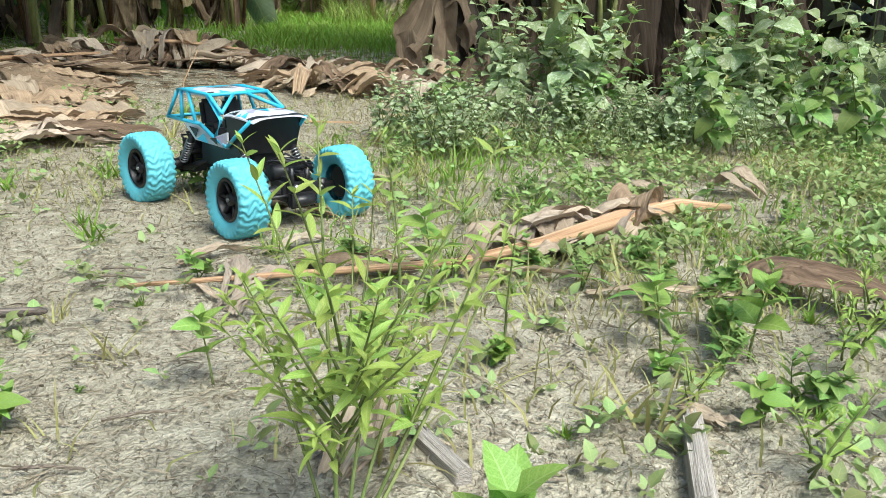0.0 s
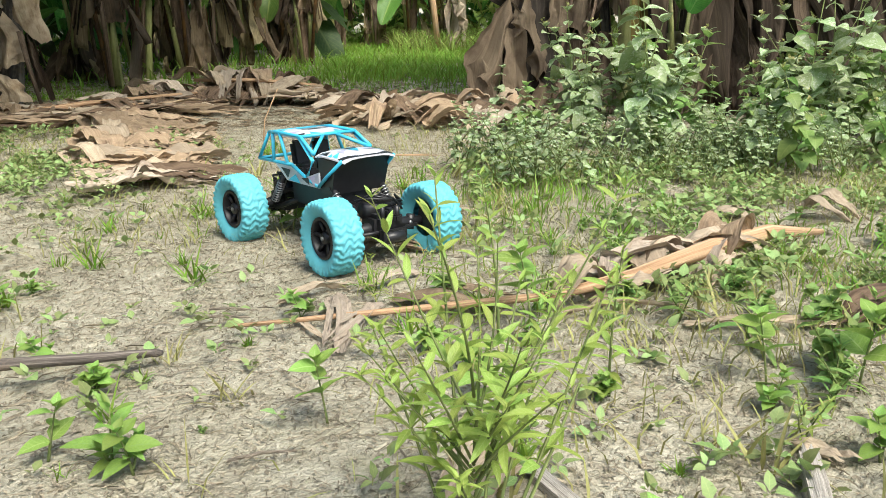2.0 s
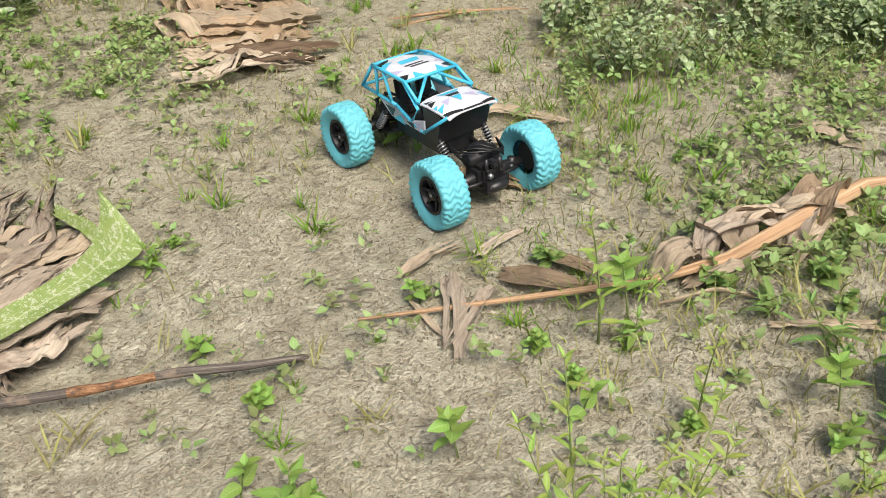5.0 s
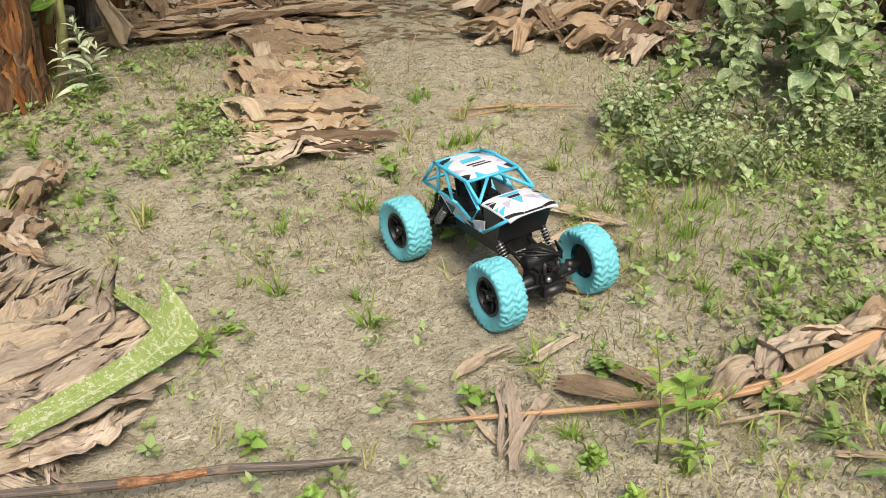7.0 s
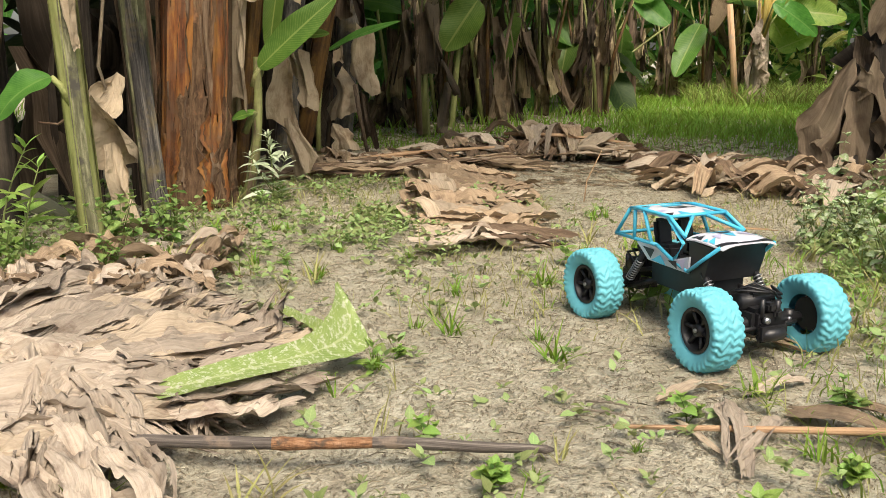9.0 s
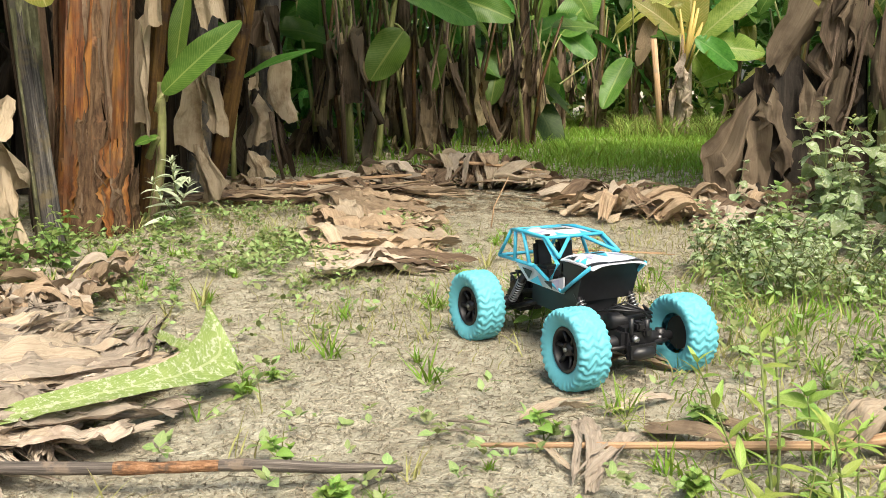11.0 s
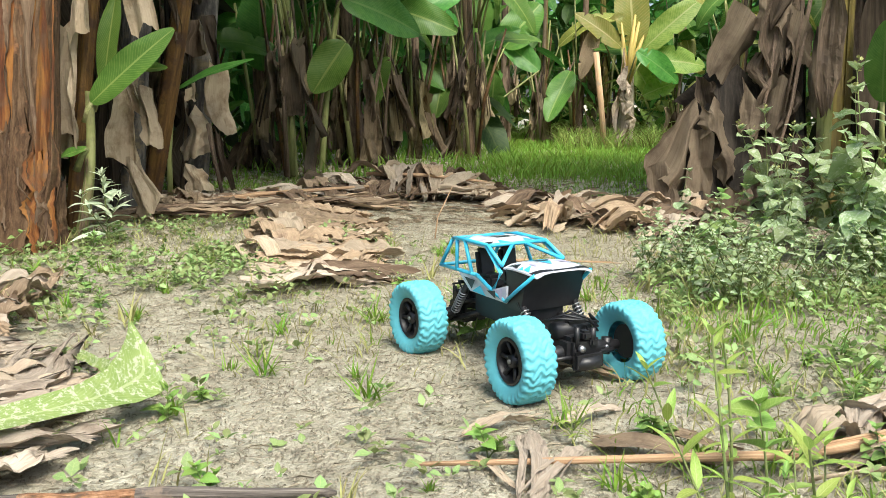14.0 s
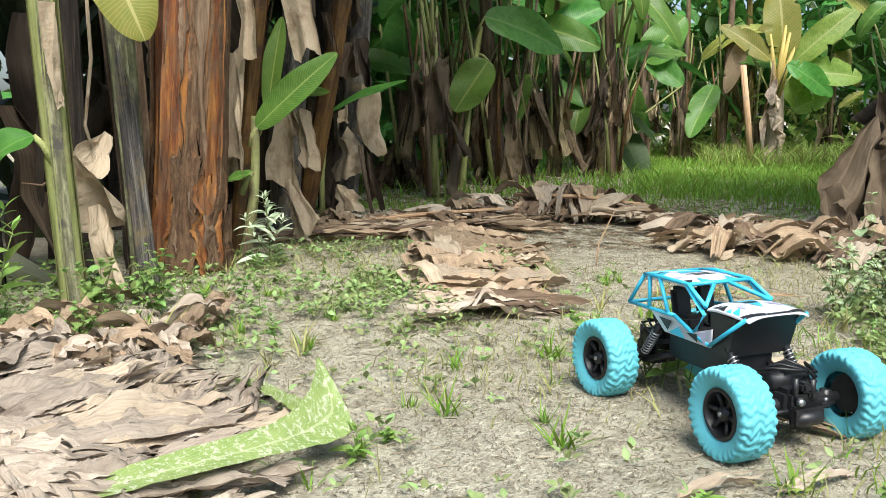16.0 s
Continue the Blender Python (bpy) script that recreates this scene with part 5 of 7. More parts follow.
for k in range(14):
    t = g.rand()
    x, y = 0.50 + 0.24 * t, 0.965 + 0.10 * t + g.uniform(-0.04, 0.055)
    L, an = g.uniform(0.06, 0.13), g.uniform(-0.5, 2.0)
    e, h_ = (math.cos(an), math.sin(an)), g.uniform(0.015, 0.055)
    put("curl", dead_sheet([(x - L / 2 * e[0], y - L / 2 * e[1], 0.003), (x - L * 0.12 * e[0], y - L * 0.12 * e[1], h_), (x + L * 0.2 * e[0], y + L * 0.2 * e[1], h_ * 0.9), (x + L / 2 * e[0], y + L / 2 * e[1], 0.003 + 0.02 * g.rand())], g.uniform(0.03, 0.06), 700 + k, fold=0.010, pleats=0.9, curl=0.03, split=g.randint(0, 2), along=24, across=13, tail=g.uniform(0.3, 0.8)).mesh("curl", (DRY, DRY_PALE, DRY_PALE, HUSK)[g.randint(4)]), st)
put("curl", ribbon([(0.468, 0.904, 0.006), (0.546, 0.924, 0.012), (0.616, 0.905, 0.006)], 0.012, 0.004, 1, 0.004, 0.3, 0.3, 731).mesh("curl", DRY_PALE), st)
for k, (mat, path, w, lab) in enumerate((
        (HUSK, [(0.195, 0.975, 0.014), (0.199, 0.91, 0.016), (0.192, 0.82, 0.006)], 0.030, "pale split dry leaf end on bare soil"),
        (HUSK, [(0.25, 0.955, 0.010), (0.23, 0.91, 0.014), (0.197, 0.83, 0.006)], 0.018, "pale split dry leaf end on bare soil"),
        (DRY_PALE, [(0.135, 0.93, 0.006), (0.165, 0.88, 0.008), (0.19, 0.85, 0.006)], 0.008, "thin pale dry leaf sliver"),
        (DRY, [(0.33, 1.03, 0.010), (0.37, 1.0, 0.014), (0.41, 0.985, 0.008)], 0.025, "brown dry leaf scrap on bare soil"),
        (DRY_PALE, [(0.985, 1.38, 0.012), (1.0, 1.34, 0.045), (1.03, 1.305, 0.008)], 0.05, "pale cupped dry leaf among weeds"),
        (DRY_PALE, [(0.81, 1.40, 0.01), (0.85, 1.37, 0.02), (0.89, 1.35, 0.008)], 0.045, "pale flat dry leaf among weeds"),
) + (
        (DRY, [(0.14, 1.23, 0.01), (0.22, 1.27, 0.02), (0.30, 1.25, 0.008)], 0.03, "tan dry leaf scrap on bare soil"),
        (DRY_PALE, [(0.18, 1.47, 0.008), (0.28, 1.52, 0.014), (0.40, 1.45, 0.008)], 0.03, "tan dry leaf scrap on bare soil"),
        (DRY_PALE, [(0.345, 0.545, 0.035), (0.325, 0.51, 0.026), (0.312, 0.48, 0.006)], 0.034, "pale dry leaf scrap under a tall weed"),
        (DRY_PALE, [(0.115, 0.99, 0.006), (0.16, 1.03, 0.012), (0.2, 1.07, 0.006)], 0.022, "thin pale dry leaf sliver"),
        (DRY_PALE, [(0.605, 0.585, 0.006), (0.62, 0.57, 0.009), (0.635, 0.55, 0.006)], 0.022, "pale dry leaf scrap on bare soil"),
)):
    tagged(put("dry_leaf_scrap", dead_sheet(path, w * 1.15, 900 + k, fold=w * 0.22, pleats=1.0, curl=w * g.uniform(0.2, 0.6), split=1 + k % 2, head=0.5, tail=0.6, along=28, across=15, spread=0.10).mesh("dry_leaf_scrap", mat)), lab, "dry leaf", "dry leaf scraps")
tagged(put("dry_leaf_scrap", dead_sheet([(0.79, 0.845, 0.006), (0.83, 0.85, 0.03), (0.88, 0.82, 0.036), (0.93, 0.77, 0.02), (0.95, 0.735, 0.003)], 0.062, 951, fold=0.012, pleats=0.8, curl=0.03, split=1, head=0.6, tail=0.4, along=36, across=19).mesh("dry_leaf_scrap", DRY_DARK)), "greyish arched dead leaf among weeds", "dry leaf", "dry leaf scraps")
tagged(put("dry_leaf_scrap", dead_sheet([(0.355, 0.555, 0.004), (0.335, 0.53, 0.022), (0.315, 0.49, 0.004)], 0.055, 952, fold=0.006, pleats=1.0, curl=0.012, split=0, head=0.8, tail=0.8, along=24, across=15).mesh("dry_leaf_scrap", DRY_PALE)), "pale flat dry leaf under a tall weed", "dry leaf", "dry leaf scraps")
for k, (pts_, w, lab) in enumerate(((((0.24, 1.36), (0.33, 1.44), (0.40, 1.47)), 0.022, "thin pale dry leaf strip on soil"), (((0.20, 1.24), (0.24, 1.26), (0.33, 1.235)), 0.035, "tan crumpled dry leaf scrap on soil"), (((0.22, 1.03), (0.26, 1.05), (0.30, 1.10)), 0.018, "thin pale dry leaf strip on soil"), (((0.26, 0.985), (0.32, 0.96), (0.40, 0.955)), 0.045, "brown curled dry leaf along a stalk"), (((0.60, 0.86), (0.68, 0.84), (0.78, 0.85)), 0.014, "narrow pale dry leaf strip on soil"))):
    tagged(put("dry_leaf_scrap", dead_sheet([(*p, 0.004 + (0.012 if i == 1 else 0)) for i, p in enumerate(pts_)], w, 960 + k, fold=0.006, pleats=1.0, curl=0.012, split=1, along=24, across=13).mesh("dry_leaf_scrap", (DRY_PALE, DRY, HUSK, DRY, DRY_PALE)[k])), lab, "dry leaf", "dry leaf scraps")
for a, b, w in (((0.603, 0.553, 0.006), (0.563, 0.43, 0.006), 0.017), ((0.373, 0.540, 0.006), (0.400, 0.480, 0.005), 0.014)):
    d = np.array(b) - np.array(a)
    p = np.array(a) + np.linspace(0, 1, 12)[:, None] * d
    prof = np.linspace(-1, 1, 9)
    s_ = unit(np.cross(d, (0, 0, 1)))
    pts = p[:, None] + (prof * w / 2)[None, :, None] * s_ + ((0.004 * (1 - prof**2) + 0.0012 * np.sin(prof * 14))[None, :, None]) * np.array((0, 0, 1.0))
    pts[0] += (0.008 * np.sin(prof * 9))[:, None] * unit(d)
    sl = Soup().grid(pts)
    low = pts * (1, 1, 0) + np.stack([0 * pts[..., 0], 0 * pts[..., 0], gz(pts[..., 0], pts[..., 1]) - 0.002], -1)
    edge = np.concatenate([pts[0], pts[1:, -1], pts[-1, ::-1][1:], pts[::-1, 0][1:]])
    edl = np.concatenate([low[0], low[1:, -1], low[-1, ::-1][1:], low[::-1, 0][1:]])
    sl.grid(np.stack([edl, edge], 1))
    tagged(put("bark_piece", sl.mesh("bark_piece", BARK)), "flat grey weathered piece of stalk on bare soil", "bark", "bark pieces")
for a, b in (((-0.02, 2.04), (0.38, 2.10)), ((0.05, 2.0), (0.36, 2.12)), ((0.03, 0.93), (0.09, 0.925)), ((-0.1, 2.3), (0.02, 2.62)), ((0.14, 2.22), (0.02, 2.5)), ((0.124, 0.577), (0.18, 0.59)), ((0.08, 0.508), (0.13, 0.504)), ((0.034, 0.96), (0.091, 0.952))):
    span = math.hypot(b[0] - a[0], b[1] - a[1])
    mid = ((a[0] + b[0]) / 2, (a[1] + b[1]) / 2 + 0.03 * span)
    tagged(put("dry_twig", tube([(*a, 0.004), (*mid, 0.005 + 0.015 * span), (*b, 0.004)], [0.0012 + 0.006 * span, 0.0012 + 0.006 * span, 0.001], 6).mesh("dry_twig", STALK if a[1] > 1.8 else HUSK)), "thin tan dry twig lying on soil", "twig", "dry twigs")
tagged(put("wooden_stake", tube([(0.545, 2.97, -0.02), (0.552, 2.985, 0.09), (0.567, 3.0, 0.175)], [0.0075, 0.007, 0.006], 8).mesh("wooden_stake", BARK)), "thin grey wooden stake stuck upright in soil", "stake")
tagged(put("standing_straw", tube([(-0.09, 2.33, 0), (-0.085, 2.36, 0.07), (-0.05, 2.4, 0.15)], [0.002, 0.002, 0.001], 5).mesh("standing_straw", STALK)), "thin tan straw standing in bare soil", "straw")


# ---- banana plants ----
def banana(label, group="banana plants"):
    return root("banana_plant", pose(0, 0, 0), label, "banana plant", group)


def shade_crown(parent, x, y, z, n, seed):
    """Long stem-top leaves, out of view, added to shade clump and soil."""
    q = np.random.RandomState(seed)
    a0 = q.uniform(0, 6.28)
    for j in range(n):
        a = a0 + j * 6.28 / n + q.uniform(-0.4, 0.4)
        c, d, L = math.cos(a), math.sin(a), q.uniform(1.0, 1.5)
        leaf_on_stalk((x, y, z - 0.05), (x + 0.25 * c, y + 0.25 * d, z + 0.25), (x + (0.25 + L) * c, y + (0.25 + L) * d, z + q.uniform(0.1, 0.5)), 0.42, BANANA, parent, seed + j, q.uniform(0.3, 0.7), splits=8)


g = np.random.RandomState(11)
b = banana("stout banana stem with glossy red-brown peeling sheaths")
TB, TT = (-1.10, 2.06, -0.01), (-0.985, 2.10, 1.6)
sheath_stem("stem", (RED, OLD), TB, TT, 0.084, 0.074, b, 21, 2, RED, 0.6)
for k, (a0, a1, t0, t1, mm, lift, peel) in enumerate((
        (-178, -128, 0.0, 1.0, PEEL, 1.02, 0.10), (-132, -112, 0.02, 1.0, RED, 1.05, 0.05), (-116, -98, 0.0, 0.9, OLD, 1.03, 0.07), (-101, -64, 0.0, 1.0, ORANGE, 1.00, 0.03), (-82, -74, 0.05, 0.5, PEEL, 1.05, 0.10),
        (-66, -34, 0.0, 1.0, OLD, 1.05, 0.06), (-52, -40, 0.2, 1.0, PEEL, 1.09, 0.08), (-38, -8, 0.0, 1.0, RED, 1.04, 0.06), (-12, 40, 0.0, 0.6, OLD, 1.06, 0.10), (40, 180, 0.0, 1.0, OLD, 1.02, 0.05),
        (-120, -84, 0.0, 0.14, RED, 1.06, 0.08), (-88, -50, 0.0, 0.20, OLD, 1.07, 0.10), (-48, -10, 0.0, 0.17, RED, 1.08, 0.12), (-150, -122, 0.0, 0.22, OLD, 1.08, 0.14), (-30, 20, 0.0, 0.12, OLD, 1.13, 0.16))):
    bark_strip(b, TB, TT, 0.084, 0.074, a0, a1, t0, t1, mm, 2100 + k, lift, peel)
for k, (a, e, w) in enumerate((((-1.165, 1.99, 0.75), (-1.185, 1.99, 0.0), 0.035), ((-1.21, 2.02, 0.65), (-1.23, 2.02, 0.0), 0.04), ((-0.985, 2.04, 0.30), (-0.995, 2.04, 0.0), 0.035), ((-1.01, 2.02, 0.18), (-1.02, 2.01, 0.0), 0.03))):
    hanging(b, a, e, w, (PEEL, GLOOM, OLD, PEEL)[k], 40 + k, 0.012, 1.2, "peeling_sheath")
sheath_stem("side_stem", (OCHRE, RED, OCHRE), (-1.085, 2.27, 0), (-0.90, 2.28, 1.4), 0.016, 0.024, b, 28, 3, OCHRE)
for k, (x, z, h_) in enumerate(((-1.07, 0.62, 0.10), (-1.10, 0.34, 0.07), (-1.0, 0.5, 0.13), (-1.165, 0.45, 0.12), (-1.03, 0.22, 0.08))):
    put("fibre", tube([(x, 1.972, z), (x + 0.008, 1.955, z - h_ * 0.5), (x - 0.006 + 0.01 * k, 1.965, z - h_)], [0.0025, 0.002, 0.001], 5).mesh("fibre", PEEL), b)
shade_crown(b, -0.98, 2.1, 1.75, 4, 3300)
drape(b, 2.19, (-1.045, 0.55), (-1.000, 0.55), (-1.082, 0.21), (-1.015, 0.26), SHEET, 50, 0.025)
drape(b, 2.18, (-1.025, 0.560), (-0.985, 0.53), (-1.03, 0.29), (-0.955, 0.255), SHEET, 51, 0.025)
drape(b, 2.2, (-1.01, 0.85), (-0.96, 0.85), (-1.0, 0.535), (-0.925, 0.545), SHEET, 52, 0.015)
drape(b, 2.35, (-0.96, 0.88), (-0.90, 0.88), (-0.92, 0.555), (-0.825, 0.565), SHEET, 53, 0.02)

b = banana("slim mottled grey-green leaning banana stem")
sheath_stem("stem", (GREENISH, MOSSY, GREENISH), (-1.10, 1.63, 0), (-1.165, 1.66, 1.4), 0.023, 0.030, b, 22, 4, GREENISH)
leaf_on_stalk((-1.12, 1.62, 0.30), (-1.15, 1.60, 0.36), (-1.24, 1.50, 0.32), 0.09, BANANA, b, 5, 0.6)
hanging(b, (-1.10, 1.60, 0.62), (-1.08, 1.60, 0.42), 0.03, SHEET, 53, 0.01)

b = banana("dark mottled banana stem with a withered leaf hanging down")
sheath_stem("stem", (BLACKISH, BLACKISH), (-1.035, 1.80, 0), (-1.215, 1.83, 1.5), 0.022, 0.018, b, 23, 3, BLACKISH)
sheath_stem("side_stem", (MOSSY, SHEATH, MOSSY), (-1.075, 1.83, 0), (-1.19, 1.84, 1.4), 0.020, 0.046, b, 24, 3, MOSSY)
drape(b, 1.72, (-1.12, 0.365), (-1.085, 0.35), (-1.215, 0.265), (-1.065, 0.25), SHEET, 54, 0.03)
drape(b, 1.71, (-1.10, 0.33), (-1.075, 0.30), (-1.115, 0.15), (-1.055, 0.18), SHEET, 57, 0.03)
drape(b, 1.70, (-1.105, 0.21), (-1.07, 0.20), (-1.085, 0.02), (-1.025, 0.035), SHEET, 58, 0.025)
put("dry_stalk", tube([(-1.11, 1.74, 0.70), (-1.10, 1.73, 0.52), (-1.118, 1.72, 0.38), (-1.10, 1.715, 0.33)], [0.004, 0.004, 0.004, 0.003], 6).mesh("dry_stalk", SHEET), b)
put("tendril", tube([(-1.20, 1.72, 0.27), (-1.235, 1.72, 0.25), (-1.28, 1.71, 0.255)], [0.004, 0.003, 0.002], 6).mesh("tendril", PEEL), b)
leaf_on_stalk((-1.05, 1.82, 0.95), (-1.04, 1.72, 0.72), (-0.93, 1.66, 0.585), 0.13, YELLOWED, b, 6, 0.5)

b = banana("young green banana sucker with one fresh paddle leaf")
sheath_stem("stem", (GREENISH, DRY), (-0.995, 2.15, 0), (-0.965, 2.20, 0.40), 0.017, 0.011, b, 25, 2, GREENISH)
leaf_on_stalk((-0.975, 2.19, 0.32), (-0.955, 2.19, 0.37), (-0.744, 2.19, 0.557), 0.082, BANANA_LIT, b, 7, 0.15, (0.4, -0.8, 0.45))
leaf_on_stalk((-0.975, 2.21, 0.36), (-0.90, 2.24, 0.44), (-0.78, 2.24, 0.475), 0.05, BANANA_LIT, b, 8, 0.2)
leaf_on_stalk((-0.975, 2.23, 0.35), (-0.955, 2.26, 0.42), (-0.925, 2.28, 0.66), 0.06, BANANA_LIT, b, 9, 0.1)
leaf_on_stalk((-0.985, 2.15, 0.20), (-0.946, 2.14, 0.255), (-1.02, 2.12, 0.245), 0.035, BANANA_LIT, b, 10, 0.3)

b = banana("banana stem wrapped in hanging brown dead leaves")
# near-black core stands in for shade in the gaps between hanging leaves
sheath_stem("stem", (BLACKISH, BLACKISH, SHEATH), (-1.16, 2.75, 0), (-0.98, 2.80, 1.7), 0.05, 0.045, b, 26, 3, BLACKISH)
shade_crown(b, -0.98, 2.80, 1.85, 5, 3400)
drape(b, 2.50, (-1.035, 0.435), (-1.0, 0.425), (-1.058, 0.22), (-0.985, 0.165), SHEET, 60, 0.025)
drape(b, 2.53, (-1.0, 0.43), (-0.95, 0.405), (-0.99, 0.26), (-0.92, 0.235), SHEET, 65, 0.025)
drape(b, 2.48, (-1.03, 0.215), (-0.985, 0.20), (-0.995, 0.05), (-0.91, 0.085), SHEET, 66, 0.02)
drape(b, 2.58, (-1.075, 0.475), (-1.034, 0.471), (-1.065, 0.36), (-0.955, 0.305), SHEET, 61, 0.03)
drape(b, 2.5, (-1.037, 0.19), (-0.992, 0.156), (-1.018, 0.05), (-0.935, 0.03), SHEET, 62, 0.015)
drape(b, 2.68, (-1.10, 0.95), (-1.03, 0.97), (-1.09, 0.72), (-1.02, 0.70), SHEET, 63, 0.02)
drape(b, 2.66, (-1.20, 0.50), (-1.12, 0.48), (-1.22, 0.10), (-1.13, 0.06), GLOOM, 64, 0.02)
b = banana("banana stem wrapped in hanging brown dead leaves")
# dark core again, shade between the sheets put into its colour
sheath_stem("stem", (BLACKISH, SHEATH, YELLOWISH), (-1.14, 3.25, 0), (-0.97, 3.3, 1.8), 0.05, 0.045, b, 27, 3, BLACKISH)
shade_crown(b, -0.97, 3.3, 1.95, 5, 3500)
drape(b, 3.1, (-1.105, 0.367), (-1.043, 0.361), (-1.130, 0.165), (-0.985, 0.197), SHEET, 80, 0.03)
drape(b, 3.1, (-1.010, 0.51), (-0.940, 0.496), (-1.032, 0.327), (-0.939, 0.266), SHEET, 81, 0.025)
drape(b, 3.06, (-1.095, 0.163), (-1.044, 0.164), (-1.092, 0.059), (-0.992, 0.061), SHEET, 82, 0.02)
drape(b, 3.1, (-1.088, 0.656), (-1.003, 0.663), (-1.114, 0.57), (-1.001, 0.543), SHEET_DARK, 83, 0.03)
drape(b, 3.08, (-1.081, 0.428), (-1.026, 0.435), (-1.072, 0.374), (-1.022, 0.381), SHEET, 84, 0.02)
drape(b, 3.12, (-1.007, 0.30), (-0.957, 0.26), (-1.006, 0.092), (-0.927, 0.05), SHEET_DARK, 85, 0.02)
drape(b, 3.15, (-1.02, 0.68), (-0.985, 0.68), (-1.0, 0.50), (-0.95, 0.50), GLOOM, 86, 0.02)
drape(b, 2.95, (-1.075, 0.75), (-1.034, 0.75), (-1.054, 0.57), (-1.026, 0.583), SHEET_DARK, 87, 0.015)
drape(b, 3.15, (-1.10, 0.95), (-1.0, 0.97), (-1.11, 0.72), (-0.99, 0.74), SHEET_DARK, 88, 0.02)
put("leaf_stalk", tube([(-1.122, 3.0, 0.0), (-1.118, 3.0, 0.2), (-1.095, 3.0, 0.39)], [0.011, 0.010, 0.008], 7).mesh("leaf_stalk", GREENISH), b)
put("dry_stalk", tube([(-0.99, 3.05, 0.30), (-0.97, 3.04, 0.18), (-0.94, 3.03, 0.05)], [0.010, 0.008, 0.006], 6).mesh("dry_stalk", SHEET_DARK), b)
leaf_on_stalk((-1.095, 3.0, 0.39), (-1.075, 3.0, 0.42), (-0.825, 3.0, 0.55), 0.045, BANANA, b, 12, 0.2)
sheath_stem("yellow_stem", (OCHRE, RED, OCHRE), (-1.20, 2.98, 0), (-0.98, 2.98, 1.0), 0.035, 0.032, b, 29, 3, OCHRE)
# stems deep in the clump, their shade painted with DIM
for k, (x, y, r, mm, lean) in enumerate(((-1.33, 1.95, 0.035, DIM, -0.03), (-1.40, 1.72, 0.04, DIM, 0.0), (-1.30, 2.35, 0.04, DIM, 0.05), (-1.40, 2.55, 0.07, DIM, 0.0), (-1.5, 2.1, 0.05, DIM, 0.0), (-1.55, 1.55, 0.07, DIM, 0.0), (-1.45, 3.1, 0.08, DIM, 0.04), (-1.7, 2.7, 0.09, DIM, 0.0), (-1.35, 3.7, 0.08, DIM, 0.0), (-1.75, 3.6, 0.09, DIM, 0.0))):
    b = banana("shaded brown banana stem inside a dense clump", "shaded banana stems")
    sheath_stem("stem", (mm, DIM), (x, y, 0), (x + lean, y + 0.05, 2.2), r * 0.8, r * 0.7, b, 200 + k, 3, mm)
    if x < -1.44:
        shade_crown(b, x - 0.2, y + 0.05, 2.0, 3, 900 + k)
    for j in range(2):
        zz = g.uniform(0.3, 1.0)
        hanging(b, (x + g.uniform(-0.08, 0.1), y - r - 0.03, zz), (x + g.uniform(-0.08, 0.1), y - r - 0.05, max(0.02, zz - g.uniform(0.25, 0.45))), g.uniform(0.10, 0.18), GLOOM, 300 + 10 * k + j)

# the clump on the other side of the clearing
b = banana("banana stem hung with a skirt of grey-brown dead leaves")
sheath_stem("stem", (SHEATH, YELLOWISH, SHEATH), (1.02, 3.12, 0), (0.86, 3.1, 1.8), 0.065, 0.055, b, 30, 5, BLACKISH)
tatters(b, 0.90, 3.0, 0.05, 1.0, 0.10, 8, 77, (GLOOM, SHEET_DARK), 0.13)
drape(b, 2.95, (0.764, 0.678), (0.874, 0.623), (0.68, 0.5), (0.773, 0.428), SKIRT, 400, 0.012, 0.7, crisp=True)
drape(b, 2.93, (0.654, 0.379), (0.689, 0.359), (0.493, 0.178), (0.643, 0.041), SKIRT, 401, 0.012, 0.7, crisp=True)
drape(b, 2.91, (0.666, 0.359), (0.736, 0.384), (0.684, 0.287), (0.785, 0.24), SKIRT, 402, 0.012, 0.7, crisp=True)
drape(b, 2.92, (0.643, 0.307), (0.721, 0.294), (0.632, 0.041), (0.721, 0.062), SKIRT, 403, 0.012, 0.7, crisp=True)
drape(b, 2.89, (0.714, 0.203), (0.775, 0.258), (0.746, 0.127), (0.807, 0.156), SKIRT, 404, 0.012, 0.7, crisp=True)
drape(b, 2.92, (0.807, 0.424), (0.874, 0.374), (0.792, 0.283), (0.86, 0.279), SKIRT, 405, 0.012, 0.7, crisp=True)
drape(b, 2.93, (0.933, 0.66), (1.022, 0.596), (0.933, 0.506), (1.017, 0.493), SKIRT, 406, 0.012, 0.7, crisp=True)
drape(b, 2.93, (0.892, 0.47), (0.97, 0.446), (0.86, 0.301), (0.938, 0.229), SKIRT, 407, 0.012, 0.7, crisp=True)
drape(b, 2.96, (0.668, 0.464), (0.721, 0.442), (0.671, 0.374), (0.732, 0.377), GLOOM, 408, 0.012, 0.7, crisp=True)
drape(b, 2.90, (0.746, 0.131), (0.835, 0.117), (0.721, 0.019), (0.853, 0.019), SKIRT, 409, 0.012, 0.7, crisp=True)
drape(b, 2.94, (0.853, 0.605), (0.933, 0.641), (0.846, 0.442), (0.906, 0.424), SKIRT, 410, 0.012, 0.7, crisp=True)
drape(b, 2.95, (0.835, 0.279), (0.933, 0.24), (0.817, 0.041), (0.942, 0.041), GLOOM, 411, 0.012, 0.7, crisp=True)
drape(b, 2.92, (0.951, 0.261), (1.013, 0.279), (0.933, 0.03), (1.031, 0.03), GLOOM, 412, 0.012, 0.7, crisp=True)
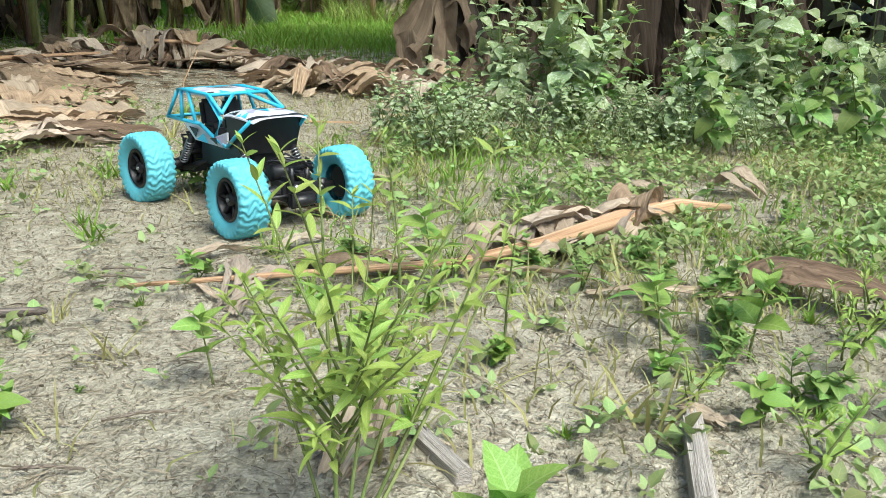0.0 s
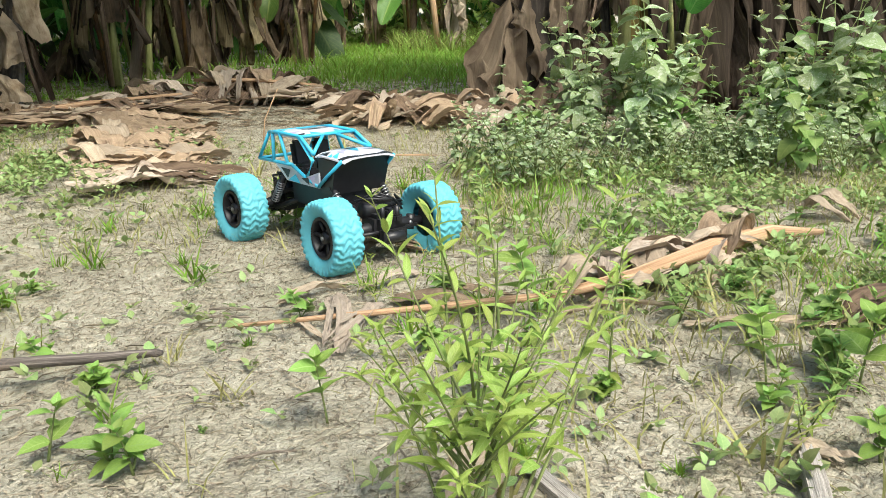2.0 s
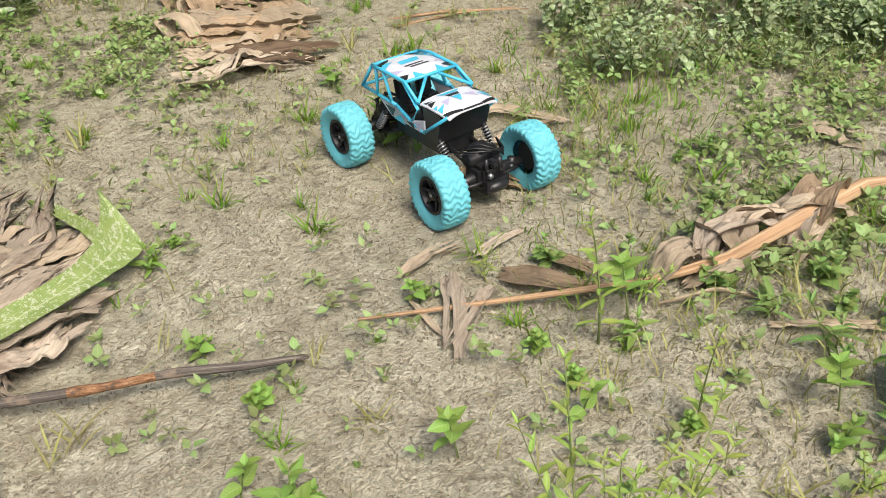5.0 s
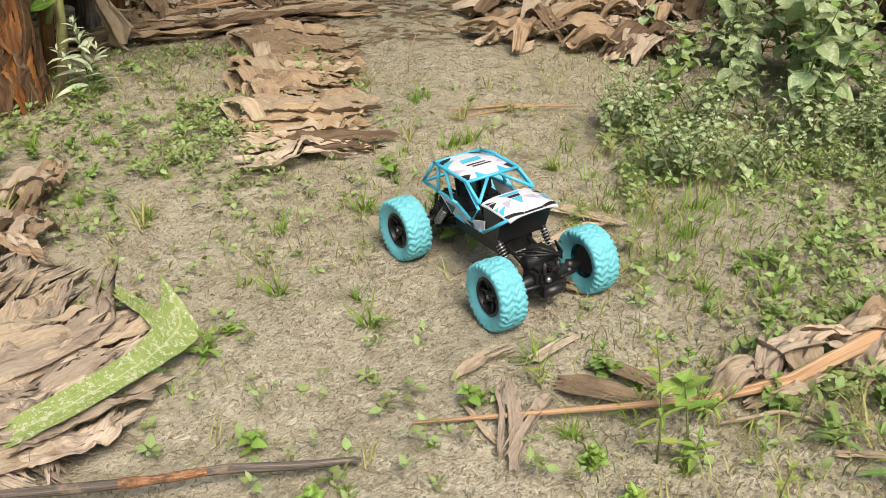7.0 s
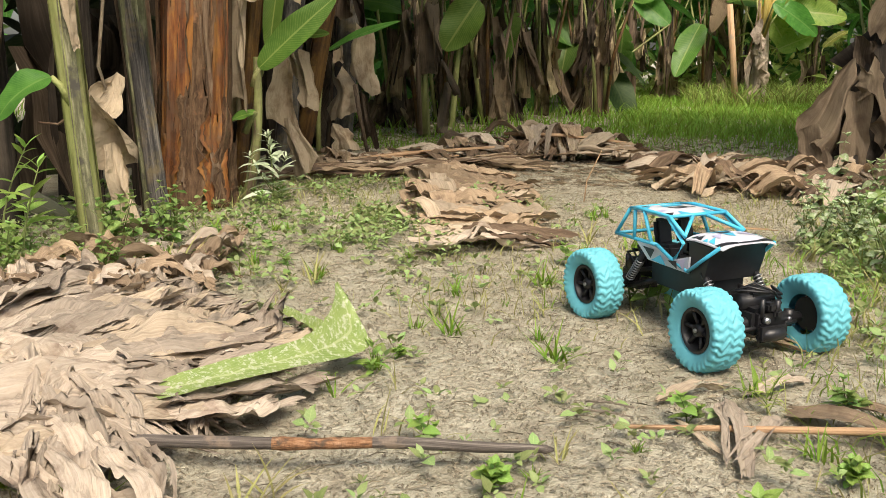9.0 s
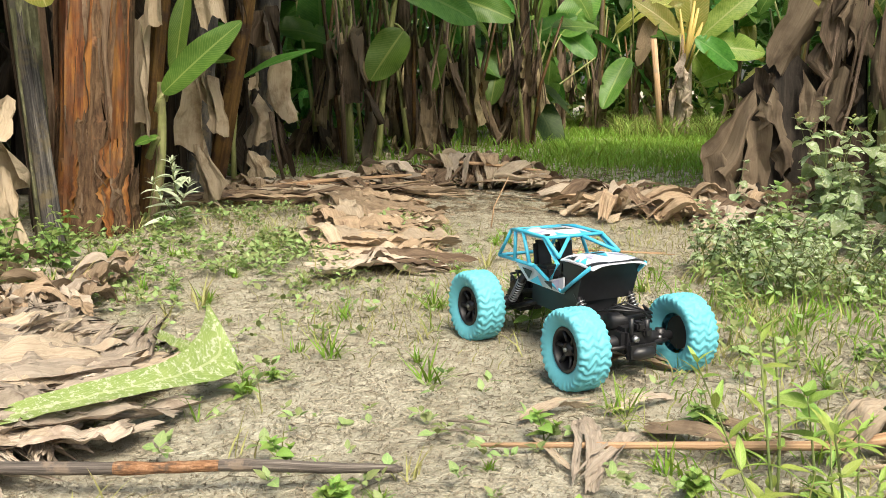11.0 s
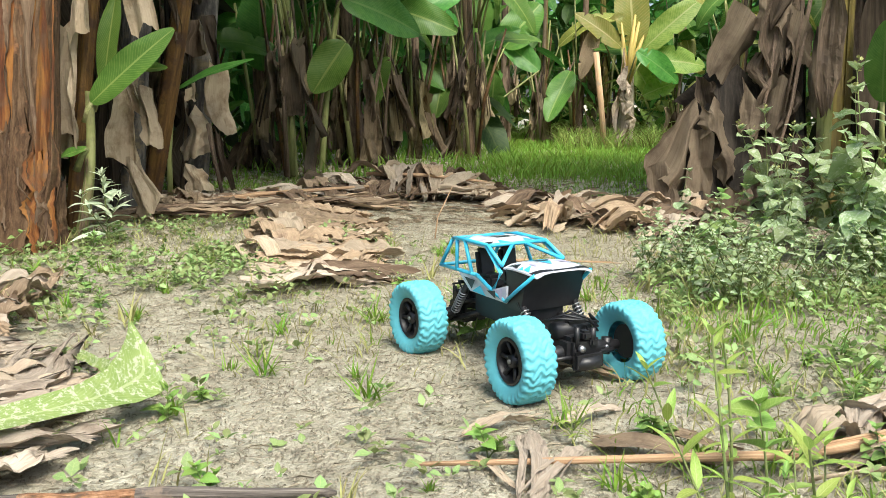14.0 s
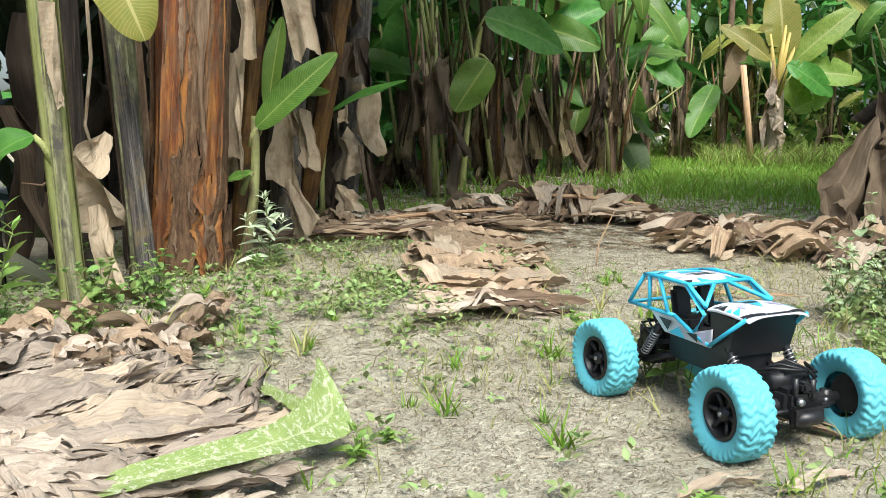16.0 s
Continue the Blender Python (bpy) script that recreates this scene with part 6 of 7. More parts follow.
drape(b, 2.94, (0.853, 0.714), (0.942, 0.714), (0.835, 0.605), (0.924, 0.587), SKIRT, 413, 0.012, 0.7, crisp=True)
drape(b, 2.93, (1.022, 0.605), (1.075, 0.641), (1.013, 0.352), (1.075, 0.298), SKIRT, 414, 0.012, 0.7, crisp=True)
drape(b, 2.90, (0.533, 0.189), (0.604, 0.171), (0.506, 0.03), (0.613, 0.019), SKIRT, 415, 0.012, 0.7, crisp=True)
# dark sheet added behind the skirt to stand in for shade in its gaps
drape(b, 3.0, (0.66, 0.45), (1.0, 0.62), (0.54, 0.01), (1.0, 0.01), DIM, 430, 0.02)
# unseen crown, added to shade the ridge and the soil behind it
shade_crown(b, 0.86, 3.1, 1.85, 3, 3600)
for a, e in (((0.93, 2.97, 0.85), (0.80, 2.88, 0.02)), ((1.0, 2.95, 0.7), (0.86, 2.86, 0.02)), ((0.97, 2.95, 0.9), (0.93, 2.9, 0.35))):
    put("dry_stalk", tube([a, ((a[0] + e[0]) / 2 + 0.02, (a[1] + e[1]) / 2, (a[2] + e[2]) / 2), e], [0.007, 0.006, 0.004], 7).mesh("dry_stalk", SHEATH), b)
b = banana("yellow-green banana stem with brown sheaths")
sheath_stem("stem", (YELLOWISH, SHEATH, GREENISH), (1.10, 2.92, 0), (1.07, 2.95, 1.8), 0.045, 0.045, b, 31, 4, YELLOWISH)
shade_crown(b, 1.17, 2.75, 1.75, 2, 3100)
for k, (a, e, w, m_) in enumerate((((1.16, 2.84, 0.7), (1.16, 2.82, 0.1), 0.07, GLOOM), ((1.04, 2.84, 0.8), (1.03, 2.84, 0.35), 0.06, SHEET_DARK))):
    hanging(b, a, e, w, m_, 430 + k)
leaf_on_stalk((1.16, 2.7, 0.15), (1.11, 2.6, 0.38), (1.07, 2.52, 0.58), 0.09, BANANA, b, 33, 0.15, (-0.5, -0.8, 0.2))
leaf_on_stalk((1.18, 2.7, 0.12), (1.17, 2.6, 0.34), (1.26, 2.52, 0.56), 0.10, BANANA, b, 34, 0.2, (-0.5, -0.8, 0.2))
b = banana("dark brown banana stem hung with dead leaves")
sheath_stem("stem", (SHEATH, BLACKISH, SHEATH), (1.38, 2.84, 0), (1.40, 2.9, 1.8), 0.07, 0.065, b, 32, 5, SHEATH)
shade_crown(b, 1.50, 2.7, 1.75, 3, 3200)
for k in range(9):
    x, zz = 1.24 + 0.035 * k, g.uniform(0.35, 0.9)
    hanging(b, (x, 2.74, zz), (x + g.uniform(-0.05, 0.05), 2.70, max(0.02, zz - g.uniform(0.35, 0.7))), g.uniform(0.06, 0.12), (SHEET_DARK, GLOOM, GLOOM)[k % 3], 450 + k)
for k, (x, y, r, mm) in enumerate(((1.62, 2.75, 0.05, GREENISH), (1.85, 2.9, 0.08, SHEATH), (2.1, 2.6, 0.08, BLACKISH), (1.7, 3.3, 0.09, BLACKISH), (2.4, 2.9, 0.09, SHEATH), (1.3, 3.6, 0.08, SHEATH), (2.05, 3.6, 0.09, SHEATH))):
    b = banana("shaded brown banana stem inside a dense clump", "shaded banana stems")
    sheath_stem("stem", (mm, SHEATH), (x, y, 0), (x + g.uniform(-0.08, 0.08), y + 0.05, 2.2), r * 0.8, r * 0.7, b, 500 + k, 3, mm)
    shade_crown(b, x, y + 0.05, 2.2, 2, 950 + k)
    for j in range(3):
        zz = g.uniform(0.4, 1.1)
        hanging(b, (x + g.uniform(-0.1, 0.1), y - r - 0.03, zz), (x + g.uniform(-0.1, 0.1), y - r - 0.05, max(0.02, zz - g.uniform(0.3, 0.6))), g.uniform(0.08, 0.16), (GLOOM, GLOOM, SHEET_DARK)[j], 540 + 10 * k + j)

# the row at the back
BACK = [(-1.36, 4.83, 0.07, SHEATH), (-1.11, 4.5, 0.022, GREENISH), (-1.22, 5.3, 0.03, SHEATH), (-0.91, 5.22, 0.075, SHEATH), (-0.84, 5.58, 0.035, GREENISH), (-0.70, 6.0, 0.04, SHEATH), (-0.30, 6.09, 0.065, DRY_DARK),
        (-0.57, 7.0, 0.04, GREENISH), (0.14, 8.3, 0.045, DRY), (0.455, 8.2, 0.06, DRY_DARK), (0.75, 8.6, 0.06, YELLOWISH), (-1.7, 4.4, 0.07, SHEATH), (-1.9, 5.2, 0.08, SHEATH), (-1.15, 5.8, 0.06, SHEATH), (-0.5, 6.8, 0.06, GREENISH), (1.5, 6.6, 0.07, SHEATH), (1.35, 8.4, 0.06, GREENISH), (2.0, 7.6, 0.08, SHEATH), (2.3, 6.0, 0.08, SHEATH), (-2.4, 4.8, 0.09, SHEATH), (-2.3, 6.2, 0.08, SHEATH), (1.9, 5.0, 0.08, SHEATH), (-0.2, 8.2, 0.07, SHEATH), (-1.6, 7.0, 0.08, SHEATH), (2.7, 8.2, 0.08, GREENISH)]
for k, (x, y, r, mm) in enumerate(BACK):
    # lit plants: sun is put into brighter leaf and sheet colours
    lit = k in (8, 9, 10, 15, 16, 17, 24)
    b = banana("banana plant with brown sheaths and broad green leaves" if not lit else "sunlit banana plant with yellowish leaves", "background banana plants")
    top = (x + g.uniform(-0.12, 0.12), y + 0.05, g.uniform(1.5, 2.1))
    r *= 0.75
    sheath_stem("stem", (mm, SHEATH if not lit else YELLOWISH), (x, y, 0), top, r, r * 0.55, b, 600 + k, 3, mm)
    for j in range((13 if k in (0, 5, 6) else 8) if k < 15 else 4):
        zz = g.uniform(0.10, 0.75)
        dx = g.uniform(-0.12, 0.12)
        L, hw, ln = g.uniform(0.15, 0.42), g.uniform(0.02, 0.055), g.uniform(-0.06, 0.06)
        drape(b, y - r - 0.02 - 0.06 * g.rand(), (x + dx - hw * 0.5, zz), (x + dx + hw * 0.5, zz + g.uniform(-0.03, 0.03)), (x + dx * 1.3 - hw + ln, max(0.01, zz - L)), (x + dx * 1.3 + hw + ln, max(0.01, zz - L + g.uniform(-0.08, 0.08))), (DEAD, DEAD, GLOOM, SKIRT, DEAD)[g.randint(5)] if not lit else (SHEET, DEAD)[j % 2], 700 + 20 * k + j, 0.03, 1.2)
        if g.rand() < 0.8:
            put("dry_stalk", tube([(x + dx * 0.2, y, zz + 0.2), (x + dx, y - 0.05, zz), (x + dx * 1.8, y - 0.08, max(0.01, zz - 0.35))], [0.008, 0.006, 0.004], 6).mesh("dry_stalk", (DEAD, GLOOM, SKIRT)[g.randint(3)]), b)
    if x < -1.0:
        shade_crown(b, top[0], top[1], top[2] + 0.2, 3, 1000 + k)
    q = np.random.RandomState(4000 + k)
    for j in range(4 if k < 15 else 2):
        an, lean_ = q.uniform(0, 6.28), q.uniform(0.05, 0.28)
        put("side_stalk", tube([(x + 0.03 * math.cos(an), y - 0.06 + 0.03 * math.sin(an), 0), (x + lean_ * 0.35 * math.cos(an), y - 0.06 + 0.05 * math.sin(an), q.uniform(0.3, 0.5)), (x + lean_ * math.cos(an), y + 0.1 * math.sin(an), q.uniform(0.8, 1.2))], [q.uniform(0.010, 0.022), 0.012, 0.007], 7).mesh("side_stalk", (GREENISH, SHEATH, OCHRE, GREENISH)[j]), b)
    for j in range(8):
        an = g.uniform(0, 6.28)
        cx, cy = math.cos(an), math.sin(an)
        low = g.rand() < 0.15
        h0 = g.uniform(0.2, 0.6) if low else g.uniform(0.65, 1.4)
        L = g.uniform(0.18, 0.32) if low else g.uniform(0.3, 0.7)
        out = g.uniform(0.05, 0.2)
        hang = g.uniform(-0.6, 1.0)
        mid = (x + out * cx, y + out * cy, h0)
        tip_ = (mid[0] + L * 0.7 * cx, mid[1] + L * 0.7 * cy, h0 + hang * L)
        foot, broad = max(0.02, h0 - g.uniform(0.3, 0.8)), L * g.uniform(0.26, 0.4)
        # lit leaf colour grows likelier to the right, in place of sun
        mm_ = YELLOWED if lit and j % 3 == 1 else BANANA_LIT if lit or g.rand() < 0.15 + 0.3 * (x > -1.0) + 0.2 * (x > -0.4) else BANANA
        bow, rips = g.uniform(0.1, 0.9), g.randint(0, 6)
        if k < 4 and h0 < 1.0 and (mid[0] + 1.0) ** 2 + (h0 - 0.6) ** 2 < 0.2 and cy < 0.3:
            continue
        if -0.7 < mid[0] < 0.4 and min(h0, tip_[2]) < 0.75 and mid[1] < 6.6:
            continue
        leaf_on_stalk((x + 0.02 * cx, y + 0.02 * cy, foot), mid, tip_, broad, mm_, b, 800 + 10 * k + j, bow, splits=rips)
# pale yellow plant; its sheath and leaf colours are also brightened for sun
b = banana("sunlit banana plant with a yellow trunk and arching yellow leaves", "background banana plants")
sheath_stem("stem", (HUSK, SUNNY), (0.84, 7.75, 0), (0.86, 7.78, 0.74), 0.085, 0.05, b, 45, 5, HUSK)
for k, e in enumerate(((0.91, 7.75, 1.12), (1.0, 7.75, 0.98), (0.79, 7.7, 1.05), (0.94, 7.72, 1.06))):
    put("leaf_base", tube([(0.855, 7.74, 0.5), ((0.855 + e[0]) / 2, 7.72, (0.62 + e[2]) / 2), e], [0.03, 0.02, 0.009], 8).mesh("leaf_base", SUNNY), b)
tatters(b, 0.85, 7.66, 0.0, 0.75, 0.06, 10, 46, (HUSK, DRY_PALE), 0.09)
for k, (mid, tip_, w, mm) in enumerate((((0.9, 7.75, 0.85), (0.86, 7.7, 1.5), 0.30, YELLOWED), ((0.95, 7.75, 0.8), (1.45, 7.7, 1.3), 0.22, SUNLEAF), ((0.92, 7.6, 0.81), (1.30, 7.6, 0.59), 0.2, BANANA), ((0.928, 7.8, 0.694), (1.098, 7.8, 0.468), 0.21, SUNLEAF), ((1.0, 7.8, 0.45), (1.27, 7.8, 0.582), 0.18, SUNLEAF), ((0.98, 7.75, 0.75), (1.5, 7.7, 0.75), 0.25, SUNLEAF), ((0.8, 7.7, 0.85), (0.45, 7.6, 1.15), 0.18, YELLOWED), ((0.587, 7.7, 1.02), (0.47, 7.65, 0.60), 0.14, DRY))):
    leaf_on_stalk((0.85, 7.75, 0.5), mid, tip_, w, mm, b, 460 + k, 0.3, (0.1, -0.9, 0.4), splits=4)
b = banana("young banana plant with an oval bright green leaf", "background banana plants")
sheath_stem("stem", (GREENISH,), (-1.08, 4.95, 0), (-0.98, 4.98, 0.9), 0.02, 0.015, b, 41, 2, GREENISH)
leaf_on_stalk((-1.0, 4.97, 0.75), (-0.93, 4.95, 0.71), (-1.10, 4.85, 0.44), 0.22, BANANA_LIT, b, 42, 0.1, (0.1, -1, 0.2))
leaf_on_stalk((-1.0, 4.97, 0.85), (-0.95, 4.95, 0.95), (-0.50, 5.1, 0.82), 0.24, BANANA, b, 43, 0.3, (0.1, -0.9, 0.5))
leaf_on_stalk((-1.30, 4.9, 0.3), (-1.361, 4.8, 0.55), (-1.367, 4.75, 1.02), 0.25, BANANA, b, 47, 0.1, (0.1, -1, 0.2))
b = banana("banana plant with broad arching bright green leaves", "background banana plants")
sheath_stem("stem", (GREENISH,), (-0.80, 5.6, 0), (-0.80, 5.6, 0.8), 0.025, 0.02, b, 48, 2, GREENISH)
for k, (mid, tip_, w, mm) in enumerate((((-0.761, 5.6, 0.956), (-0.375, 5.55, 0.85), 0.21, BANANA_LIT), ((-0.909, 5.6, 0.79), (-0.797, 5.6, 1.0), 0.16, BANANA_LIT), ((-0.72, 5.62, 0.9), (-0.35, 5.7, 1.12), 0.2, BANANA))):
    leaf_on_stalk((-0.80, 5.6, 0.45), mid, tip_, w, mm, b, 480 + k, 0.3, (0.1, -0.95, 0.35), splits=2)
b = banana("banana plant with broad arching bright green leaves", "background banana plants")
sheath_stem("stem", (GREENISH, SHEATH), (-0.42, 6.6, 0), (-0.40, 6.6, 0.7), 0.03, 0.022, b, 49, 2, GREENISH)
for k, (mid, tip_, w, mm) in enumerate((((-0.407, 6.3, 0.712), (-0.02, 6.3, 0.915), 0.16, BANANA), ((-0.22, 6.6, 0.296), (-0.195, 6.55, 0.589), 0.18, BANANA_LIT), ((-0.148, 7.0, 0.807), (0.112, 7.0, 1.151), 0.29, BANANA_LIT), ((0.123, 7.0, 0.632), (-0.179, 7.0, 0.894), 0.19, BANANA), ((-0.35, 6.6, 0.8), (-0.30, 6.6, 1.2), 0.22, BANANA_LIT))):
    leaf_on_stalk((-0.40, 6.6, 0.2), mid, tip_, w, mm, b, 490 + k, 0.25, (0.1, -0.95, 0.35), splits=2)
tagged(put("bamboo_pole", tube([(0.68, 7.5, -0.05), (0.63, 7.5, 0.4), (0.58, 7.5, 0.8)], [0.027, 0.026, 0.025], 10).mesh("bamboo_pole", STALK)), "pale tan pole standing in grass", "pole")


# ---- far woods ----
def scatter_blades(name, spots, mat, label, category, lab_kind="stuff"):
    s = Soup()
    for m4, L, w, dr, fo, al, ac, sd in spots:
        blade(L, w, dr, fo, 0.08, 0.7, al, ac, sd, s, m4)
    return tagged(put(name, s.mesh(name, mat)), label, category, kind=lab_kind)


def frame_at(p, heading, pitch, roll=0.0):
    return Matrix.Translation(p) @ Euler((roll, -pitch, heading)).to_matrix().to_4x4()


spots = []
for k in range(4200):
    y = g.uniform(6.6, 13)
    x = g.uniform(-0.65, 0.55) * y + g.uniform(-0.5, 0.8)
    z = g.uniform(0.15, 3.2)
    if -0.4 < x < 2.1 and y < 8.8:
        continue
    if z > 0.7 and abs(x / y + 0.17) < 0.03 and g.rand() < 0.9:
        continue
    L = g.uniform(0.25, 0.9)
    spots.append((frame_at((x, y, z), g.uniform(0, 6.28), g.uniform(-1.2, 0.9), g.uniform(-0.8, 0.8)), L, L * g.uniform(0.22, 0.4), g.uniform(0, 0.9), 0.2, 7, 4, k))
for k in range(2600):
    if k < 1500:
        y = g.uniform(8.8, 12)
        x = g.uniform(-0.75, 0.65) * y
        z = g.uniform(0.0, 1.1)
    else:
        break
    L = g.uniform(0.2, 0.6)
    spots.append((frame_at((x, y, z), g.uniform(0, 6.28), g.uniform(-1.2, 1.2), g.uniform(-0.8, 0.8)), L, L * g.uniform(0.22, 0.45), g.uniform(0, 0.9), 0.2, 6, 4, k))
spots = [q for q in spots if not (q[0][0][3] > -0.3 and q[0][0][3] < 0.36 * q[0][1][3] and q[0][1][3] < 10.8)]
scatter_blades("far_banana_foliage", spots, FAR_LEAF, "dense dark green banana leaves far behind the clearing", "foliage")
# low herbs take SUNLIT, sun in the colour; higher leaves stay darker
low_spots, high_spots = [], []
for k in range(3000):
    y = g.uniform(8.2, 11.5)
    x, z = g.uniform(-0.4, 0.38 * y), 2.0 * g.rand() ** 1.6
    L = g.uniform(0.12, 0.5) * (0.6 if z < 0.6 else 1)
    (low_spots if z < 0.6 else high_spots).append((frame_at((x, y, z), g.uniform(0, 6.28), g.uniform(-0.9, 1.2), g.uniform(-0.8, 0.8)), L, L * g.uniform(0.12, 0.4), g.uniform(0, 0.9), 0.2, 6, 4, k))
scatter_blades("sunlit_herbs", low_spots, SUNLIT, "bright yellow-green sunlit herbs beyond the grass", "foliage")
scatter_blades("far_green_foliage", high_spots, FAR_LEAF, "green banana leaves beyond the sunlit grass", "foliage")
# leaf mass added to close the gaps, shade put into its colour
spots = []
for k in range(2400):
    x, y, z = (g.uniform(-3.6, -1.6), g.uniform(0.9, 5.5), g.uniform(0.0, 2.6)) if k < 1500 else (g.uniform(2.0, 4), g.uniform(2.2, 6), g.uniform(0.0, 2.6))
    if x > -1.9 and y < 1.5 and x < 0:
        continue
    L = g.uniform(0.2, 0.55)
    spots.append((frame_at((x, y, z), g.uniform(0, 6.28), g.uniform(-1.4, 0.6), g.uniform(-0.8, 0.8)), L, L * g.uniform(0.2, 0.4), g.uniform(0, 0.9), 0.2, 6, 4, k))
scatter_blades("shaded_thicket", spots, THICKET, "thicket of dead and green leaves behind the stems, coloured dark for shade", "foliage")
spots = []
for k in range(900):
    a = g.uniform(0, 6.28)
    d = g.uniform(13, 30)
    L = g.uniform(1.2, 3.0)
    spots.append((frame_at((d * math.cos(a), d * math.sin(a), g.uniform(0.2, 6)), g.uniform(0, 6.28), g.uniform(-1.2, 0.9), g.uniform(-0.8, 0.8)), L, L * 0.4, 0.5, 0.2, 5, 3, k))
scatter_blades("surrounding_woods", spots, FAR_LEAF, "dark green woods round the clearing", "woods")

# ---- grass ----
def grass(name, region, n, h, mat, label, lean=0.5, seed=0, width=0.006, keep=None):
    q = np.random.RandomState(seed)
    x, y = q.uniform(region[0], region[1], n), q.uniform(region[2], region[3], n)
    if keep is not None:
        ok = keep(x, y, q)
        x, y = x[ok], y[ok]
    n = len(x)
    an = q.uniform(0, 6.28, n)
    hh = h * q.uniform(0.4, 1.2, n)
    t = np.array([0, 0.45, 0.8, 1.0])
    out = hh[:, None] * lean * q.uniform(0.2, 1.2, n)[:, None] * t**2
    c = np.stack([x[:, None] + out * np.cos(an)[:, None], y[:, None] + out * np.sin(an)[:, None], gz(x, y)[:, None] - 0.004 + hh[:, None] * t * (1 - 0.25 * t)], -1)
    w = width * np.array([0.8, 1.0, 0.6, 0.08]) * q.uniform(0.6, 1.2, n)[:, None]
    sd = q.uniform(0, 6.28, n)
    side = np.stack([np.cos(sd), np.sin(sd), 0 * sd], -1)[:, None] * w[..., None]
    v = np.stack([c - side, c + side], 2).reshape(-1, 3)
    base = np.arange(n)[:, None] * 8
    f = np.concatenate([np.stack([base + 2 * i, base + 2 * i + 1, base + 2 * i + 3, base + 2 * i + 2], -1).reshape(-1, 4) for i in range(3)])
    s = Soup()
    s.v, s.f, s.n = [v], [f], len(v)
    uv = np.array([[0, 0.2], [0, 0.8], [1, 0.8], [1, 0.2]])
    s.uv = [np.broadcast_to(uv, (len(f), 4, 2))]
    return tagged(put(name, s.mesh(name, mat)), label, "grass", kind="stuff")


grass("back_grass", (-0.6, 3.2, 4.0, 10.5), 45000, 0.085, GRASS, "lush bright green grass behind the clearing", 0.7, 1, 0.003, lambda x, y, q: ((x > -0.15) & (y > 4.2 + 0.4 * np.abs(x - 0.5))) | (q.rand(len(x)) < 0.22))
grass("path_grass", (-1.9, 1.3, 3.55, 4.9), 8000, 0.035, GRASS, "short thin grass on the shaded soil", 0.8, 12, 0.002)
# sun on this grass comes from the SUNLIT colour
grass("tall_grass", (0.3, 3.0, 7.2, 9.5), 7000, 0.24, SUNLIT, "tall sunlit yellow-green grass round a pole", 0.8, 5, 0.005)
grass("shade_grass", (-5.0, 5.0, 4.4, 14), 16000, 0.12, GRASS, "short sparse grass under the banana plants", 0.6, 2, 0.005)
grass("dry_side_grass", (0.28, 1.6, 0.75, 2.0), 6000, 0.05, STRAW, "thin yellowish grass among the weeds", 0.8, 9, 0.0012, lambda x, y, q: np.sin(6 * x + 3) * np.sin(7 * y + 1) + q.rand(len(x)) > 0.6)
grass("side_grass", (0.28, 1.6, 0.8, 2.0), 4600, 0.055, GRASS, "thin green grass among the weeds", 0.8, 8, 0.0013, lambda x, y, q: np.sin(7 * x + 1) * np.sin(6 * y + 2) + q.rand(len(x)) > 0.6)
grass("fine_grass", (-1.1, 1.6, 0.45, 2.6), 13000, 0.045, STRAW, "sparse fine yellowish grass on bare soil", 0.9, 3, 0.0012, lambda x, y, q: np.sin(5 * x + 2) * np.sin(4.3 * y + 1) + q.rand(len(x)) > 0.8)


# ---- weeds ----
LEAVES = {}


def leaf_mesh(mat, kind):
    if (mat.name, kind) not in LEAVES:
        L, w, dr, fo, tip = {"ovate": (1, 0.62, 0.35, 0.25, 0.62), "lance": (1, 0.26, 0.3, 0.3, 0.75), "round": (1, 0.8, 0.3, 0.2, 0.7)}[kind]
        LEAVES[mat.name, kind] = blade(L, w, dr, fo, 0.06, tip, 7, 5, len(LEAVES)).mesh("weed_leaf_" + kind, mat)
    return LEAVES[mat.name, kind]


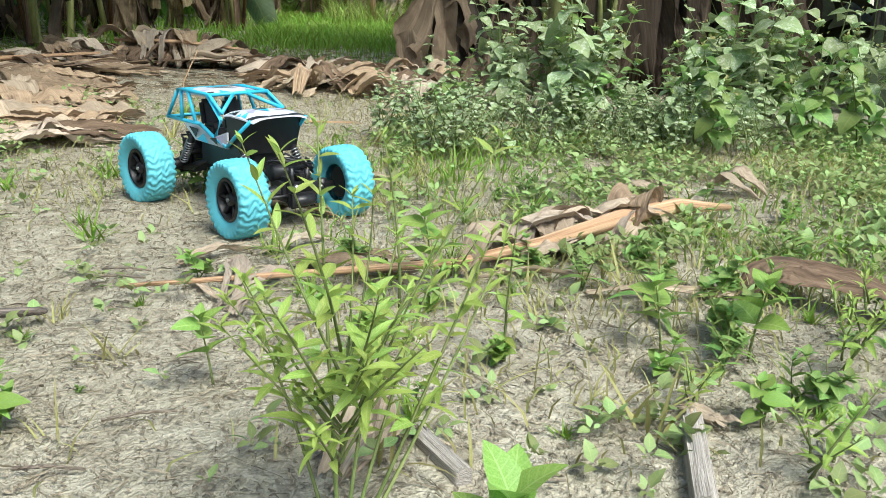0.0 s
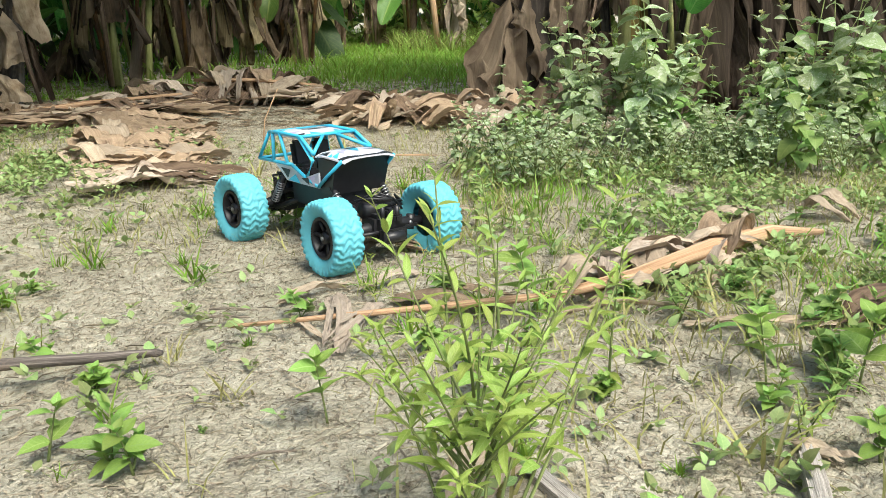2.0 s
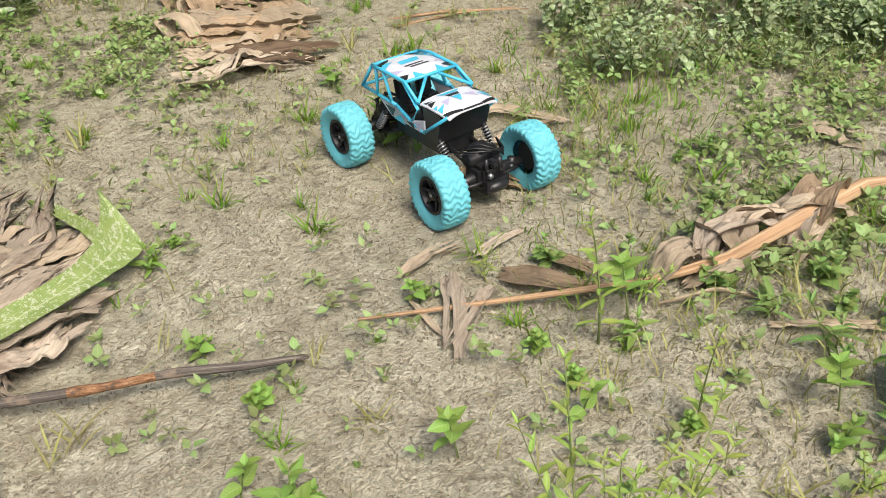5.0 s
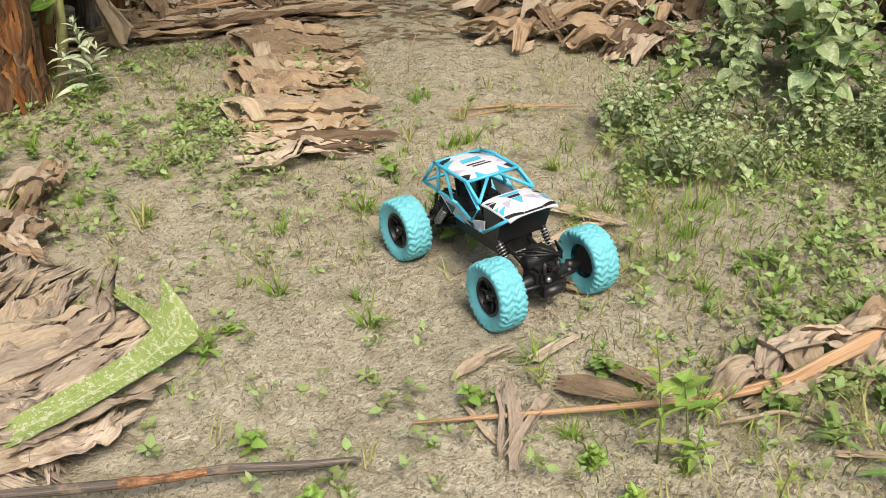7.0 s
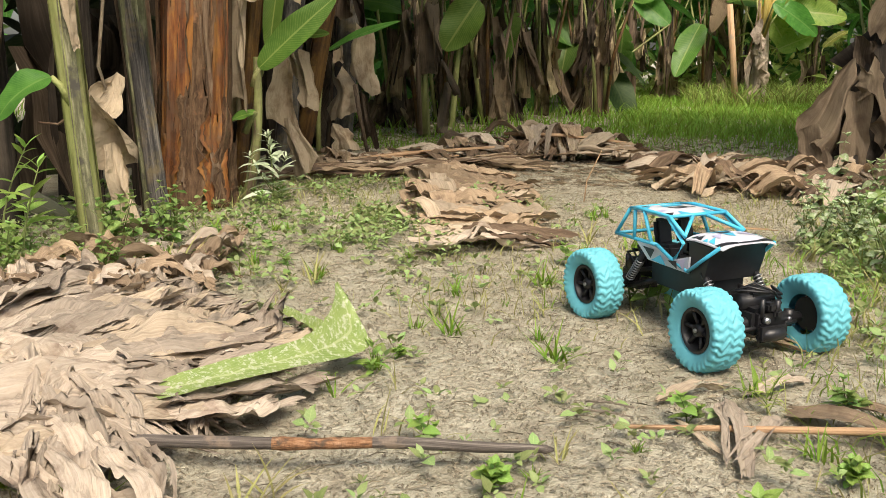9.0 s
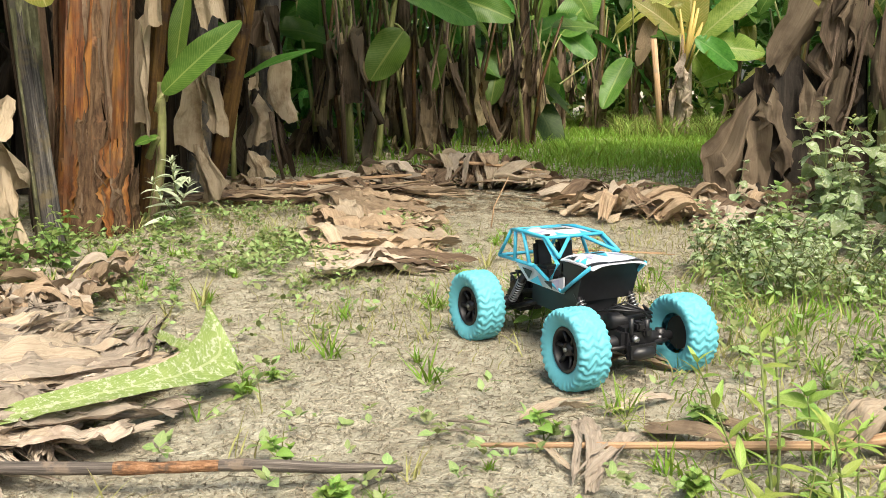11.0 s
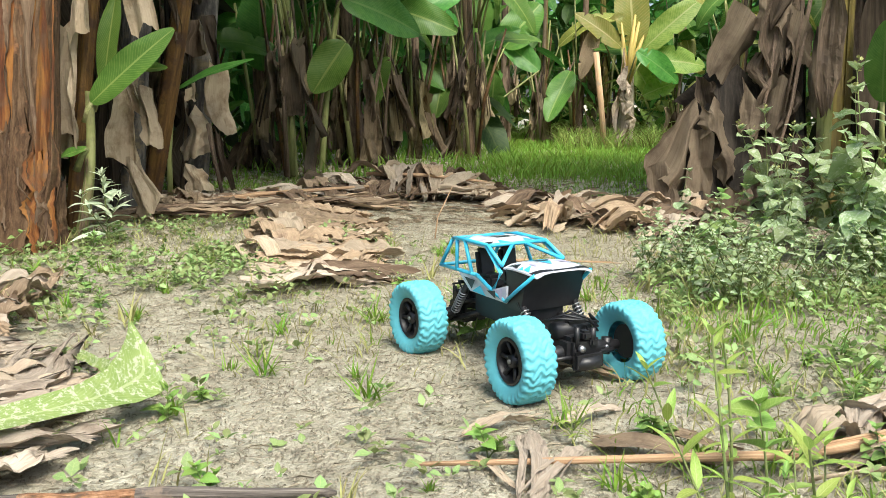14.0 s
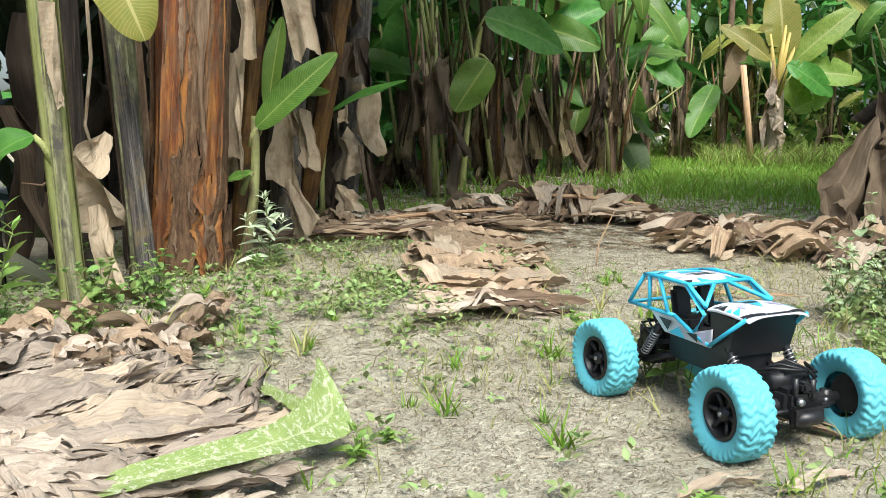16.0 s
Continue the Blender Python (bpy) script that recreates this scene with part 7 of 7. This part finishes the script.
def weed(height, pairs, size, mat, kind, label, seed, branches=0, lean=0.15, first=0.2, group="weeds", name="weed_plant", up=0.25, joined=True, thick=1.0, way=None, bloom=False, low=0.15):
    """A small wild plant: a stem with side shoots, and leaves, one by one or as one crown."""
    q = np.random.RandomState(seed)
    r = root(name, pose(0, 0, 0), label, "weed", group)
    an0 = q.uniform(0, 6.28)
    stems, crown, heads = Soup(), Soup(), Soup()
    L, w, dr, fo, tip = {"ovate": (1, 0.72, 0.45, 0.2, 0.62), "lance": (1, 0.22, 0.35, 0.3, 0.75), "round": (1, 0.8, 0.3, 0.2, 0.7)}[kind]

    def leaf(p, a, e, ro, s):
        m = frame_at(p, a, e, ro) @ Matrix.Diagonal((s, s, s, 1))
        if joined:
            blade(L, w, dr + q.uniform(-0.1, 0.3), fo, 0.08, tip, 6, 5, q.randint(999), crown, m)
        else:
            put("leaf", leaf_mesh(mat, kind), r, m)

    def shoot(base, direction, h, n, sz, f0, th):
        d = np.asarray(direction, float)
        bend = q.uniform(-0.15, 0.15, 3) * h
        t = np.linspace(0, 1, 6)
        line = np.asarray(base) + t[:, None] * d * h + (t**2)[:, None] * bend
        tube(line, thick * th * (1 - 0.65 * t), 5, stems)
        for k in range(n):
            tk = f0 + (1 - f0) * (k + 0.5) / n
            p = np.array([np.interp(tk, t, line[:, i]) for i in range(3)])
            s = sz * (1.15 - 0.65 * tk) * q.uniform(0.7, 1.25)
            for o in (0, math.pi):
                if q.rand() < 0.12:
                    continue
                leaf(p, an0 + k * 1.571 + o + q.uniform(-0.5, 0.5), up + 0.4 * tk + q.uniform(-0.5, 0.4), q.uniform(-0.5, 0.5), s)
        for o in (0, 2.1, 4.2):
            leaf(line[-1], an0 + o, 0.9, 0, sz * 0.4)
        for o in range(9 if bloom else 0):
            blade(0.009, 0.007, 0.2, 0.5, 0, 0.6, 4, 3, o, heads, frame_at(line[-1] + q.normal(size=3) * 0.006 + (0, 0, 0.01), q.uniform(0, 6.28), q.uniform(0.2, 1.4)))

    shoot((0, 0, 0), way or (q.uniform(-lean, lean), q.uniform(-lean, lean), 1), height, pairs, size, first, 0.0014 + 0.004 * height)
    for k in range(branches):
        a = an0 + 2.2 * k
        f = low + (0.65 - low) * k / max(1, branches)
        shoot((0, 0, height * f), (0.6 * math.cos(a), 0.6 * math.sin(a), 0.8), height * q.uniform(0.4, 0.65), max(3, pairs * 2 // 3), size * 0.85, 0.2, 0.0015)
    put("stem", stems.mesh("stem", STEM), r)
    if bloom:
        put("blossom", heads.mesh("blossom", STRAW), r, kind="stuff")
    if joined:
        put("foliage", crown.mesh("foliage", mat), r)
    return r


def plant(src, x, y, turn, size=1.0):
    return copy_thing(src, pose(x, y, float(gz(x, y)) - 0.003, 0, 0, turn) @ Matrix.Diagonal((size, size, size, 1)))


def sow(sources, spots, group=None):
    """The first spot of each kind takes the plant itself, the others copies."""
    used = set()
    for k, (x, y, turn, size) in enumerate(spots):
        src = sources[k % len(sources)]
        m = pose(x, y, float(gz(x, y)) - 0.003, 0, 0, turn) @ Matrix.Diagonal((size, size, size, 1))
        if k < len(sources):
            used.add(k)
            continue
        copy_thing(src, m)
    for k in used:
        x, y, turn, size = spots[k]
        sources[k].matrix_basis = pose(x, y, float(gz(x, y)) - 0.003, 0, 0, turn) @ Matrix.Diagonal((size, size, size, 1))


# the tangle of tall weeds beside the dark stems
src = [weed(0.29, 6, 0.084, MILDEW, "ovate", "tall weed with pale mildewed oval leaves", 1, 2, 0.3, up=-0.15, bloom=True), weed(0.24, 5, 0.072, LEAFLET, "ovate", "leafy green weed with oval leaves", 2, 2, 0.3, up=-0.3), weed(0.33, 6, 0.082, MILDEW, "ovate", "tall weed with pale mildewed oval leaves", 3, 3, 0.3, up=-0.2, bloom=True), weed(0.19, 5, 0.055, MILDEW, "ovate", "low bushy weed with greyish leaves", 4, 3, 0.4, up=-0.2), weed(0.31, 5, 0.088, MILDEW, "ovate", "tall weed with pale mildewed oval leaves", 5, 2, 0.35, up=-0.25, bloom=True), weed(0.26, 6, 0.068, LEAFLET, "ovate", "leafy green weed with oval leaves", 6, 2, 0.3, up=-0.4, bloom=True), weed(0.30, 4, 0.088, MILDEW, "ovate", "sparse tall weed with pale mildewed leaves", 7, 1, 0.4, up=-0.25)]
spots = []
for k in range(80):
    x = 0.52 + 1.4 * g.rand() ** 0.95
    y = 1.80 + 0.75 * g.rand() - 0.12 * (x > 0.9) + 0.10 * (x < 0.6)
    s = 0.40 + 0.62 * min(1, (x - 0.46) / 0.42) + g.uniform(-0.2, 0.18)
    if abs(x - (0.39 * y + 0.314)) < 0.10:
        s *= 0.5
    spots.append((x, y, g.uniform(0, 360), s))
sow(src, spots)
src = [weed(0.15, 6, 0.030, MILDEW, "round", "low bushy weed with greyish leaves", 8, 5, 0.4, group="low bushy weeds", up=-0.1), weed(0.12, 5, 0.026, MILDEW, "ovate", "low bushy weed with greyish leaves", 9, 5, 0.5, group="low bushy weeds"), weed(0.13, 5, 0.02, MILDEW, "lance", "low wiry weed with thin greyish leaves", 10, 6, 0.5, group="low bushy weeds")]
sow(src, [(g.uniform(0.42, 1.3), g.uniform(1.62, 2.0), g.uniform(0, 360), g.uniform(0.5, 1.15)) for _ in range(66)])

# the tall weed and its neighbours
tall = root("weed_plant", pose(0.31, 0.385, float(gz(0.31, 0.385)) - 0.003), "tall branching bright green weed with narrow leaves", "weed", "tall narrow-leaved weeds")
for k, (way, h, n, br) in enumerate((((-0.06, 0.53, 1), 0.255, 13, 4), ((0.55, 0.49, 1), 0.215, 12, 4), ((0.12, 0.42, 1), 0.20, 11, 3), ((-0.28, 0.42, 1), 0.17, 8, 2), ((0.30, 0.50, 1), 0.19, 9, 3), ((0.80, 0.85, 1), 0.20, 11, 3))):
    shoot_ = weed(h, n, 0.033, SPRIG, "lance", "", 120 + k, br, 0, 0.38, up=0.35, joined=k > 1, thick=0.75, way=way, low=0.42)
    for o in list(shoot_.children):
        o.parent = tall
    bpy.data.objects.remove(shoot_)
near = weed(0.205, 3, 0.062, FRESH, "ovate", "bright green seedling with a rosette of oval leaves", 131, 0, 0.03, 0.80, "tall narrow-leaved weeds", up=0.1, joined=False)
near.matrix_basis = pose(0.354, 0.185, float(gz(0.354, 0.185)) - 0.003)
slim = weed(0.17, 9, 0.036, SPRIG, "lance", "slender upright weed with narrow leaves", 14, 0, 0.05, 0.15, "tall narrow-leaved weeds", up=0.4, joined=False)
slim.matrix_basis = pose(0.38, 0.84, float(gz(0.38, 0.84)))
plant(slim, 0.47, 0.69, 90, 0.8)

# low spreading weeds with long leaves on the near side
src = [weed(0.075, 5, 0.048, LEAFLET, "lance", "spreading weed with long narrow leaves", 61, 3, 0.5, 0.1, "spreading weeds", up=0.1, low=0.1), weed(0.06, 4, 0.040, LEAFLET, "ovate", "spreading weed with pointed oval leaves", 62, 3, 0.6, 0.1, "spreading weeds", up=0.05, low=0.1), weed(0.10, 7, 0.030, SPRIG, "lance", "wiry weed with small narrow leaves", 63, 4, 0.5, 0.15, "spreading weeds", up=0.3, low=0.15)]
sow(src, [(0.66, 0.80, 0, 1.0), (0.72, 0.74, 80, 1.1), (0.80, 0.66, 30, 1.0), (0.60, 0.88, 150, 0.8), (0.76, 0.86, 210, 0.9), (0.86, 0.72, 0, 1.0), (0.68, 0.66, 300, 0.8), (0.74, 0.58, 40, 0.9), (0.66, 0.47, 100, 0.8), (0.82, 0.55, 10, 1.0), (0.55, 0.94, 0, 0.8), (0.45, 0.93, 60, 0.7), (0.90, 0.95, 60, 0.9), (0.70, 0.95, 120, 0.8), (0.62, 0.60, 20, 0.55), (0.92, 0.62, 50, 0.9), (0.33, 1.02, 0, 0.7), (0.24, 0.98, 200, 0.6)])

# oval-leaved plants scattered over the soil
big = weed(0.10, 3, 0.055, FRESH, "ovate", "green weed with broad toothed oval leaves", 40, 0, 0.1, 0.4, "seedlings", up=0.1, joined=False)
big.matrix_basis = pose(0.425, 0.885, float(gz(0.425, 0.885)), 0, 0, 30)
plant(big, 0.72, 0.692, 120, 0.95), plant(big, 0.639, 0.718, 10, 0.8), plant(big, 0.201, 0.653, 60, 0.75)
src = [weed(0.05, 3, 0.035, FRESH, "ovate", "small seedling with bright green oval leaves", 20, 0, 0.2, 0.3, "seedlings", joined=False), weed(0.06, 3, 0.038, WEED, "ovate", "small green weed with toothed oval leaves", 21, 1, 0.2, 0.2, "seedlings", joined=False), weed(0.035, 3, 0.022, FRESH, "round", "tiny round-leaved bright green weed", 22, 4, 0.5, 0.2, "seedlings", joined=False), weed(0.05, 4, 0.045, WEED, "lance", "small weed with narrow green leaves", 23, 1, 0.3, 0.1, "seedlings", joined=False)]
FIXED = [(0.09, 1.40, 0, 1.2), (-0.06, 1.69, 0, 0.9), (-0.035, 0.74, 0, 1.1), (0.07, 1.45, 120, 1.4), (-0.03, 0.60, 0, 1.0), (0.67, 0.56, 30, 1.4), (0.30, 0.83, 0, 1.0), (0.03, 0.58, 70, 1.0), (0.11, 1.42, 0, 1.2), (0.62, 0.66, 200, 1.2), (0.46, 0.68, 0, 0.9), (0.72, 0.60, 90, 1.2), (0.13, 1.38, 50, 1.0), (0.15, 0.93, 0, 0.7), (-0.24, 1.11, 0, 0.7), (-0.26, 1.05, 80, 0.8), (0.34, 0.70, 0, 1.0), (-0.13, 0.85, 40, 0.7), (0.88, 0.62, 0, 1.3), (0.82, 0.85, 30, 1.2), (0.70, 0.50, 0, 1.3), (0.05, 0.57, 60, 0.9), (0.34, 0.76, 0, 0.9), (0.42, 0.84, 0, 0.8)]
sow(src, [(x, y, t, z * (0.65 if x > 0.5 else 1)) for x, y, t, z in FIXED])
src = [weed(0.05, 3, 0.035, LEAFLET, "ovate", "small seedling with green oval leaves", 26, 0, 0.2, 0.3, "small weeds"), weed(0.06, 3, 0.035, LEAFLET, "ovate", "small green weed with oval leaves", 27, 2, 0.3, 0.2, "small weeds"), weed(0.035, 3, 0.022, LEAFLET, "round", "tiny round-leaved green weed", 28, 4, 0.5, 0.2, "small weeds"), weed(0.05, 4, 0.05, LEAFLET, "lance", "small weed with narrow green leaves", 29, 2, 0.3, 0.1, "small weeds")]
more = []
for k in range(85):
    r_ = g.rand()
    if r_ < 0.62:
        x, y = g.uniform(0.40, 1.6), g.uniform(0.5, 1.8)
        if x < 0.6 and g.rand() < 0.5:
            x += 0.3
    elif r_ < 0.88:
        x, y = g.uniform(-1.15, -0.55), g.uniform(1.45, 2.3)
    else:
        x, y = g.uniform(-0.5, 0.5), g.uniform(0.5, 2.2)
    if abs(x - CAR_X) < 0.17 and abs(y - CAR_Y) < 0.2:
        continue
    more.append((x, y, g.uniform(0, 360), g.uniform(0.4, 0.95) * (0.6 if -0.5 < x < 0.4 else 1)))
sow(src, more)
src = [weed(0.19, 9, 0.075, SILVER, "lance", "silvery pale weed with long narrow leaves", 30, 3, 0.15, 0.1, "pale narrow-leaved weeds"), weed(0.18, 6, 0.08, FRESH, "lance", "bright green weed with long narrow leaves", 31, 1, 0.15, 0.2, "pale narrow-leaved weeds", joined=False)]
sow(src, [(-0.90, 2.13, 0, 1.0), (-1.12, 1.42, 0, 1.25), (-1.2, 1.35, 100, 1.2), (-1.22, 1.48, 60, 1.4), (-0.85, 0.80, 0, 0.8), (-0.9, 0.75, 200, 1.0)])
src = [weed(0.12, 5, 0.034, LEAFLET, "ovate", "bushy green weed below the banana stems", 33, 4, 0.3, 0.1, "weeds below the stems", up=-0.1), weed(0.09, 4, 0.03, LEAFLET, "round", "low leafy green weed below the banana stems", 34, 4, 0.4, 0.1, "weeds below the stems")]
sow(src, [(g.uniform(-1.25, -0.82), g.uniform(1.25, 1.75), g.uniform(0, 360), g.uniform(0.6, 1.2)) for _ in range(16)])


# ---- ground cover, tufts and litter ----
def cover(name, n, where, size, mat, label, seed, category="ground cover", flat=0.8):
    q = np.random.RandomState(seed)
    s = Soup()
    k = 0
    while k < n:
        x, y = where(q)
        if abs(x - CAR_X) < 0.12 and abs(y - CAR_Y) < 0.15:
            continue
        if math.sin(9 * x + 2 * y) * math.sin(8 * y - 3 * x + 1) + 0.5 * math.sin(23 * x + 5) * math.sin(21 * y) + 0.9 * q.rand() < 0.25:
            continue
        m = q.randint(3, 7)
        a0 = q.uniform(0, 6.28)
        h = q.uniform(0.003, 0.03)
        for j in range(m):
            L = size * q.uniform(0.35, 1.45)
            a = a0 + j * 6.28 / m + q.uniform(-0.3, 0.3)
            blade(L, L * q.uniform(0.45, 0.75), 0.4, 0.2, 0.0, 0.65, 4, 3, j, s, frame_at((x + 0.2 * L * math.cos(a), y + 0.2 * L * math.sin(a), float(gz(x, y)) + h), a, q.uniform(-0.5, 1.2) * flat + 0.2, q.uniform(-0.6, 0.6)))
        k += 1
    return tagged(put(name, s.mesh(name, mat)), label, category, kind="stuff")


def right_side(q):
    x = 0.40 + 1.6 * q.rand() ** 0.8
    return x, q.uniform(0.95 + 0.3 * (x < 0.6), 2.1)


cover("creeping_weeds", 3600, right_side, 0.0145, COVER, "creeping green weeds covering the soil beside the clearing", 1)
cover("creeping_weeds", 1700, lambda q: (q.uniform(-1.5, -0.45) if q.rand() < 0.8 else q.uniform(-0.6, -0.3), q.uniform(1.35, 2.5)), 0.0135, COVER, "creeping green weeds below the banana stems", 2)
cover("creeping_weeds", 420, lambda q: (q.uniform(-0.6, 0.6), q.uniform(0.45, 2.4)), 0.014, COVER, "sparse tiny weeds on bare soil", 3)
cover("creeping_weeds", 170, lambda q: (q.uniform(0.5, 1.3), q.uniform(0.4, 1.2)), 0.016, COVER, "low weeds beside the clearing", 4)


def tuft(seed, h, n, mat, label, name="grass_tuft", width=0.0022):
    q = np.random.RandomState(seed)
    s = Soup()
    for k in range(n):
        a = q.uniform(0, 6.28)
        L = h * q.uniform(0.6, 1.2)
        blade(L, width * 2, q.uniform(0.1, 0.7), 0.3, 0, 0.45, 6, 3, k, s, frame_at((q.normal() * h * 0.12, q.normal() * h * 0.12, 0), a, q.uniform(0.6, 1.45)))
    return tagged(put(name, s.mesh(name, mat)), label, "grass", "grass tufts")


src = [tuft(1, 0.07, 16, GRASS, "small green grass tuft on bare soil"), tuft(2, 0.09, 12, STRAW, "yellowish grass tuft on bare soil"), tuft(3, 0.05, 20, GRASS, "small green grass tuft on bare soil"), tuft(4, 0.08, 5, STRAW, "few thin yellowish sprouts on bare soil", width=0.0014), tuft(5, 0.06, 7, GRASS, "few thin green sprouts on bare soil", width=0.0016)]
spots = [(-0.19, 1.22, 0, 0.9), (-0.78, 1.42, 0, 1.4), (-0.82, 1.47, 90, 1.3), (-0.13, 0.86, 0, 0.7), (0.44, 0.95, 0, 1.0), (-0.02, 1.13, 0, 0.9)]
for k in range(230):
    r_ = g.rand()
    x, y = (g.uniform(-0.6, 0.6), g.uniform(0.5, 2.3)) if r_ < 0.6 else ((g.uniform(0.3, 1.5), g.uniform(0.5, 1.9)) if r_ < 0.8 else (g.uniform(-1.1, -0.5), g.uniform(1.35, 2.3)))
    if abs(x - CAR_X) < 0.16 and abs(y - CAR_Y) < 0.2:
        continue
    spots.append((x, y, g.uniform(0, 360), g.uniform(0.4, 0.95)))
sow(src, spots)


def litter(name, n, region, length, width, seed, label, mat=LITTER):
    q = np.random.RandomState(seed)
    x, y = q.uniform(region[0], region[1], n), q.uniform(region[2], region[3], n)
    a = q.uniform(0, 6.28, n)
    L, w = length * q.uniform(0.3, 1.2, n), width * q.uniform(0.4, 1.3, n)
    d, e = np.stack([np.cos(a), np.sin(a)], -1), np.stack([-np.sin(a), np.cos(a)], -1)
    t = np.array([-0.5, 0, 0.5])
    bend = q.uniform(-0.25, 0.25, n)
    rows = []
    for k, tt in enumerate(t):
        for sgn in (-1, 1):
            p = np.stack([x, y], -1) + d * (tt * L)[:, None] + e * (sgn * w / 2 * (1 if k == 1 else 0.6))[:, None] + e * (bend * L * (4 * tt * tt))[:, None]
            rows.append(np.column_stack([p, gz(p[:, 0], p[:, 1]) + 0.0005 + q.uniform(0, 0.0028, n) + (0.0016 if k == 1 else 0)]))
    v = np.stack(rows, 1).reshape(-1, 3)
    b0 = np.arange(n)[:, None] * 6
    f = np.concatenate([np.concatenate([b0, b0 + 1, b0 + 3, b0 + 2], 1), np.concatenate([b0 + 2, b0 + 3, b0 + 5, b0 + 4], 1)])
    s = Soup()
    s.v, s.f, s.n = [v], [f], len(v)
    s.uv = [np.broadcast_to(np.array([[0, 0], [0, 1], [1, 1], [1, 0]]), (len(f), 4, 2)) + q.rand(len(f), 1, 1) * 5]
    return tagged(put(name, s.mesh(name, mat, False)), label, "litter", kind="stuff")


litter("leaf_crumbs", 95000, (-1.3, 1.5, 0.33, 2.9), 0.0065, 0.0022, 5, "small crumbs of dry leaf over the soil")
litter("straw_bits", 22000, (-1.4, 1.6, 0.33, 3.4), 0.032, 0.0011, 6, "short bits of dry straw over the soil")
litter("far_litter", 9000, (-2.2, 2.5, 2.6, 6.0), 0.06, 0.02, 7, "dry leaf bits under the banana plants", MULCH)
